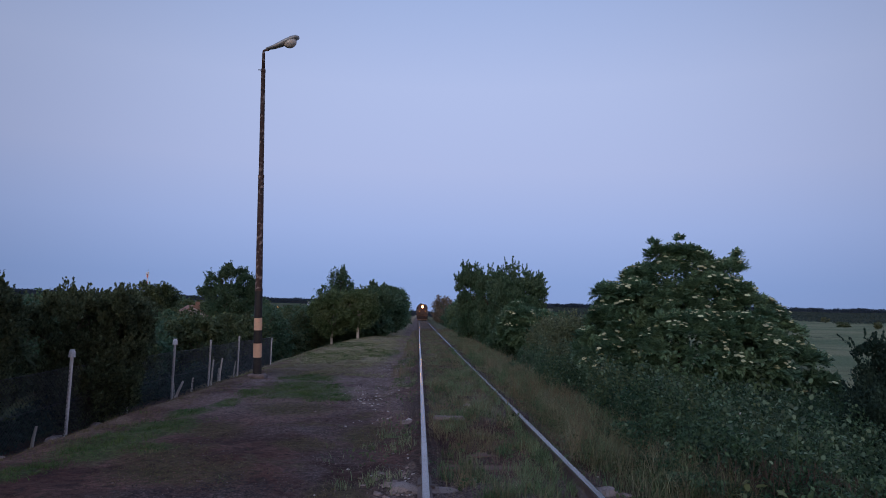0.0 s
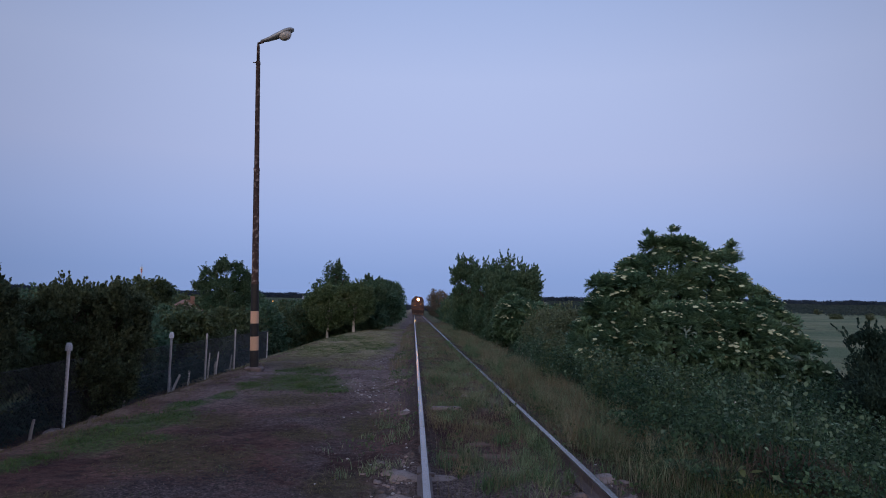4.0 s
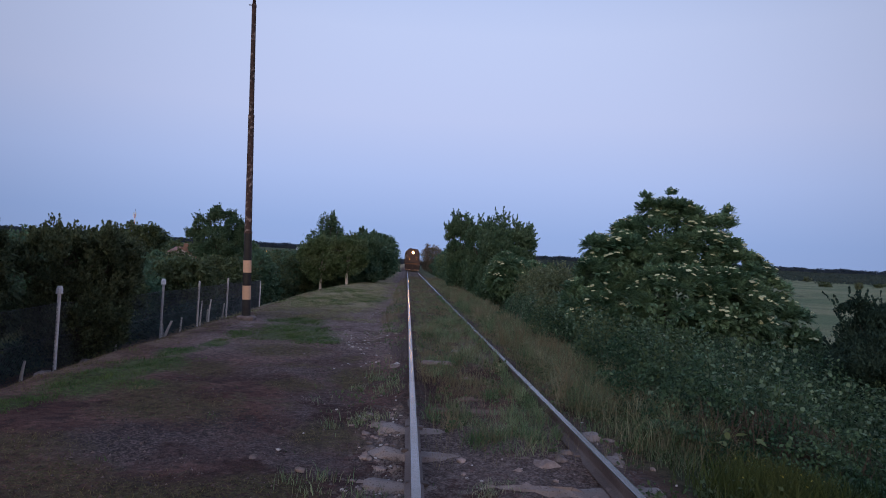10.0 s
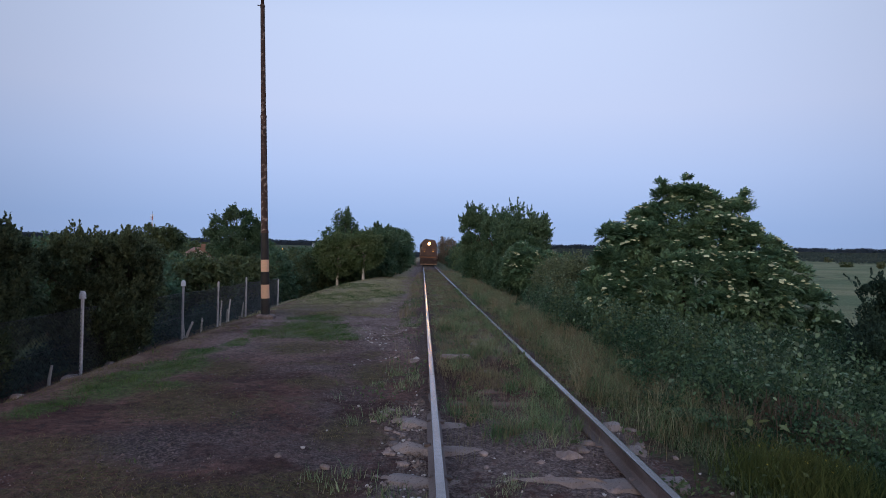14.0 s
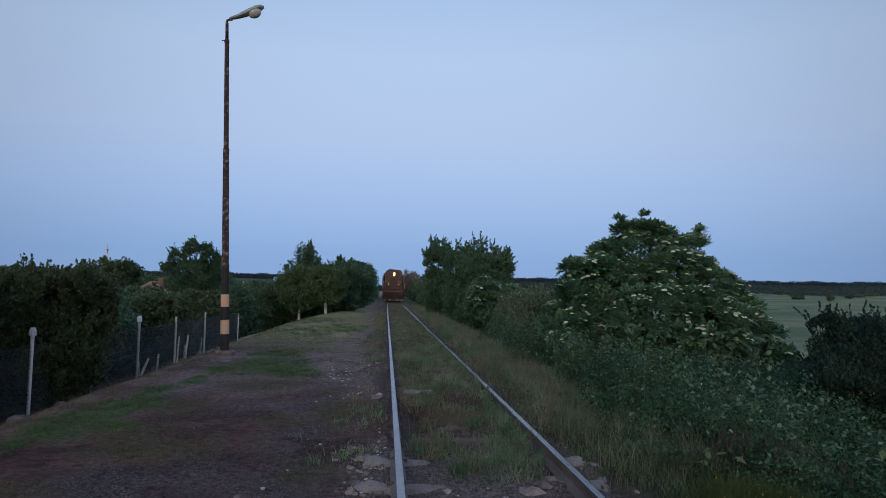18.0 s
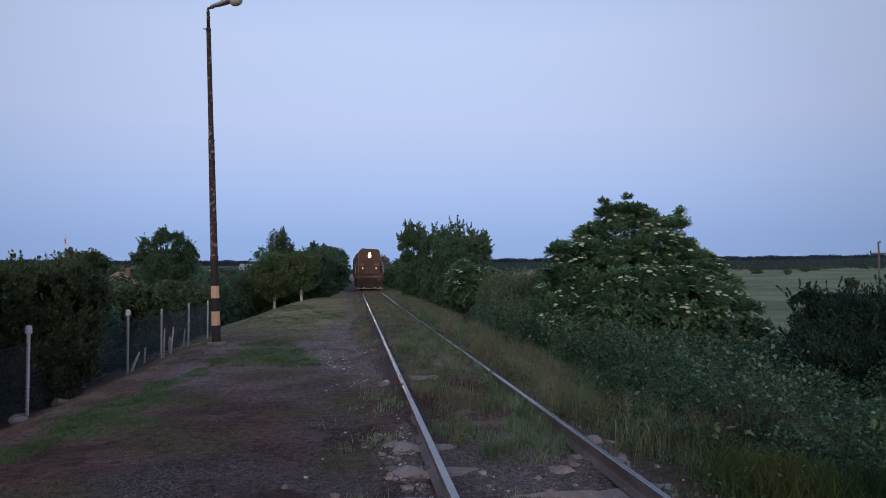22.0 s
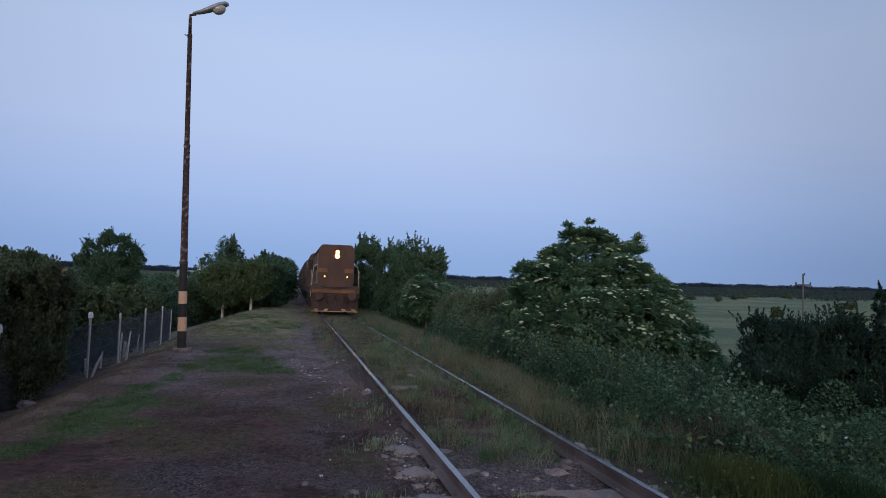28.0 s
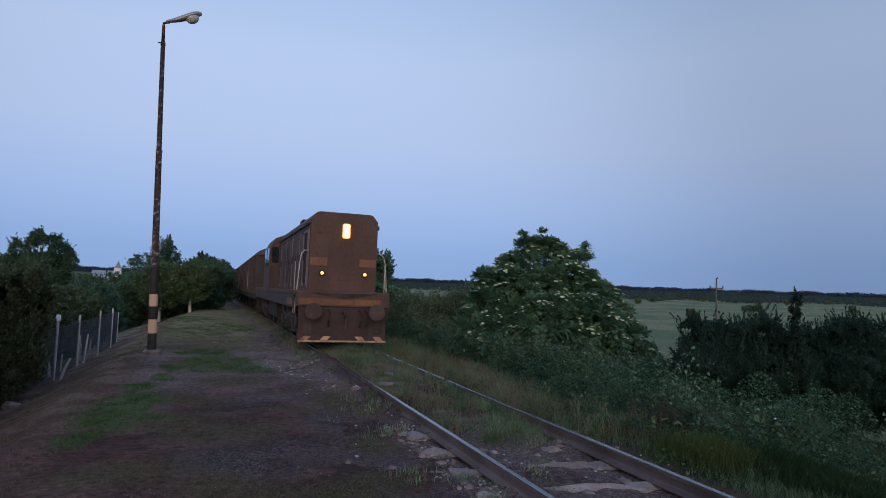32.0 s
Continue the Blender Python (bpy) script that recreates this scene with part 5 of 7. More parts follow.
def elder(base, blobs, count, heads, seed, size, reach, label):
    """An elder: a trunk and limbs, bough ends that each carry a dome of feathered leaves, a dim inside, and flat flower heads on the boughs."""
    rnd = random.Random(seed)
    ob = thing("elder_bush", label, "bush", base, "flowering elders")
    local = [(b[0] - base[0], b[1] - base[1], b[2] - base[2], *b[3:]) for b in blobs]
    part("trunk", trunk_shape((0, 0, 0), local[:3], 0.08, rnd), M_BARK, ob)
    ends, way, wide = boughs(local, count, reach)
    per = np.maximum((74 * (wide / reach) ** 2).astype(int), 18)
    pick = np.repeat(np.arange(len(ends)), per)
    lift = unit(len(pick)) + way[pick] * 0.75 + np.array((0, 0, 0.55))
    lift /= np.linalg.norm(lift, axis=1, keepdims=True)
    roots = ends[pick] + lift * (wide[pick] * RNG.uniform(0.25, 0.85, len(pick)))[:, None] * np.array((1, 1, 0.8))
    crown = new("crown", raw_mesh("crown", sprays(roots, size, lift, 0.10, 0.50), 4, M_ELDER))
    crown.parent = ob
    inner, out = crown_points([(*b[:3], b[3] * 0.80, b[4] * 0.80, b[5] * 0.80) for b in local], 12000, 0.5, 0.1)
    core = new("inner_leaves", raw_mesh("inner_leaves", leaves(inner, 0.13, out), 4, M_ELDER))
    core.parent = ob
    spots = []
    facing = [i for i in range(len(ends)) if way[i][2] > -0.25 and way[i][1] < 0.25]
    while len(spots) < heads:
        i = rnd.choice(facing)
        # heads open in twos and threes on one bough
        for _ in range(rnd.choice((1, 2, 2, 3))):
            d = Vector(way[i]) * 0.7 + Vector((rnd.gauss(0, 0.5), rnd.gauss(-0.25, 0.5), rnd.uniform(0.4, 1.0)))
            d.normalize()
            spots.append((tuple(Vector(ends[i]) + d * (float(wide[i]) * 1.0 + 0.03)), tuple(d)))
    flower_heads(ob, spots, 0.094, rnd)
    return ob


elder((5.3, 14.9, -1.0), [(5.4, 15.2, 1.0, 1.9, 1.5, 1.5), (5.1, 15.2, 2.25, 0.95, 0.9, 0.80), (5.22, 15.1, 3.0, 0.32, 0.3, 0.34), (5.29, 15.1, 3.36, 0.10, 0.10, 0.16),
                          (4.78, 15.1, 3.0, 0.30, 0.3, 0.26), (4.64, 15.0, 3.26, 0.16, 0.14, 0.12), (4.38, 15.0, 2.66, 0.26, 0.28, 0.14), (6.42, 14.9, 2.58, 0.40, 0.45, 0.48),
                          (6.66, 14.9, 3.02, 0.17, 0.18, 0.14), (5.95, 14.8, 2.15, 0.66, 0.7, 0.56), (3.52, 14.8, 2.02, 0.38, 0.42, 0.36), (4.1, 14.7, 1.85, 0.75, 0.7, 0.62),
                          (3.45, 14.6, 1.15, 0.66, 0.7, 0.75), (3.35, 14.3, 0.4, 0.64, 0.7, 0.8), (6.72, 14.7, 1.62, 0.66, 0.8, 0.72), (7.2, 14.6, 1.05, 0.72, 0.8, 0.78),
                          (7.8, 14.5, 0.40, 0.72, 0.8, 0.70), (4.9, 14.0, 0.8, 1.15, 0.9, 1.0), (6.3, 14.0, 0.7, 1.15, 0.9, 1.0), (8.2, 14.4, -0.1, 0.6, 0.7, 0.6),
                          (5.72, 15.0, 2.72, 0.46, 0.45, 0.46), (5.5, 15.0, 3.05, 0.30, 0.3, 0.34), (4.25, 14.9, 2.32, 0.50, 0.5, 0.42), (3.75, 14.8, 1.72, 0.55, 0.5, 0.50), (6.6, 14.8, 2.15, 0.46, 0.5, 0.46), (7.25, 14.7, 1.55, 0.42, 0.5, 0.42), (3.1, 14.5, 0.75, 0.5, 0.5, 0.6)],
      720, 600, 21, 0.125, 0.25, "large elder bush in cream-white flower")
elder((3.9, 29.5, -0.9), [(3.9, 29.6, 0.9, 1.3, 1.3, 1.1), (3.6, 29.0, 1.6, 0.8, 0.8, 0.55), (5.0, 29.8, 0.8, 1.2, 1.0, 1.0)], 190, 140, 22, 0.16, 0.30, "smaller elder bush in flower on the bank")

plant("grey_willow", "soft grey-green willow shrub between the elders", "shrub", (3.9, 20.5, -0.9),
      [(4.1, 20.5, 0.5, 1.1, 1.2, 1.0), (5.2, 20.2, 0.7, 1.1, 1.1, 1.1), (3.7, 18.6, 0.1, 0.8, 1.0, 0.7), (5.0, 18.2, 0.3, 1.0, 1.0, 0.9), (4.3, 24.0, 0.5, 1.1, 1.5, 1.0),
       (5.4, 24.6, 0.2, 1.2, 1.3, 0.95), (6.7, 24.0, 0.0, 1.2, 1.2, 0.95), (6.3, 21.5, 0.0, 1.0, 1.1, 0.9)],
      60000, 0.072, M_WILLOW, 0.05, shell=0.4, rough=0.15, seed=31, reach=0.34)
for i, (x, y, top, r) in enumerate(((6.95, 10.3, 1.26, 0.72), (7.8, 10.9, 1.20, 0.8), (8.6, 10.4, 1.36, 0.85), (9.75, 10.4, 1.15, 0.85), (10.7, 10.0, 1.36, 0.85), (12.1, 9.6, 0.95, 1.0), (9.3, 12.6, 0.9, 1.2), (12.6, 11.5, 1.2, 1.3))):
    zb = float(height(x, y))
    rnd = random.Random(400 + i)
    blobs = [(x, y, top - 0.95, r, r, 0.8), (x - 0.45, y - 0.3, top - 1.5, r * 0.95, r, 0.85), (x + 0.4, y - 0.2, top - 1.6, r * 0.95, r, 0.9), (x, y - 0.3, top - 2.1, r, r, 0.7)]
    for _ in range(6):
        k = rnd.uniform(0.2, 0.42)
        blobs.append((x + rnd.uniform(-0.75, 0.75) * r, y + rnd.uniform(-0.6, 0.4) * r, top - k * rnd.uniform(0.8, 1.9), k * r, k * r, k * 1.05))
    for _ in range(12):
        k = rnd.uniform(0.22, 0.45)
        blobs.append((x + rnd.uniform(-0.95, 0.95) * r, y + rnd.uniform(-0.8, 0.3) * r, top - rnd.uniform(0.15, 0.8), rnd.uniform(0.08, 0.15), 0.12, k))
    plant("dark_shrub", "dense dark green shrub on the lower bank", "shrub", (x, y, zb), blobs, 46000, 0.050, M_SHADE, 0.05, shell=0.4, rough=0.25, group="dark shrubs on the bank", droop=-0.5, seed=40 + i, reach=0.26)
plant("sapling", "slender young tree rising out of dark shrubs", "tree", (8.72, 9.6, -1.6),
      [(8.72, 9.6, -0.1, 0.40, 0.40, 0.6)] + [(8.72 + 0.05 * math.sin(q * 2.1), 9.6, 0.35 + 0.21 * q, 0.25 - 0.022 * q, 0.25 - 0.022 * q, 0.26) for q in range(8)], 9000, 0.06, M_SHADE, 0.03, seed=47)

# beyond the fence, by the path
for i, (x, y, top, rx, ry, n) in enumerate(((-7.40, 13.4, 1.78, 0.95, 1.3, 34000), (-8.0, 9.7, 2.05, 1.05, 1.3, 26000), (-8.6, 7.0, 1.9, 1.0, 1.2, 9000), (-9.2, 11.6, 1.7, 1.1, 1.2, 12000))):
    zb = float(height(x, y))
    h = (top - zb) / 2
    plant("hedge_bush", "tall dense dark evergreen bush growing through the wire fence" if i < 2 else "dark evergreen bush behind the fence", "bush", (x, y, zb),
          [(x, y, zb + h * 0.75, rx, ry, h * 0.8), (x - 0.2, y - 0.3, zb + h * 1.45, rx * 0.8, ry * 0.8, h * 0.55), (x + 0.3, y + 0.4, zb + h * 1.35, rx * 0.7, ry * 0.7, h * 0.5), (x - 0.4, y + 0.5, zb + h * 1.6, rx * 0.4, ry * 0.4, h * 0.36)]
          + [(x + rx * 0.85 * math.sin(q * 2.4), y + ry * 0.85 * math.cos(q * 1.7), zb + h * (1.25 + 0.55 * abs(math.sin(q * 1.3))), rx * 0.22, ry * 0.22, h * 0.24) for q in range(9)]
          + [(x + rx * k * math.cos(q * 2.4), y + ry * k * math.sin(q * 2.4), zb + h * (1.92 - 0.42 * k * k + 0.10 * math.sin(q * 5.1)), rx * 0.09, ry * 0.08, h * (0.15 + 0.06 * math.sin(q * 3.3))) for q in range(30) for k in (0.16 + 0.8 * (q / 30) ** 0.5,)],
          int(n * 1.9), 0.062, M_DARK, 0.07, shell=0.5, rough=0.24, group="evergreen bushes by the fence", droop=-0.6, seed=50 + i, reach=0.17)


def tree(x, y, top, r, n, material, name="tree", label="broad leafy tree", low=0.25, size=0.2, group="", seed=1, bark=None, radius=0.12, shoots=0, droop=0.2, reach=0.0):
    zb = float(height(x, y))
    h = top - zb
    rnd = random.Random(seed)
    blobs = [(x, y, zb + h * (0.5 + low * 0.3), r, r, h * (0.42 - low * 0.2))]
    for _ in range(5):
        a = rnd.uniform(0, 6.3)
        k = rnd.uniform(0.35, 0.6)
        blobs.append((x + math.cos(a) * r * 0.6, y + math.sin(a) * r * 0.6, zb + h * rnd.uniform(0.45 + low * 0.4, 0.82), r * k, r * k, h * 0.2 * rnd.uniform(0.7, 1.1)))
    if low <= 0.2:
        for q in range(5):
            a = q * 1.257 + rnd.uniform(-0.3, 0.3)
            blobs.append((x + math.cos(a) * r * 0.5, y + math.sin(a) * r * 0.5, zb + h * rnd.uniform(0.2, 0.32) + low * h * 0.6, r * 0.6, r * 0.6, h * (0.26 - low * 0.4)))
    blobs.append((x + rnd.uniform(-0.2, 0.2) * r, y, zb + h * 0.86, r * 0.35, r * 0.35, h * 0.13))
    for _ in range(shoots):
        a, q = rnd.uniform(0, 6.3), rnd.uniform(0, 0.8)
        tall = h * rnd.uniform(0.07, 0.13)
        blobs.append((x + math.cos(a) * r * q, y + math.sin(a) * r * q, zb + h * (0.97 - 0.34 * q * q) - tall * 0.4, r * 0.13, r * 0.13, tall))
    return plant(name, label, "tree" if name.endswith("tree") else "shrub", (x, y, zb), blobs, n, size, material, radius, bark, 0.45, 0.25, group, droop, seed, reach)


plant("broadleaf_tree", "lobed dark green tree behind the gardens", "tree", (-13.4, 43.2, float(height(-13.4, 43.2))),
      [(-13.4, 43.2, 1.9, 1.75, 1.6, 1.3), (-14.5, 43.1, 3.15, 0.62, 0.6, 0.55), (-13.5, 43.2, 3.75, 0.62, 0.6, 0.62), (-12.4, 43.1, 3.25, 0.72, 0.7, 0.62), (-12.8, 43.3, 3.8, 0.42, 0.4, 0.42),
       (-14.0, 43.0, 3.55, 0.40, 0.4, 0.45), (-11.9, 43.2, 2.5, 0.62, 0.6, 0.7), (-15.0, 43.2, 2.4, 0.6, 0.6, 0.6), (-13.6, 43.2, 4.35, 0.22, 0.2, 0.24), (-14.7, 43.2, 3.72, 0.16, 0.16, 0.24), (-12.3, 43.2, 3.95, 0.18, 0.16, 0.2)],
      40000, 0.11, M_OAK, 0.14, shell=0.45, rough=0.25, seed=61, reach=0.30)
tree(-22.2, 51, 3.55, 2.5, 26000, M_HEDGE, "broadleaf_tree", "wide low tree behind the gardens", 0.2, 0.22, seed=62)
for i, (x, y, top, r, m) in enumerate(((-9.6, 19, 1.0, 1.3, M_HEDGE), (-10.6, 22.5, 1.1, 1.5, M_OAK), (-9.4, 26, 0.9, 1.4, M_HEDGE), (-11.8, 28.5, 1.05, 1.7, M_OAK), (-9.3, 31, 1.0, 1.5, M_HEDGE),
                                       (-12.4, 17.5, 1.4, 1.6, M_DARK), (-14.5, 24, 1.6, 1.9, M_OAK), (-13.2, 34, 1.05, 2.0, M_HEDGE), (-9.2, 36, 1.1, 1.5, M_OAK), (-16.5, 36, 2.0, 2.2, M_DARK), (-11.5, 14.5, 1.5, 1.4, M_DARK),
                                       (-9.5, 41, 1.3, 1.6, M_HEDGE), (-12, 50, 1.6, 2.0, M_OAK), (-11.6, 56.5, 1.9, 2.2, M_HEDGE), (-9.7, 58.5, 2.0, 2.0, M_OAK), (-14.0, 61, 1.7, 2.4, M_HEDGE), (-17.5, 66, 2.0, 2.6, M_OAK), (-21.5, 70, 1.6, 2.6, M_HEDGE), (-27, 58, 2.4, 3.0, M_OAK), (-31, 49, 2.3, 3.0, M_HEDGE), (-19, 84, 1.9, 3.0, M_OAK), (-26, 90, 2.2, 3.4, M_HEDGE), (-15.5, 58, 2.3, 2.6, M_OAK), (-24, 44, 2.6, 2.6, M_DARK), (-21.7, 59.5, 1.6, 1.5, M_HEDGE), (-8.8, 46, 1.5, 1.5, M_HEDGE))):
    tree(x, y, top + (0.45 if y < 40 else 0.15), r, 12000 if y < 40 else 9500, m, "garden_shrub", "rounded leafy shrub in the gardens below the track", 0.1, 0.15, "garden shrubs", 70 + i, radius=0.06)
# limewashed fruit trees on the mound
for i, (x, y, top, r) in enumerate(((-4.85, 43.2, 3.05, 1.50), (-6.7, 44.2, 2.85, 1.55))):
    tree(x, y, top, r, 22000, M_PALE, "fruit_tree", "low fruit tree with a limewashed trunk", 0.27, 0.13, "fruit trees", 90 + i, M_LIME, 0.10, shoots=5, reach=0.30)
for i, (x, y, top) in enumerate(((-8.6, 45.6, 1.5), (-7.4, 46.4, 1.4), (-6.1, 46.0, 1.55), (-4.9, 46.2, 1.7), (-3.7, 46.6, 1.5), (-9.6, 46.8, 1.8))):
    tree(x, y, top, 0.95, 8000, M_OAK, "trackside_shrub", "low dark shrub behind the fruit trees", 0.0, 0.12, "shrubs behind the fruit trees", 300 + i, radius=0.05)
tree(-7.0, 50.3, 5.05, 1.15, 6500, M_OAK, "broadleaf_tree", "taller open-crowned tree behind the fruit trees", 0.4, 0.15, seed=93, shoots=16)
tree(-9.0, 51.5, 2.4, 1.4, 6500, M_OAK, "broadleaf_tree", "low leafy tree behind the fruit trees", 0.2, 0.16, seed=94, shoots=7)
for i, (x, y, top, r) in enumerate(((-4.5, 50.5, 4.1, 0.6), (-6.2, 53, 3.4, 1.8), (-3.6, 55, 3.75, 1.8), (-4.2, 62, 4.3, 2.1), (-4.6, 70, 4.6, 2.3), (-4.4, 80, 4.9, 2.4), (-4.8, 92, 5.0, 2.6), (-5.0, 106, 5.2, 2.8), (-5.4, 122, 5.2, 3.0), (-5.8, 142, 5.4, 3.3), (-6.2, 165, 5.6, 3.6),
                                    (-9.5, 66, 4.6, 2.8), (-10, 84, 4.8, 3.0))):
    tree(x, y, top, r, 12000, M_OAK, "trackside_tree", "dense dark tree leaning in to the track", 0.0, 0.2, "trees along the track", 100 + i, shoots=7)
for i, (x, y, top, r, m) in enumerate(((7.3, 36.5, 1.9, 1.3, M_OAK), (4.9, 63, 3.6, 2.4, M_OAK), (4.9, 74, 3.6, 2.5, M_PALE), (5.3, 92, 3.2, 2.5, M_OAK),
                                       (5.6, 112, 3.4, 2.6, M_OAK), (4.7, 148, 6.3, 2.8, M_TAN), (6.2, 168, 5.6, 3.4, M_OAK))):
    tree(x, y, top, r, 26000 if y < 40 else 10000, m, "trackside_tree", "dense dark bushy tree on the bank", 0.05, 0.13 if y < 40 else 0.22, "trees along the track", 120 + i, shoots=5, droop=-0.7)


def bushy_tree(x, y, top, r, n, material, label, shoots, seed, size, tip=0.0):
    """A tree in full leaf down to the ground, its top broken into upright shoots that fan outwards; tip: a taller shoot, that far to the side."""
    zb = float(height(x, y))
    h = top - zb
    rnd = random.Random(seed)
    blobs = [(x, y, zb + h * 0.28, r * 0.95, r * 0.9, h * 0.32), (x, y, zb + h * 0.62, r * 0.92, r * 0.9, h * 0.30)]
    for q in range(8):
        a = q * 0.785 + rnd.uniform(-0.3, 0.3)
        blobs.append((x + math.cos(a) * r * 0.55, y + math.sin(a) * r * 0.5, zb + h * rnd.uniform(0.66, 0.80), r * 0.42, r * 0.4, h * rnd.uniform(0.13, 0.17)))
    for q in range(shoots):
        a, k = rnd.uniform(0, 6.3), rnd.random() ** 0.5
        tall = rnd.uniform(0.22, 0.44)
        blobs.append((x + math.cos(a) * r * 0.98 * k, y + math.sin(a) * r * 0.9 * k, zb + h * (0.99 - 0.22 * k ** 3) - tall * 0.5, rnd.uniform(0.08, 0.14), 0.12, tall))
    if tip:
        for q in range(3):
            blobs.append((x + tip + 0.22 * (q - 1), y, top + 0.10 - 0.10 * abs(q - 1), 0.11, 0.11, 0.50 - 0.08 * q))
    return plant("trackside_tree", label, "tree", (x, y, zb), blobs, n, size, material, 0.12, None, 0.45, 0.22, "trees along the track", -0.6, seed, 0.34)


bushy_tree(2.62, 44.0, 4.95, 1.08, 26000, M_OAK, "dense dark tree with a flat leafy top on the bank", 24, 131, 0.13)
bushy_tree(3.35, 36.5, 4.05, 1.05, 25000, M_OAK, "dense dark tree in full leaf on the bank", 12, 132, 0.13)
bushy_tree(4.10, 32.6, 3.80, 1.66, 46000, M_OAK, "broad dark tree with upright feathery shoots on the bank", 40, 133, 0.11, -0.25)
bushy_tree(-3.95, 47.6, 3.35, 1.15, 15000, M_OAK, "low dense tree beside the fruit trees", 8, 134, 0.14)
for i, (x, y, top, r) in enumerate(((7.5, 25, 0.2, 1.6), (10, 21, -0.2, 1.5), (10.5, 15.5, -0.2, 1.4), (13, 12.5, -0.3, 1.5), (8.5, 31, 0.6, 1.8))):
    tree(x, y, top, r, 8000, M_DARK, "dark_shrub", "dense dark green shrub on the lower bank", 0.05, 0.14, "dark shrubs on the bank", 140 + i, radius=0.05)
rnd_town = random.Random(78)
for i in range(26):
    d, a = rnd_town.uniform(100, 190), rnd_town.uniform(-0.46, -0.085)
    tree(d * math.sin(a) - 0.9, d * math.cos(a), rnd_town.uniform(2.2, 3.7), rnd_town.uniform(2.4, 4.2), 3200, M_PALE if i % 2 else M_OAK, "village_tree", "hazy leafy tree among the village gardens", 0.05, 0.42, "village trees", 240 + i, shoots=3)
for i in range(20):
    d, a = rnd_town.uniform(84, 128), -0.52 + 0.021 * i + rnd_town.uniform(-0.008, 0.008)
    tree(d * math.sin(a) - 0.9, d * math.cos(a), 1.5 + 0.019 * d * rnd_town.uniform(0.45, 1.05), rnd_town.uniform(1.7, 3.0), 4200, M_OAK if i % 3 else M_HEDGE, "village_tree", "dark leafy tree at the edge of the village gardens", 0.05, 0.32, "village trees", 270 + i, shoots=5)
rnd_field = random.Random(77)
for i in range(46):
    d, a = rnd_field.uniform(120, 480), rnd_field.uniform(0.42, 1.2)
    x, y = d * math.sin(a), d * math.cos(a)
    zb = float(height(x, y))
    tree(x, y, zb + rnd_field.uniform(1.6, 3.4), rnd_field.uniform(1.4, 3.2), 2600, M_HEDGE if i % 2 else M_WILLOW, "field_bush", "lone dark bush out in the field", 0.05, 0.36, "bushes in the field", 160 + i)


def build_far_woods():
    """Woods along the skyline, as many small clumps."""
    vs = []
    for a in np.arange(-75, 80, 0.09):
        w = math.radians(a)
        for _ in range(5):
            d = 900 + RNG.uniform(0, 160)
            x, y = d * math.sin(w), d * math.cos(w)
            z = float(height(x, y))
            tall = (9.5 if a > 12 else 9) * (0.85 + 0.15 * math.sin(a * 3.1) * math.sin(a * 1.3)) * RNG.uniform(0.9, 1.0)
            for _ in range(30):
                vs.append((x + RNG.normal(0, 4), y + RNG.normal(0, 4), z + tall * RNG.random() ** 0.8 - 1.0))
    pts = np.array(vs)
    # the closed body of the woods, behind the clumps along its face and top
    body, last = [], None
    for a in np.arange(-76, 81, 0.4):
        w = math.radians(a)
        z = float(height(980 * math.sin(w), 980 * math.cos(w)))
        tall = 8.2 * (0.85 + 0.15 * math.sin(a * 3.1) * math.sin(a * 1.3))
        now = [(d * math.sin(w), d * math.cos(w), z + k * tall - 1.0) for d, k in ((905, -0.3), (908, 0.62), (925, 0.95), (1010, 1.0), (1150, 0.8))]
        if last:
            for i in range(4):
                body += [last[i], now[i], now[i + 1], last[i + 1]]
        last = now
    tagged(new("far_woods", raw_mesh("far_woods", np.concatenate([leaves(pts, 2.2), np.array(body)]), 4, M_FAR)), "haze-tinted band of woods along the skyline", "woods", kind="stuff")


build_far_woods()


def build_far_scrub():
    """Rough scrub that climbs from the field to the woods."""
    n = 15000
    w, d = np.radians(RNG.uniform(12, 80, n)), 400 + RNG.random(n) ** 0.7 * 500
    d = d + 45 * np.sin(w * 23) * np.sin(w * 9)
    x, y = d * np.sin(w), d * np.cos(w)
    z = height(x, y)
    tall = 3.4 * (0.6 + 0.5 * np.sin(x * 0.021) * np.sin(y * 0.017 + 1))
    per = 9
    pts = np.stack([np.repeat(x, per) + RNG.normal(0, 2.6, n * per), np.repeat(y, per) + RNG.normal(0, 2.6, n * per), np.repeat(z, per) + np.repeat(tall, per) * RNG.random(n * per)], -1)
    tagged(new("far_scrub", raw_mesh("far_scrub", leaves(pts, 1.7), 4, M_SCRUB)), "haze-tinted scrub between the far field and the woods", "scrub", kind="stuff")


build_far_scrub()


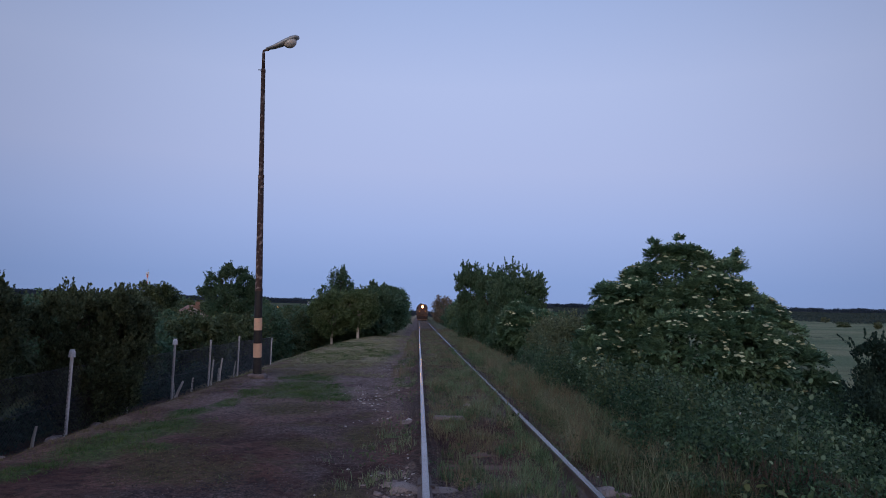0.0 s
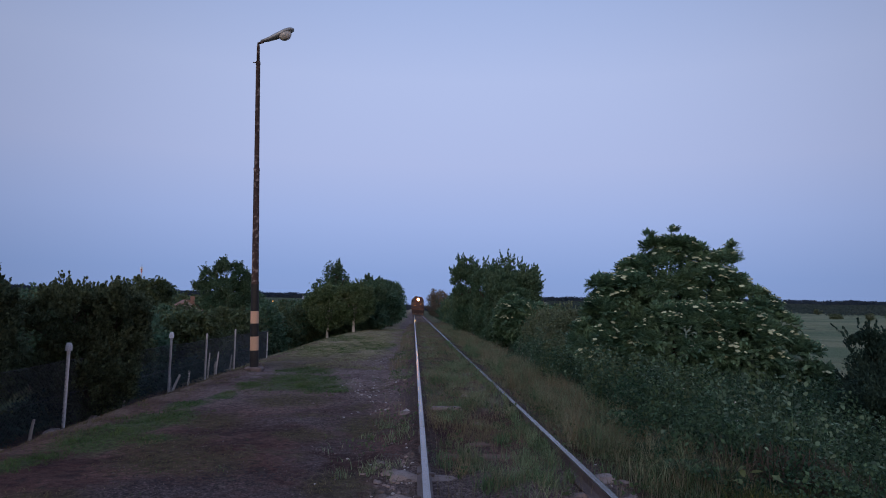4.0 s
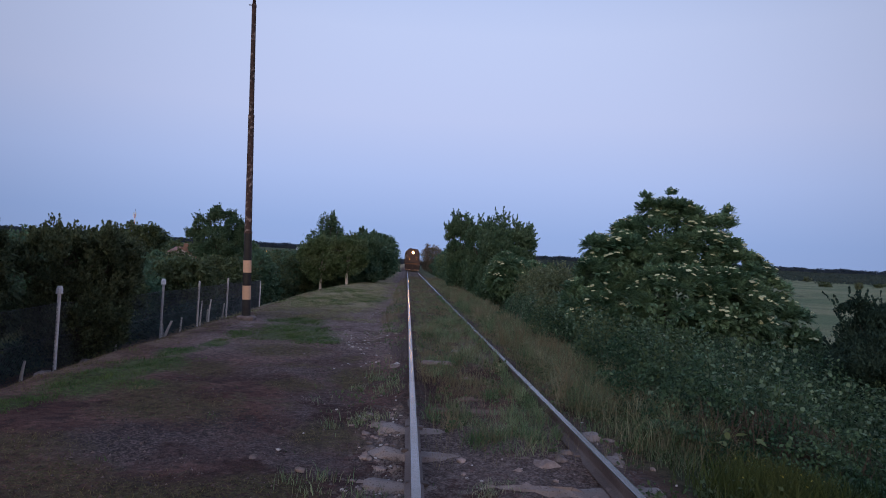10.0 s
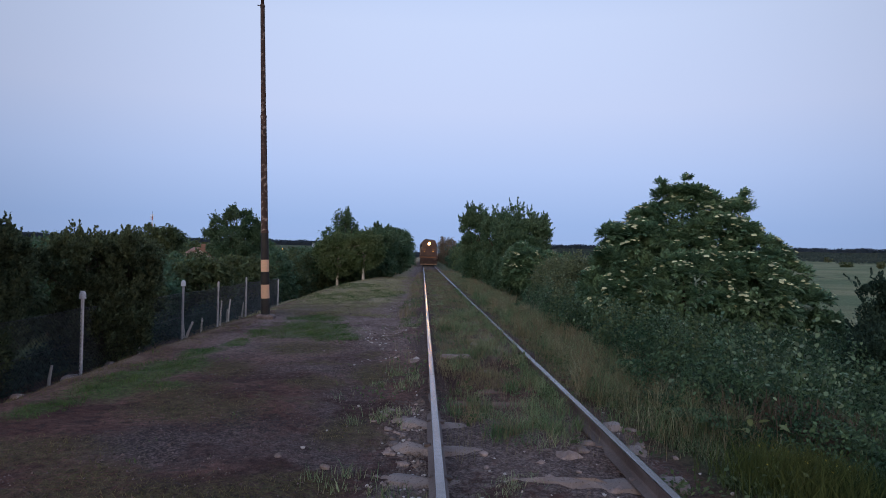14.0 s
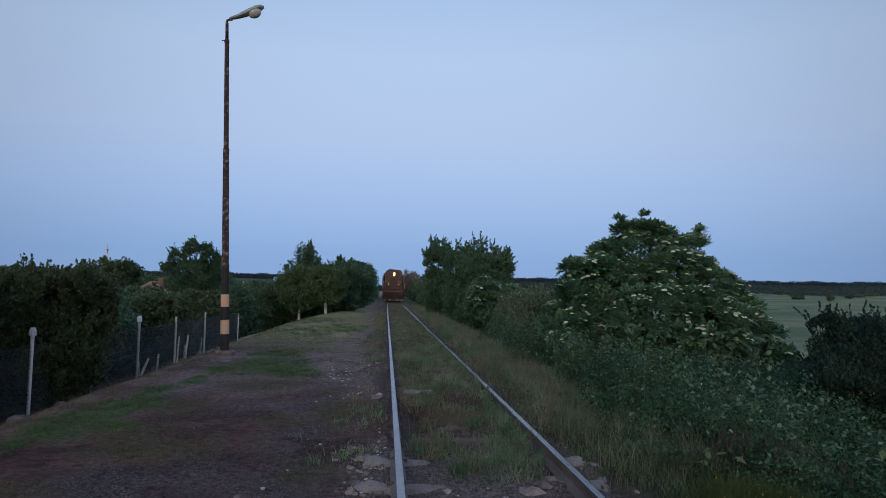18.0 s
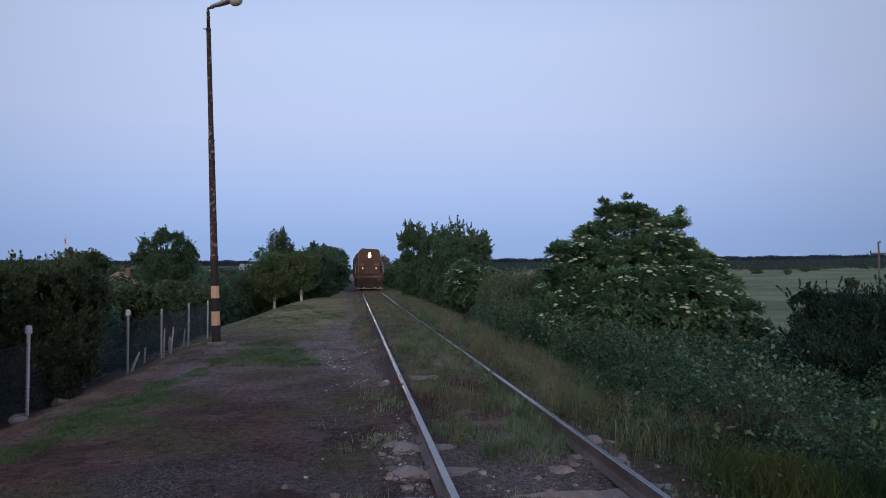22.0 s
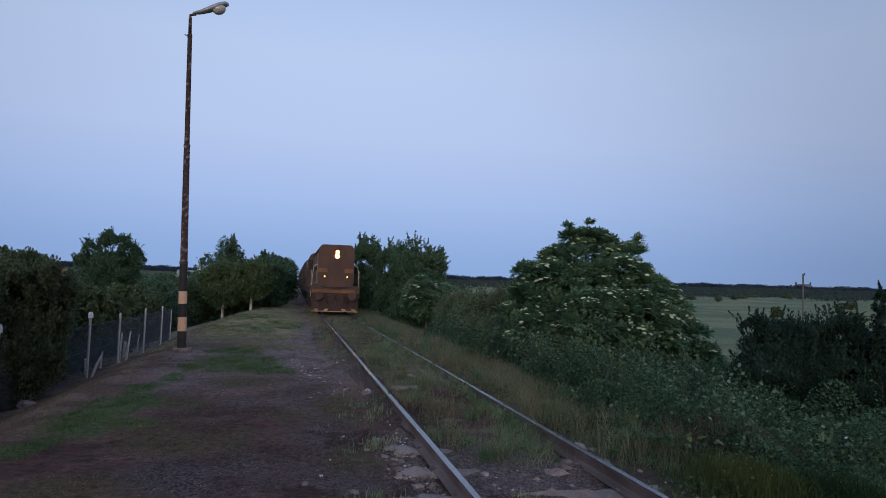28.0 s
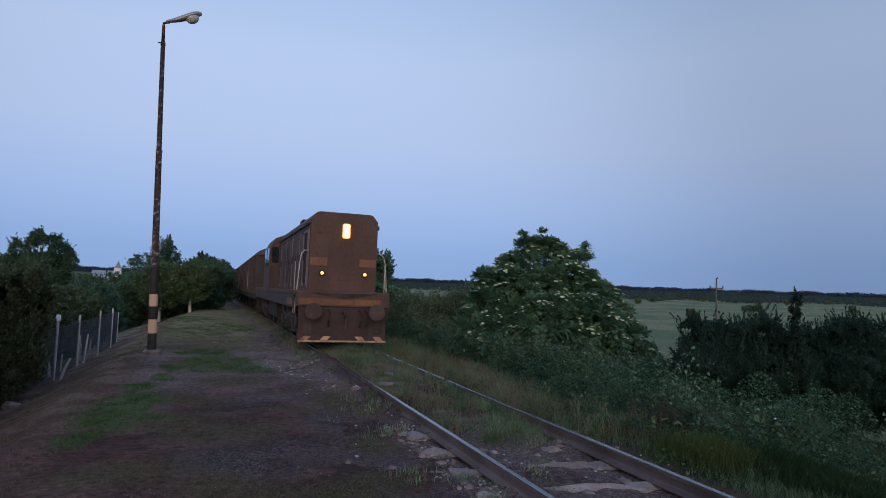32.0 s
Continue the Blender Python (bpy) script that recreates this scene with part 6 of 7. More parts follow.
# ---- lamp post ----
def build_lamp_post():
    x, y, zb = -4.78, 16.2, float(height(-4.78, 16.2))
    ob = thing("lamp_post", "tall rusty street lamp post with peach and black bands, unlit", "street lamp", (x, y, zb))
    lean = lambda z: (-0.22 * z / 8.2, -0.25 * z / 8.2, z)
    part("base_slab", Shape().box(-0.20, 0.22, -0.20, 0.20, -0.25, 0.10, 0.04), M_STONE, ob, "rough concrete footing")
    bands = ((0.05, 0.50, M_BLACK, "black painted band"), (0.50, 0.84, M_PEACH, "peach painted band"), (0.84, 1.16, M_BLACK, "black painted band"),
             (1.16, 1.46, M_PEACH, "peach painted band"), (1.46, 2.15, M_BLACK, "black painted band"))
    wide = lambda z: 0.108 - 0.0075 * z
    for z0, z1, m, label in bands:
        part("painted_band", Shape().tube([lean(z0), lean(z1)], [wide(z0), wide(z1)], 28), m, ob, label)
    for z0, z1, r0, r1 in ((2.15, 5.0, 0.086, 0.070), (5.0, 7.75, 0.062, 0.052)):
        part("shaft", Shape().tube([lean(z0), lean((z0 + z1) / 2), lean(z1)], [r0, (r0 + r1) / 2, r1], 28), M_POLE, ob)
    for z in (2.15, 5.0, 7.7):
        part("collar", Shape().tube([lean(z - 0.03), lean(z + 0.03)], wide(z) + 0.008 if z < 4 else 0.078 if z < 6 else 0.060, 14), M_POLE, ob)
    part("bracket_arm", Shape().tube([lean(7.7), lean(8.16), (-0.215, -0.26, 8.22), (-0.17, -0.245, 8.245), (-0.09, -0.235, 8.27)], [0.042, 0.038, 0.032, 0.030, 0.030], 10), M_POLE, ob, smooth=True)
    part("stub", Shape().tube([(-0.33, -0.24, 7.72), (-0.20, -0.24, 7.72)], 0.012, 6), M_POLE, ob)
    head = Shape()
    rings = ((0.02, 0.045, 8.30, 8.37), (0.20, 0.085, 8.33, 8.45), (0.42, 0.125, 8.40, 8.58), (0.62, 0.140, 8.50, 8.69), (0.76, 0.125, 8.58, 8.73), (0.84, 0.06, 8.64, 8.71))
    n = 12
    for i, (px, w, z0, z1) in enumerate(rings):
        for k in range(n):
            a = 2 * math.pi * k / n
            zz = (z0 + z1) / 2 + math.sin(a) * (z1 - z0) / 2 * (1.0 if math.sin(a) > 0 else 0.75)
            head.v.append((px - 0.19, -0.22 + math.cos(a) * w, zz - 0.05))
    for i in range(len(rings) - 1):
        head.f += [(i * n + k, i * n + (k + 1) % n, (i + 1) * n + (k + 1) % n, (i + 1) * n + k) for k in range(n)]
    head.f += [tuple(range(n)), tuple(range((len(rings) - 1) * n, len(rings) * n))]
    lamp = part("lamp_head", head, M_LAMP, ob, "grey tapered lamp housing", True)
    bm = bmesh.new()
    bmesh.ops.create_uvsphere(bm, u_segments=16, v_segments=10, radius=1, matrix=Matrix.Translation((0.43, -0.22, 8.48)) @ Euler((0, -0.42, 0)).to_matrix().to_4x4() @ Matrix.Diagonal((0.17, 0.13, 0.14, 1)))
    s = Shape()
    bm.verts.index_update()
    s.add([v.co for v in bm.verts], [[v.index for v in f.verts] for f in bm.faces])
    bm.free()
    part("lamp_bowl", s, M_BOWL, lamp, "cloudy glass lamp bowl", True)


build_lamp_post()


# ---- fence ----
FENCE = ((-7.3, 5.0), (-7.2, 8.5), (-7.10, 12.03), (-6.88, 16.37), (-6.93, 19.3), (-6.79, 21.8), (-6.84, 24.8), (-7.0, 27.5))


def build_fence():
    ob = thing("wire_fence", "dark chain-link fence on pale concrete posts", "fence")
    tops = []
    for i, (x, y) in enumerate(FENCE):
        zb = float(height(x, y))
        h = 1.42 if i != 7 else 1.2
        post = part("post", Shape().box(x - 0.026, x + 0.026, y - 0.026, y + 0.026, zb - 0.3, zb + h, 0.012), M_POST, ob)
        if i in (2, 3):
            part("cap", Shape().tube([(x, y, zb + h), (x, y, zb + h + 0.09), (x, y, zb + h + 0.14)], [0.060, 0.056, 0.038], 10), M_WHITE, post, "white pot upturned on the post")
        tops.append((x, y, zb))
    step, tall = 0.075, 1.2
    for (x0, y0, a0), (x1, y1, a1) in zip(tops, tops[1:]):
        if y1 < 9:
            continue
        wires, frame_wires = Shape(), Shape()
        length = math.hypot(x1 - x0, y1 - y0)

        def at(u, v):
            f = u / length
            sag = 0.03 * math.sin(f * math.pi)
            return (x0 + (x1 - x0) * f, y0 + (y1 - y0) * f, a0 + (a1 - a0) * f + 0.05 + v - sag)
        u = -tall
        while u < length:
            for rise in (1, -1):
                pts = [(max(u, 0), max(-u, 0)), (min(u + tall, length), min(tall, length - u))]
                if rise < 0:
                    pts = [(p, tall - q) for p, q in pts]
                if pts[1][0] - pts[0][0] > 0.02:
                    wires.tube([at(*pts[0]), at(*pts[1])], 0.0032, 3, False)
            u += step
        for v in (0.0, tall / 2, tall):
            frame_wires.tube([at(k * length / 6, v) for k in range(7)], 0.004, 4, False)
        part("wire_mesh", wires, M_WIRE, ob)
        part("straining_wire", frame_wires, M_WIRE, ob)
    # sticks and stakes stand or lean by it
    for x, y, lx, h, r in ((-6.72, 16.0, 0.22, 0.52, 0.035), (-7.35, 15.0, 0.03, 0.45, 0.03), (-7.15, 17.3, -0.05, 0.4, 0.03), (-7.2, 18.7, 0.02, 0.45, 0.03),
                           (-6.98, 19.7, 0.03, 0.85, 0.028), (-6.92, 20.2, 0.08, 0.85, 0.03), (-7.2, 21.2, 0.0, 0.5, 0.06), (-7.2, 22.8, 0.05, 0.6, 0.03), (-7.1, 11.0, 0.05, 0.4, 0.03), (-7.2, 9.6, -0.04, 0.5, 0.035)):
        zb = float(height(x, y))
        st = new("stake", Shape().tube([(0, 0, -0.15), (lx * 0.55, 0, h * 0.5), (lx, 0.02, h)], [r, r * 0.9, r * 0.7], 7).mesh("stake", M_STICK))
        st.location = (x, y, zb)
        tagged(st, "bleached wooden stake by the wire fence", "stake", "stakes by the fence")


build_fence()


# ---- far houses and masts ----
def house(x, y, w, d, wall_h, roof_h, turn, label):
    zb = float(height(x, y))
    ob = thing("house", label, "house", (x, y, zb), "houses of the village")
    ob.rotation_euler = (0, 0, radians(turn))
    part("wall", Shape().box(-w / 2, w / 2, -d / 2, d / 2, -1.5, wall_h), M_WALL, ob)
    part("roof", Shape().extrude_y([(-w / 2 - 0.4, wall_h - 0.15), (w / 2 + 0.4, wall_h - 0.15), (0, wall_h + roof_h)], -d / 2 - 0.4, d / 2 + 0.4), M_TILE, ob)
    part("gable", Shape().extrude_y([(-w / 2, wall_h), (w / 2, wall_h), (0, wall_h + roof_h - 0.25)], -d / 2 - 0.42, -d / 2 - 0.405), M_WALL, ob)
    roof = [c for c in ob.children if c.name.startswith("roof")][0]
    part("chimney", Shape().box(w * 0.15, w * 0.15 + 0.4, 0.2, 0.6, wall_h + 0.3, wall_h + roof_h + 0.35, 0.03), M_TILE, roof)
    for k in (-0.25, 0.25):
        win = part("window", Shape().box(k * w - 0.55, k * w + 0.55, -d / 2 - 0.03, -d / 2 + 0.05, wall_h - 1.9, wall_h - 0.6), M_WHITE, ob)
        part("pane", Shape().box(k * w - 0.46, k * w + 0.46, -d / 2 - 0.045, -d / 2 - 0.034, wall_h - 1.8, wall_h - 0.7), M_GLASS, win)


house(-23.2, 64, 3.2, 5.0, 2.75, 1.2, 25, "small house with pale walls and a red tiled roof among trees")
house(-78, 150, 9, 8, 3.4, 2.4, 30, "far village house with pale walls and a red roof")
house(-48, 165, 8, 8, 3.2, 2.2, -10, "far village house with pale walls and a red roof")
house(-36, 172, 8, 7, 3.0, 2.2, 15, "far village house with pale walls and a red roof")
house(-60, 78, 8, 7, 2.6, 1.4, 40, "low pale house half hidden by dark bushes")


def build_church():
    """A far pale church on the edge of the village."""
    x, y = -46.5, 300.0
    ob = thing("church", "far pale church with a slim tower above the village trees", "church", (x, y, -3.0))
    part("nave", Shape().box(-5.5, 2.5, -3, 3, -1, 6.6), M_WHITE, ob)
    part("roof", Shape().extrude_x([(-3.3, 6.5), (3.3, 6.5), (0, 8.8)], -5.7, 2.6), M_LAMP, ob)
    tower = part("tower", Shape().box(2.6, 5.2, -1.4, 1.4, -1, 10.0), M_WHITE, ob, "white tower")
    part("spire", Shape().tube([(3.9, 0, 10.0), (3.9, 0, 11.4), (3.9, 0, 13.2)], [1.5, 0.7, 0.05], 8), M_LAMP, tower)


build_church()


def build_masts():
    x, y = -105.2, 250.0
    zb = float(height(x, y))
    ob = thing("radio_mast", "slim red and white radio mast on the skyline", "mast", (x, y, zb))
    z = -1.0
    top = 15.1 - zb
    for i, tall in enumerate((top - 8.5, 1.9, 1.6, 1.9, 1.6, 1.5, 1.0)):
        part("mast_section", Shape().tube([(0, 0, z), (0, 0, z + tall)], 0.26 - 0.02 * i, 8), M_WHITE if i % 2 == 0 else M_SIGNRED, ob, "white section" if i % 2 == 0 else "red section")
        z += tall
    part("antenna", Shape().tube([(0, 0, z), (0, 0, z + 1.0)], 0.05, 6), M_IRON, ob)
    for k in (-0.4, 0.4):
        part("antenna_panel", Shape().box(k - 0.12, k + 0.12, -0.3, -0.18, z - 2.2, z - 0.4), M_WHITE, ob, "white antenna panel")
        part("panel_bracket", Shape().box(min(k, 0), max(k, 0), -0.2, 0.02, z - 1.4, z - 1.25), M_IRON, ob)
    x, y = 73.0, 82.0
    zb = float(height(x, y))
    ob = thing("utility_pole", "weathered power pole with one crossarm out in the field", "utility pole", (x, y, zb))
    ob.rotation_euler = (0, 0, radians(-42))
    part("pole", Shape().tube([(0, 0, -0.5), (0, 0, 8.8)], [0.16, 0.11], 10), M_GREYWOOD, ob)
    arm = part("crossarm", Shape().box(-1.05, 1.05, -0.07, 0.07, 7.02, 7.22, 0.015), M_GREYWOOD, ob)
    for k in (-0.95, 0.95):
        part("insulator", Shape().tube([(k, 0, 7.205), (k, 0, 7.30), (k, 0, 7.52)], [0.05, 0.11, 0.08], 8), M_IRON, arm)
    bracket = part("top_bracket", Shape().box(0.0, 0.26, -0.04, 0.04, 8.62, 8.70), M_IRON, ob)
    part("insulator", Shape().tube([(0.2, 0, 8.70), (0.2, 0, 8.80), (0.2, 0, 8.95)], [0.04, 0.08, 0.05], 8), M_IRON, bracket)
    x, y = -33.3, 150.0
    zb = float(height(x, y))
    ob = thing("village_street_light", "distant lit orange street light over the village", "street lamp", (x, y, zb))
    part("pole", Shape().tube([(0, 0, -0.5), (0, 0, 2.2 - zb)], [0.08, 0.05], 8), M_IRON, ob)
    part("bulb", Shape().tube([(0, -0.1, 2.2 - zb), (0, -0.1, 2.4 - zb)], 0.13, 8), M_STREET, ob, "glowing orange bulb")


build_masts()


# ---- the train ----
def build_locomotive():
    """Built with its front plate at y = 0 and its rear towards +y; z = 0 on the rail heads."""
    ob = thing("locomotive", "grimy brown diesel locomotive with orange stripes and lit headlight", "locomotive")
    L = 17.5
    plate = part("pilot_plate", Shape().extrude_y([(-1.22, 0.16), (1.22, 0.16), (1.22, 0.72), (1.25, 1.10), (-1.25, 1.10), (-1.22, 0.72)], 0.10, 0.16), M_PILOT, ob)
    part("plough_edge", Shape().extrude_y([(-1.22, 0.145), (1.22, 0.145), (1.22, 0.185), (-1.22, 0.185)], 0.02, 0.16), M_CHEV, plate, "worn white lower edge")
    for x0, k in ((-1.16, 1), (-0.62, 1), (0.44, -1), (0.96, -1)):
        w = 0.20
        part("chevron", Shape().extrude_y([(x0, 0.19), (x0 + w, 0.19), (x0 + w + 0.10 * k, 0.30), (x0 + 0.10 * k, 0.30)], 0.088, 0.098), M_CHEV, plate, "worn pale chevron stripe")
    # flat panels on the plate; the recess's shade is only their darker colour
    for x in (-0.55, 0.55):
        part("step_recess", Shape().box(x - 0.12 + 0.43 * (1 if x > 0 else -1), x + 0.12 + 0.43 * (1 if x > 0 else -1), 0.07, 0.098, 0.38, 0.66, 0.01), M_SILL, plate)
    # buffer beam with stripe
    part("buffer_beam", Shape().box(-1.30, 1.30, 0.05, 0.55, 1.10, 1.52, 0.03), M_HULL, ob)
    for x0, x1, z0, z1 in ((-1.24, -0.42, 1.16, 1.33), (-0.42, 0.30, 1.17, 1.31), (0.30, 1.05, 1.16, 1.33)):
        part("front_stripe", Shape().box(x0, x1, 0.040, 0.049, z0, z1), M_STRIPE, ob, "faded orange stripe")
    # a dark crescent laid on the beam, for the shade of the recess under the nose
    arc = [(0.98 * q, 1.512 - 0.03 * (1 - q * q)) for q in np.linspace(-1, 1, 15)] + [(0.95 * q, 1.505 - 0.155 * (1 - abs(q) ** 1.6)) for q in np.linspace(0.97, -0.97, 17)]
    part("beam_crescent", Shape().extrude_y(arc, 0.030, 0.039), M_IRON, ob, "dark crescent under the nose")
    for x in (-0.875, 0.875):
        b = part("buffer", Shape().tube([(x, 0.14, 0.98), (x, -0.22, 0.98)], [0.12, 0.10], 14), M_IRON, ob)
        part("buffer_disc", Shape().tube([(x, -0.20, 0.98), (x, -0.26, 0.98), (x, -0.275, 0.98)], [0.23, 0.23, 0.19], 24), M_DUST, b, "dusty round buffer head")
    part("coupling_hook", Shape().tube([(0, 0.1, 0.96), (0, -0.12, 0.96), (0, -0.20, 0.90), (0, -0.16, 0.80)], [0.05, 0.045, 0.04, 0.025], 8), M_IRON, ob)
    part("coupling_chain", Shape().tube([(0.03, -0.1, 0.93), (0.04, -0.14, 0.70), (0.03, -0.10, 0.52)], 0.025, 6), M_DUST, ob, "dusty coupling link")
    for x in (-0.42, 0.45, 0.62):
        part("brake_hose", Shape().tube([(x, 0.1, 1.02), (x, -0.08, 0.98), (x * 1.03, -0.10, 0.74), (x * 0.98, 0.0, 0.58)], 0.028, 8), M_IRON, ob)
    # frame and sills
    part("deck", Shape().box(-1.36, 1.36, 0.3, L, 1.42, 1.54, 0.01), M_HULL, ob)
    for k in (-1, 1):
        part("side_sill", Shape().box(min(k * 1.30, k * 1.355), max(k * 1.30, k * 1.355), 0.56, L, 1.05, 1.415, 0.01), M_SILL, ob, "grey side sill")
        part("side_stripe", Shape().box(min(k * 1.356, k * 1.362), max(k * 1.356, k * 1.362), 0.6, 2.0, 1.12, 1.30), M_STRIPE, ob, "faded orange stripe")
        for y in (0.75, L - 0.9):
            part("steps", Shape().box(min(k * 0.95, k * 1.30), max(k * 0.95, k * 1.30), y - 0.3, y + 0.3, 0.40, 0.44).box(min(k * 0.95, k * 1.30), max(k * 0.95, k * 1.30), y - 0.3, y + 0.3, 0.75, 0.79).box(k * 1.27 - 0.02, k * 1.27 + 0.02, y - 0.32, y - 0.29, 0.38, 1.1).box(k * 1.27 - 0.02, k * 1.27 + 0.02, y + 0.29, y + 0.32, 0.38, 1.1), M_IRON, ob)
    # hoods with chamfered shoulders
    def nose_outline(half, z0, z1, ch):
        return [(-half, z0), (half, z0), (half, z1 - ch * 1.3), (half - ch, z1 - ch * 0.15), (half - ch * 1.6, z1), (-half + ch * 1.6, z1), (-half + ch, z1 - ch * 0.15), (-half, z1 - ch * 1.3)]

    def hood(name, y0, y1, half, z0, z1, ch):
        return part(name, Shape().extrude_y(nose_outline(half, z0, z1, ch), y0, y1), M_HULL, ob)
    long_hood = hood("long_hood", 1.5, 9.6, 0.96, 1.545, 3.78, 0.16)
    short_hood = hood("short_hood", 12.6, L - 0.5, 0.96, 1.545, 3.70, 0.16)
    # nose: faded stripes, boxes
    for k in (-1, 1):
        part("nose_stripe", Shape().box(min(k * 0.46, k * 0.945), max(k * 0.46, k * 0.945), 0.440, 0.449, 2.26, 2.48), M_STRIPE, long_hood, "faded orange stripe")
    part("nose_door", Shape().box(-0.44, 0.44, 0.440, 0.449, 1.85, 2.95, 0.003), M_HULL, long_hood)
    for x, z in ((-0.58, 3.30), (0.55, 3.28)):
        part("number_box", Shape().box(x - 0.22, x + 0.22, 0.436, 0.449, z - 0.13, z + 0.13, 0.004), M_HULL, long_hood)
    # an upright opening for the headlight
    hole = [(-0.020, 3.075), (0.100, 3.075), (0.125, 3.10), (0.125, 3.42), (0.100, 3.445), (-0.020, 3.445), (-0.045, 3.42), (-0.045, 3.10)]
    s = Shape()
    outer = nose_outline(0.96, 1.545, 3.78, 0.16)
    s.v += [(x, 0.45, z) for x, z in outer] + [(x, 0.45, z) for x, z in hole] + [(x, 1.5, z) for x, z in outer]
    # the outline starts at its lower corners, as the hole does
    for k in range(8):
        n = (k + 1) % 8
        s.f += [(k, n, 8 + n, 8 + k), (k, n, 16 + n, 16 + k)]
    part("nose_plate", s, M_HULL, long_hood)
    # surround that glows by itself, for the glare round the opening
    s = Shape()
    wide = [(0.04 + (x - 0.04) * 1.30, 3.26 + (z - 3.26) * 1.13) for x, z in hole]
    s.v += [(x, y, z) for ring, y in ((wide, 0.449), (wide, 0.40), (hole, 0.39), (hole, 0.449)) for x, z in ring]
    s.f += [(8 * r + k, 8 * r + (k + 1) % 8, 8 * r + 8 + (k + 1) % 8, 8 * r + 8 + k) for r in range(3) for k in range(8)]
    lamp_box = part("headlight_box", s, M_RIM, long_hood, "self-glowing orange headlight surround")
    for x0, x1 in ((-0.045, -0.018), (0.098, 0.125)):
        part("lamp_divider", Shape().extrude_y([(x0, 3.225), (x1, 3.24), (x1, 3.28), (x0, 3.295)] if x0 < 0 else [(x0, 3.24), (x1, 3.225), (x1, 3.295), (x0, 3.28)], 0.42, 0.448), M_RIM, lamp_box, "self-glowing orange divider between two lamps")
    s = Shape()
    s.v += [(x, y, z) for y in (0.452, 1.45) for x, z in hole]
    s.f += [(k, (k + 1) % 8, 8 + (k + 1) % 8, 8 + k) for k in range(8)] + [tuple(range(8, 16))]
    lens = part("headlight", s, M_BOUND, ob, "headlight reflector with self-glowing walls")
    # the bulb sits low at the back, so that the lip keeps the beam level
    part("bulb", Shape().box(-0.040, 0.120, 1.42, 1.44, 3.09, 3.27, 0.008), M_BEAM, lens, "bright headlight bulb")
    for x in (-0.60, 0.62):
        m = part("marker_lamp", Shape().tube([(x, 0.449, 2.04), (x, 0.38, 2.04)], [0.085, 0.08], 14), M_IRON, long_hood)
        part("marker_lens", Shape().tube([(x, 0.378, 2.04), (x, 0.370, 2.04)], [0.046, 0.042], 12), M_MARK, m, "lit amber marker light")
    # hood side doors, louvres and roof gear
    for k in (-1, 1):
        x0 = k * 0.962
        for i in range(9):
            y = 0.75 + i * 0.98
            # the first door is coloured near black, for the shade of an open doorway
            d = part("hood_door", Shape().box(min(x0, x0 + k * 0.02), max(x0, x0 + k * 0.02), y, y + 0.9, 1.75, 3.20, 0.006), M_IRON if i == 0 else M_DOOR, long_hood)
            if i in (5, 6):
                for q in range(7):
                    z = 2.30 + q * 0.11
                    part("louvre", Shape().box(min(x0 + k * 0.02, x0 + k * 0.04), max(x0 + k * 0.02, x0 + k * 0.04), y + 0.1, y + 0.8, z, z + 0.05), M_SILL, d)
            else:
                part("door_latch", Shape().box(min(x0 + k * 0.02, x0 + k * 0.05), max(x0 + k * 0.02, x0 + k * 0.05), y + 0.78, y + 0.83, 2.4, 2.62), M_IRON, d)
        for y in (0.62, 2.66, 4.62, 6.58, 8.54):
            part("door_strip", Shape().box(min(x0, x0 + k * 0.03), max(x0, x0 + k * 0.03), y, y + 0.05, 1.62, 3.30), M_STREAK, long_hood, "pale door edge")
        for y0, y1, z0, z1 in ((0.72, 0.77, 1.66, 3.24), (1.62, 1.67, 1.66, 3.24), (0.77, 1.62, 3.205, 3.25)):
            part("door_frame", Shape().box(min(x0, x0 + k * 0.045), max(x0, x0 + k * 0.045), y0, y1, z0, z1), M_STREAK, long_hood, "pale door frame")
        part("upper_panel", Shape().box(min(x0, x0 + k * 0.012), max(x0, x0 + k * 0.012), 0.6, 9.4, 3.27, 3.41), M_SILL, long_hood, "grey strip under the gutter")
        part("gutter", Shape().box(min(x0, x0 + k * 0.05), max(x0, x0 + k * 0.05), 0.5, 9.5, 3.42, 3.47), M_SILL, long_hood)
    for y, r in ((3.2, 0.30), (4.6, 0.30)):
        part("roof_fan", Shape().tube([(0, y, 3.78), (0, y, 3.90)], r * 1.5, 16), M_IRON, long_hood)
    part("exhaust_stack", Shape().box(-0.62, -0.22, 5.4, 6.0, 3.78, 4.04, 0.04), M_IRON, long_hood)
    part("roof_horn", Shape().tube([(-0.4, 8.6, 3.78), (-0.4, 8.6, 3.95), (-0.4, 8.2, 3.97)], [0.04, 0.04, 0.09], 8), M_IRON, long_hood)
    # cab
    cab = part("cab", Shape().extrude_y([(-1.34, 1.545), (1.34, 1.545), (1.34, 3.22), (1.16, 3.60), (0.75, 3.79), (-0.75, 3.79), (-1.16, 3.60), (-1.34, 3.22)], 9.62, 12.58), M_HULL, ob)
    for k in (-1, 1):
        for y in (9.95, 11.35):
            w = part("cab_window", Shape().box(min(k * 1.342, k * 1.352), max(k * 1.342, k * 1.352), y, y + 0.95, 2.55, 3.22, 0.004), M_GLASS, cab)
            part("window_frame", Shape().box(min(k * 1.342, k * 1.360), max(k * 1.342, k * 1.360), y - 0.05, y + 1.0, 2.49, 2.545), M_SILL, w)
        part("front_window", Shape().box(min(k * 1.0, k * 1.28), max(k * 1.0, k * 1.28), 9.600, 9.615, 2.6, 3.25, 0.004), M_GLASS, cab)
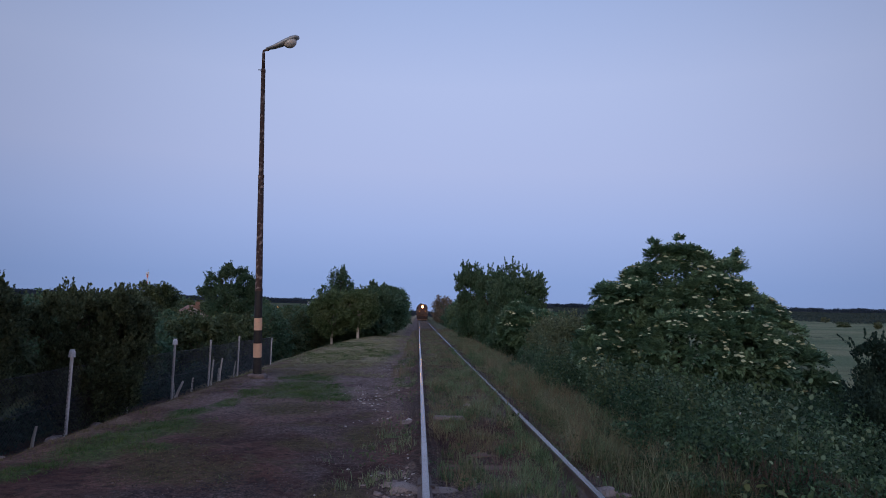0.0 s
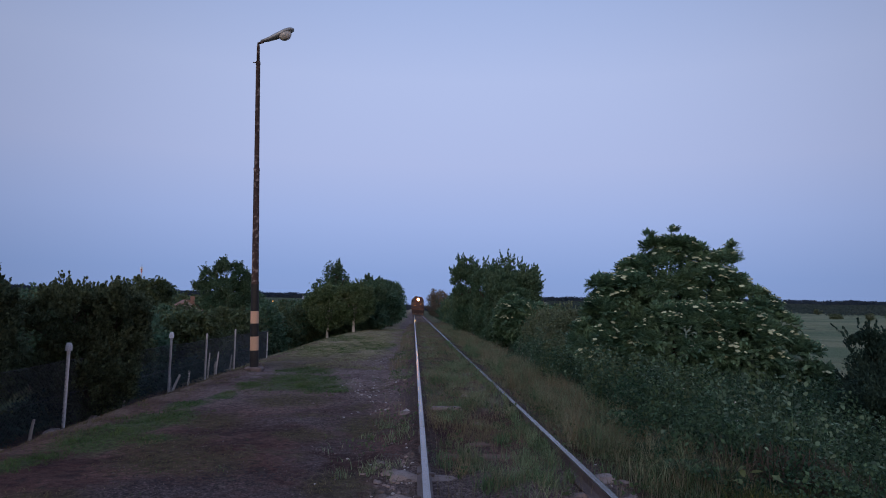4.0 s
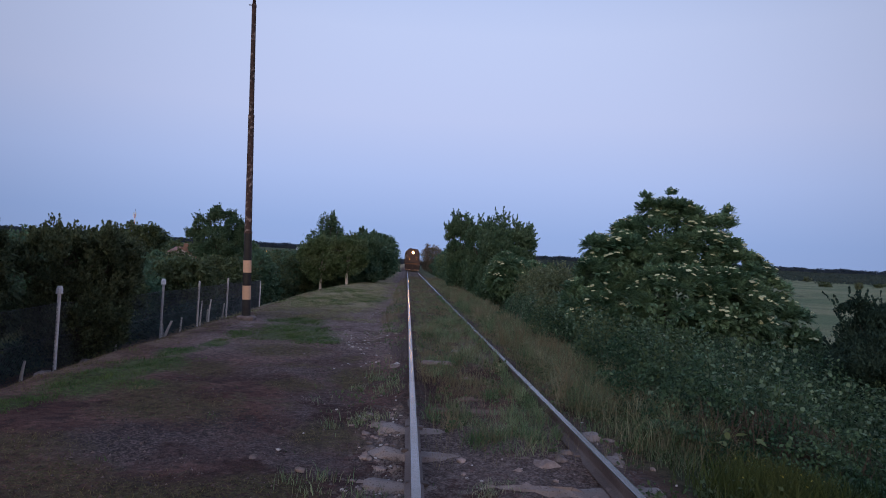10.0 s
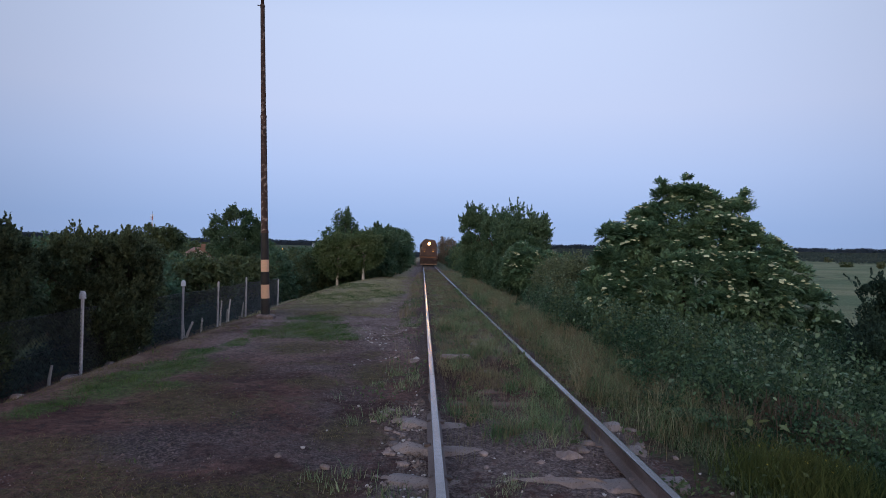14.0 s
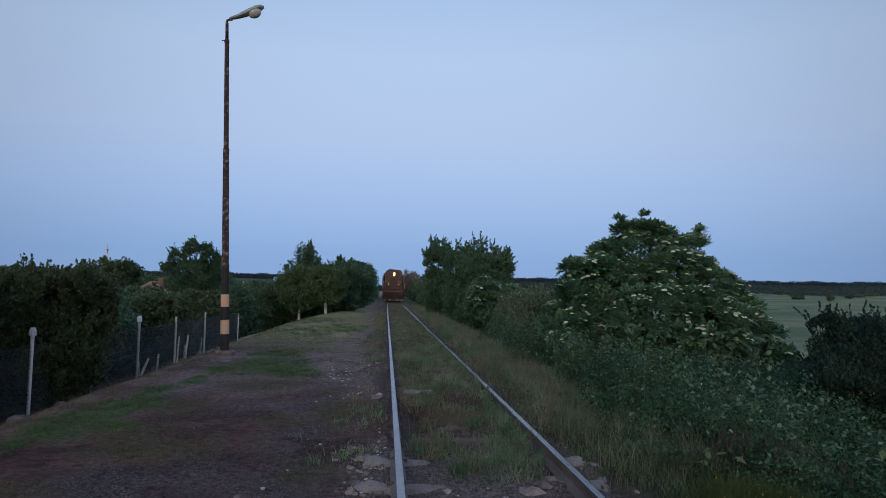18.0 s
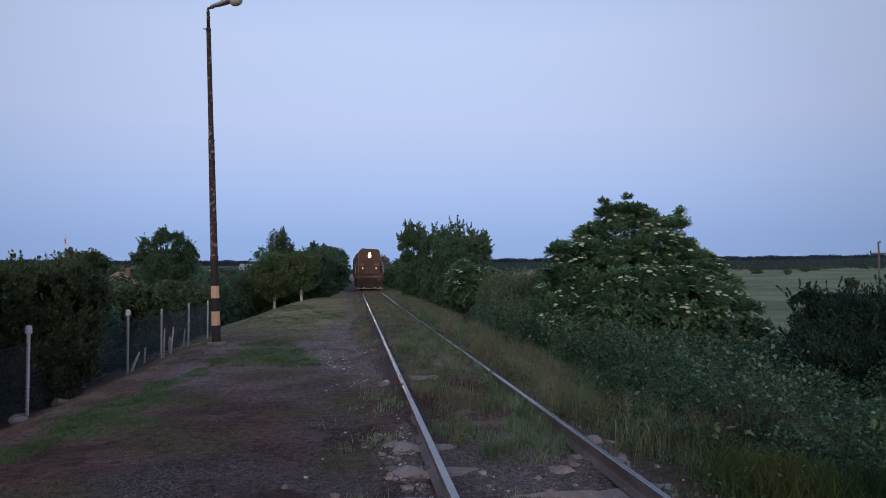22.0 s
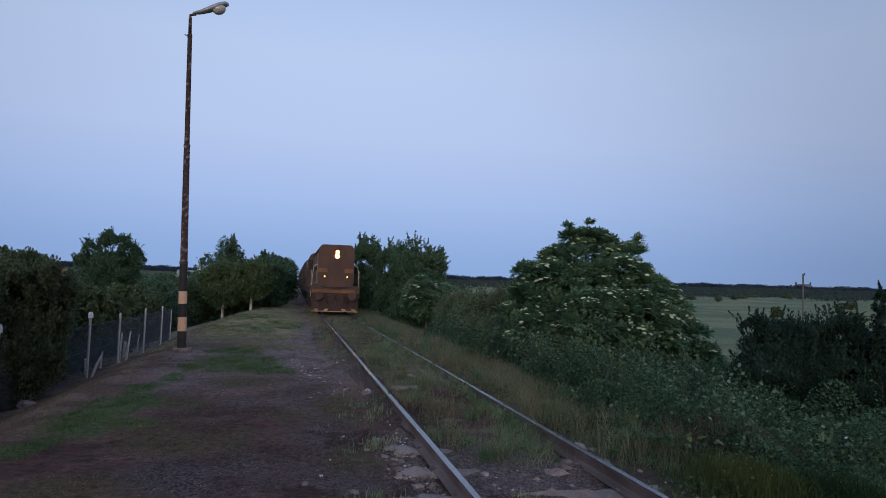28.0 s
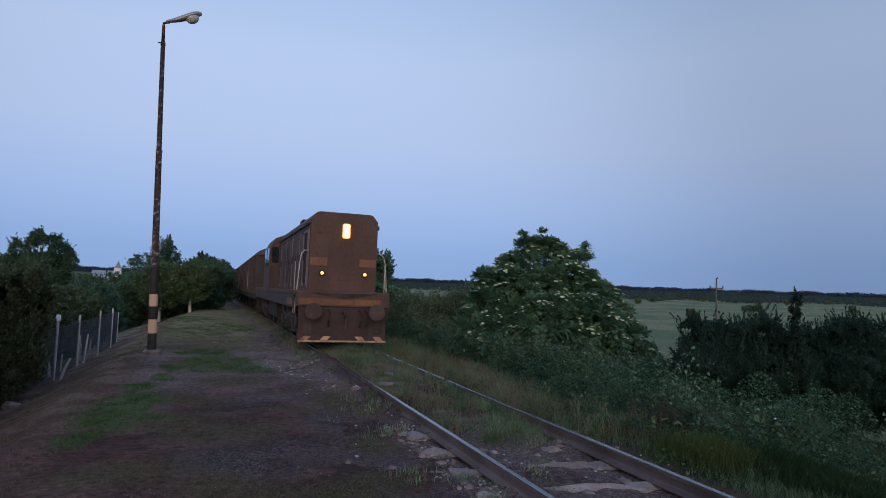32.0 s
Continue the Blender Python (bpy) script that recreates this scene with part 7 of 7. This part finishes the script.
    # walkway railings
    for k in (-1, 1):
        x = k * 1.30
        part("front_railing", Shape().tube([(x, 0.42, 0.95), (x * 1.005, 0.38, 1.05), (x * 0.94, 0.42, 2.35), (x * 0.905, 0.50, 2.58), (x * 0.84, 0.56, 2.66), (x * 0.755, 0.58, 2.67)], 0.014, 8), M_RAILING, ob, "pale curved grab rail", True)
        part("front_railing", Shape().tube([(x, 0.42, 0.95), (x, 0.46, 0.90), (x, 0.74, 0.90), (x, 0.78, 0.96), (x, 0.78, 2.35)], 0.013, 8), M_RAILING, ob, "pale grab rail", True)
        part("side_railing", Shape().tube([(x, 0.8, 2.42), (x, 9.5, 2.42)], 0.012, 6), M_SILL, ob, "dull walkway rail")
        for y in np.arange(2.2, 9.6, 1.8):
            part("railing_post", Shape().tube([(x, y, 1.5), (x, y, 2.42)], 0.012, 6), M_SILL, ob)
        part("mirror", Shape().box(x - 0.02, x + 0.02, 9.3, 9.5, 2.9, 3.2, 0.01), M_IRON, ob)
    part("roof_knob", Shape().box(0.98, 1.02, 0.52, 0.60, 3.36, 3.42), M_IRON, long_hood)
    # running gear
    part("underframe", Shape().box(-0.95, 0.95, 0.6, L - 0.2, 0.85, 1.41), M_IRON, ob)
    part("fuel_tank", Shape().extrude_y([(-1.2, 0.50), (-1.0, 0.36), (1.0, 0.36), (1.2, 0.50), (1.2, 1.04), (-1.2, 1.04)], 6.9, 10.6), M_IRON, ob)
    for yc in (3.4, 14.0):
        truck = part("bogie_frame", Shape().box(-1.12, -0.98, yc - 2.0, yc + 2.0, 0.48, 0.80, 0.03).box(0.98, 1.12, yc - 2.0, yc + 2.0, 0.48, 0.80, 0.03).box(-1.1, 1.1, yc - 0.3, yc + 0.3, 0.5, 0.84, 0.03), M_IRON, ob)
        for dy in (-1.6, 0.0, 1.6):
            for k in (-1, 1):
                part("wheel", Shape().tube([(k * 0.69, yc + dy, 0.5), (k * 0.72, yc + dy, 0.5), (k * 0.83, yc + dy, 0.5)], [0.53, 0.50, 0.495], 22), M_IRON, truck)
                part("axle_box", Shape().box(min(k * 0.98, k * 1.2), max(k * 0.98, k * 1.2), yc + dy - 0.17, yc + dy + 0.17, 0.34, 0.68, 0.03), M_IRON, truck)
                part("spring", Shape().tube([(k * 1.08, yc + dy + 0.4, 0.76), (k * 1.08, yc + dy + 0.4, 1.02)], 0.09, 10), M_IRON, truck)
    part("rear_plate", Shape().box(-1.3, 1.3, L - 0.1, L, 0.5, 1.41), M_IRON, ob)
    return ob


def build_wagon(name, label):
    ob = thing(name, label, "railway wagon", group="wagons of the train")
    L = 15.0
    body = part("body", Shape().box(-1.40, 1.40, 0.3, L, 1.15, 3.30, 0.03), M_WAGON, ob)
    roof = part("roof", Shape().extrude_y([(-1.44, 3.30), (1.44, 3.30), (1.25, 3.52), (0.75, 3.74), (0.0, 3.82), (-0.75, 3.74), (-1.25, 3.52)], 0.22, L + 0.08), M_ROOFGREY, ob)
    for k in (-1, 1):
        x = k * 1.402
        for y in np.arange(0.5, L, 1.2):
            part("side_rib", Shape().box(min(x, x + k * 0.05), max(x, x + k * 0.05), y, y + 0.09, 1.18, 3.28), M_WAGON, body)
        door = part("sliding_door", Shape().box(min(x, x + k * 0.07), max(x, x + k * 0.07), 6.3, 9.0, 1.25, 3.2, 0.01), M_WAGON, body)
        part("door_bar", Shape().box(min(x + k * 0.07, x + k * 0.1), max(x + k * 0.07, x + k * 0.1), 7.6, 7.7, 1.3, 3.15), M_IRON, door)
        part("paint_patch", Shape().box(min(x + k * 0.071, x + k * 0.075), max(x + k * 0.071, x + k * 0.075), 6.5, 7.5, 1.5, 2.5), M_SCRAWL, door, "pale scrawled paint patch")
        for y, wide, z0, z1 in ((0.75, 0.7, 1.35, 2.3), (1.95, 0.55, 1.5, 2.15), (3.1, 0.8, 1.3, 2.5)):
            part("paint_patch", Shape().extrude_y([(x + k * 0.002, z0), (x + k * 0.008, z0), (x + k * 0.008, z1), (x + k * 0.002, z1)], y, y + wide), M_SCRAWL, body, "pale scrawled paint patch")
        part("sole_bar", Shape().box(min(k * 1.2, k * 1.38), max(k * 1.2, k * 1.38), 0.3, L, 0.92, 1.145), M_IRON, ob)
        for yb in (0.22, L + 0.02):
            part("buffer", Shape().tube([(k * 0.875, yb, 0.98), (k * 0.875, yb - 0.35 if yb < 1 else yb + 0.35, 0.98)], [0.10, 0.22], 14), M_IRON, ob)
    for yc in (2.6, L - 2.4):
        truck = part("bogie_frame", Shape().box(-1.05, -0.93, yc - 1.2, yc + 1.2, 0.42, 0.72, 0.02).box(0.93, 1.05, yc - 1.2, yc + 1.2, 0.42, 0.72, 0.02).box(-0.92, 0.92, yc - 0.25, yc + 0.25, 0.5, 0.92), M_IRON, ob)
        for dy in (-0.9, 0.9):
            for k in (-1, 1):
                part("wheel", Shape().tube([(k * 0.69, yc + dy, 0.46), (k * 0.72, yc + dy, 0.46), (k * 0.83, yc + dy, 0.46)], [0.49, 0.46, 0.455], 20), M_IRON, truck)
    return ob


loco = build_locomotive()
wagon = build_wagon("covered_wagon", "red-brown covered wagon with a pale paint patch, behind the locomotive")
wagons = [wagon] + [copy_thing(wagon, pose(0, 0, 0)) for _ in range(3)]

# seconds and the place of the front plate along the track
TRAIN = ((0, 152.0), (4, 135.5), (8, 118.0), (13, 97.5), (18, 76.5), (21, 63.5), (23, 54.6), (26, 42.6), (28.5, 32.4), (30, 25.9), (31, 21.2), (32, 16.5))


def motions():
    for ob, back in [(loco, 0.0)] + [(w, 18.2 + 15.9 * i) for i, w in enumerate(wagons)]:
        walk(ob, [(t, pose(0, y + back, 0)) for t, y in TRAIN])
    # the wheels roll with the way gone
    times, places = zip(*TRAIN)
    steps = [i * 0.14 for i in range(229)] + [32.0]
    for ob in [loco] + wagons:
        for wheel in ob.children_recursive:
            if wheel.name.startswith("wheel"):
                ys = [v.co.y for v in wheel.data.vertices]
                zs = [v.co.z for v in wheel.data.vertices]
                axle = Vector((0, (min(ys) + max(ys)) / 2, (min(zs) + max(zs)) / 2))
                r = (max(zs) - min(zs)) / 2 - 0.03
                walk(wheel, [(t, Matrix.Translation(axle) @ Matrix.Rotation((places[0] - float(np.interp(t, times, places))) / r, 4, "X") @ Matrix.Translation(-axle)) for t in steps])
    # twice the reflector swings away inside the nose, to stand for the headlight dimming
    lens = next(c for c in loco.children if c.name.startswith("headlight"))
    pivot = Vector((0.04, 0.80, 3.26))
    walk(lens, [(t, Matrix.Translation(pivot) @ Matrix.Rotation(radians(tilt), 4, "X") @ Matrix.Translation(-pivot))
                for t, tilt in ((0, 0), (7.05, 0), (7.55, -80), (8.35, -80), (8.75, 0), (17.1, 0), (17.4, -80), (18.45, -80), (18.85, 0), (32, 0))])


motions()
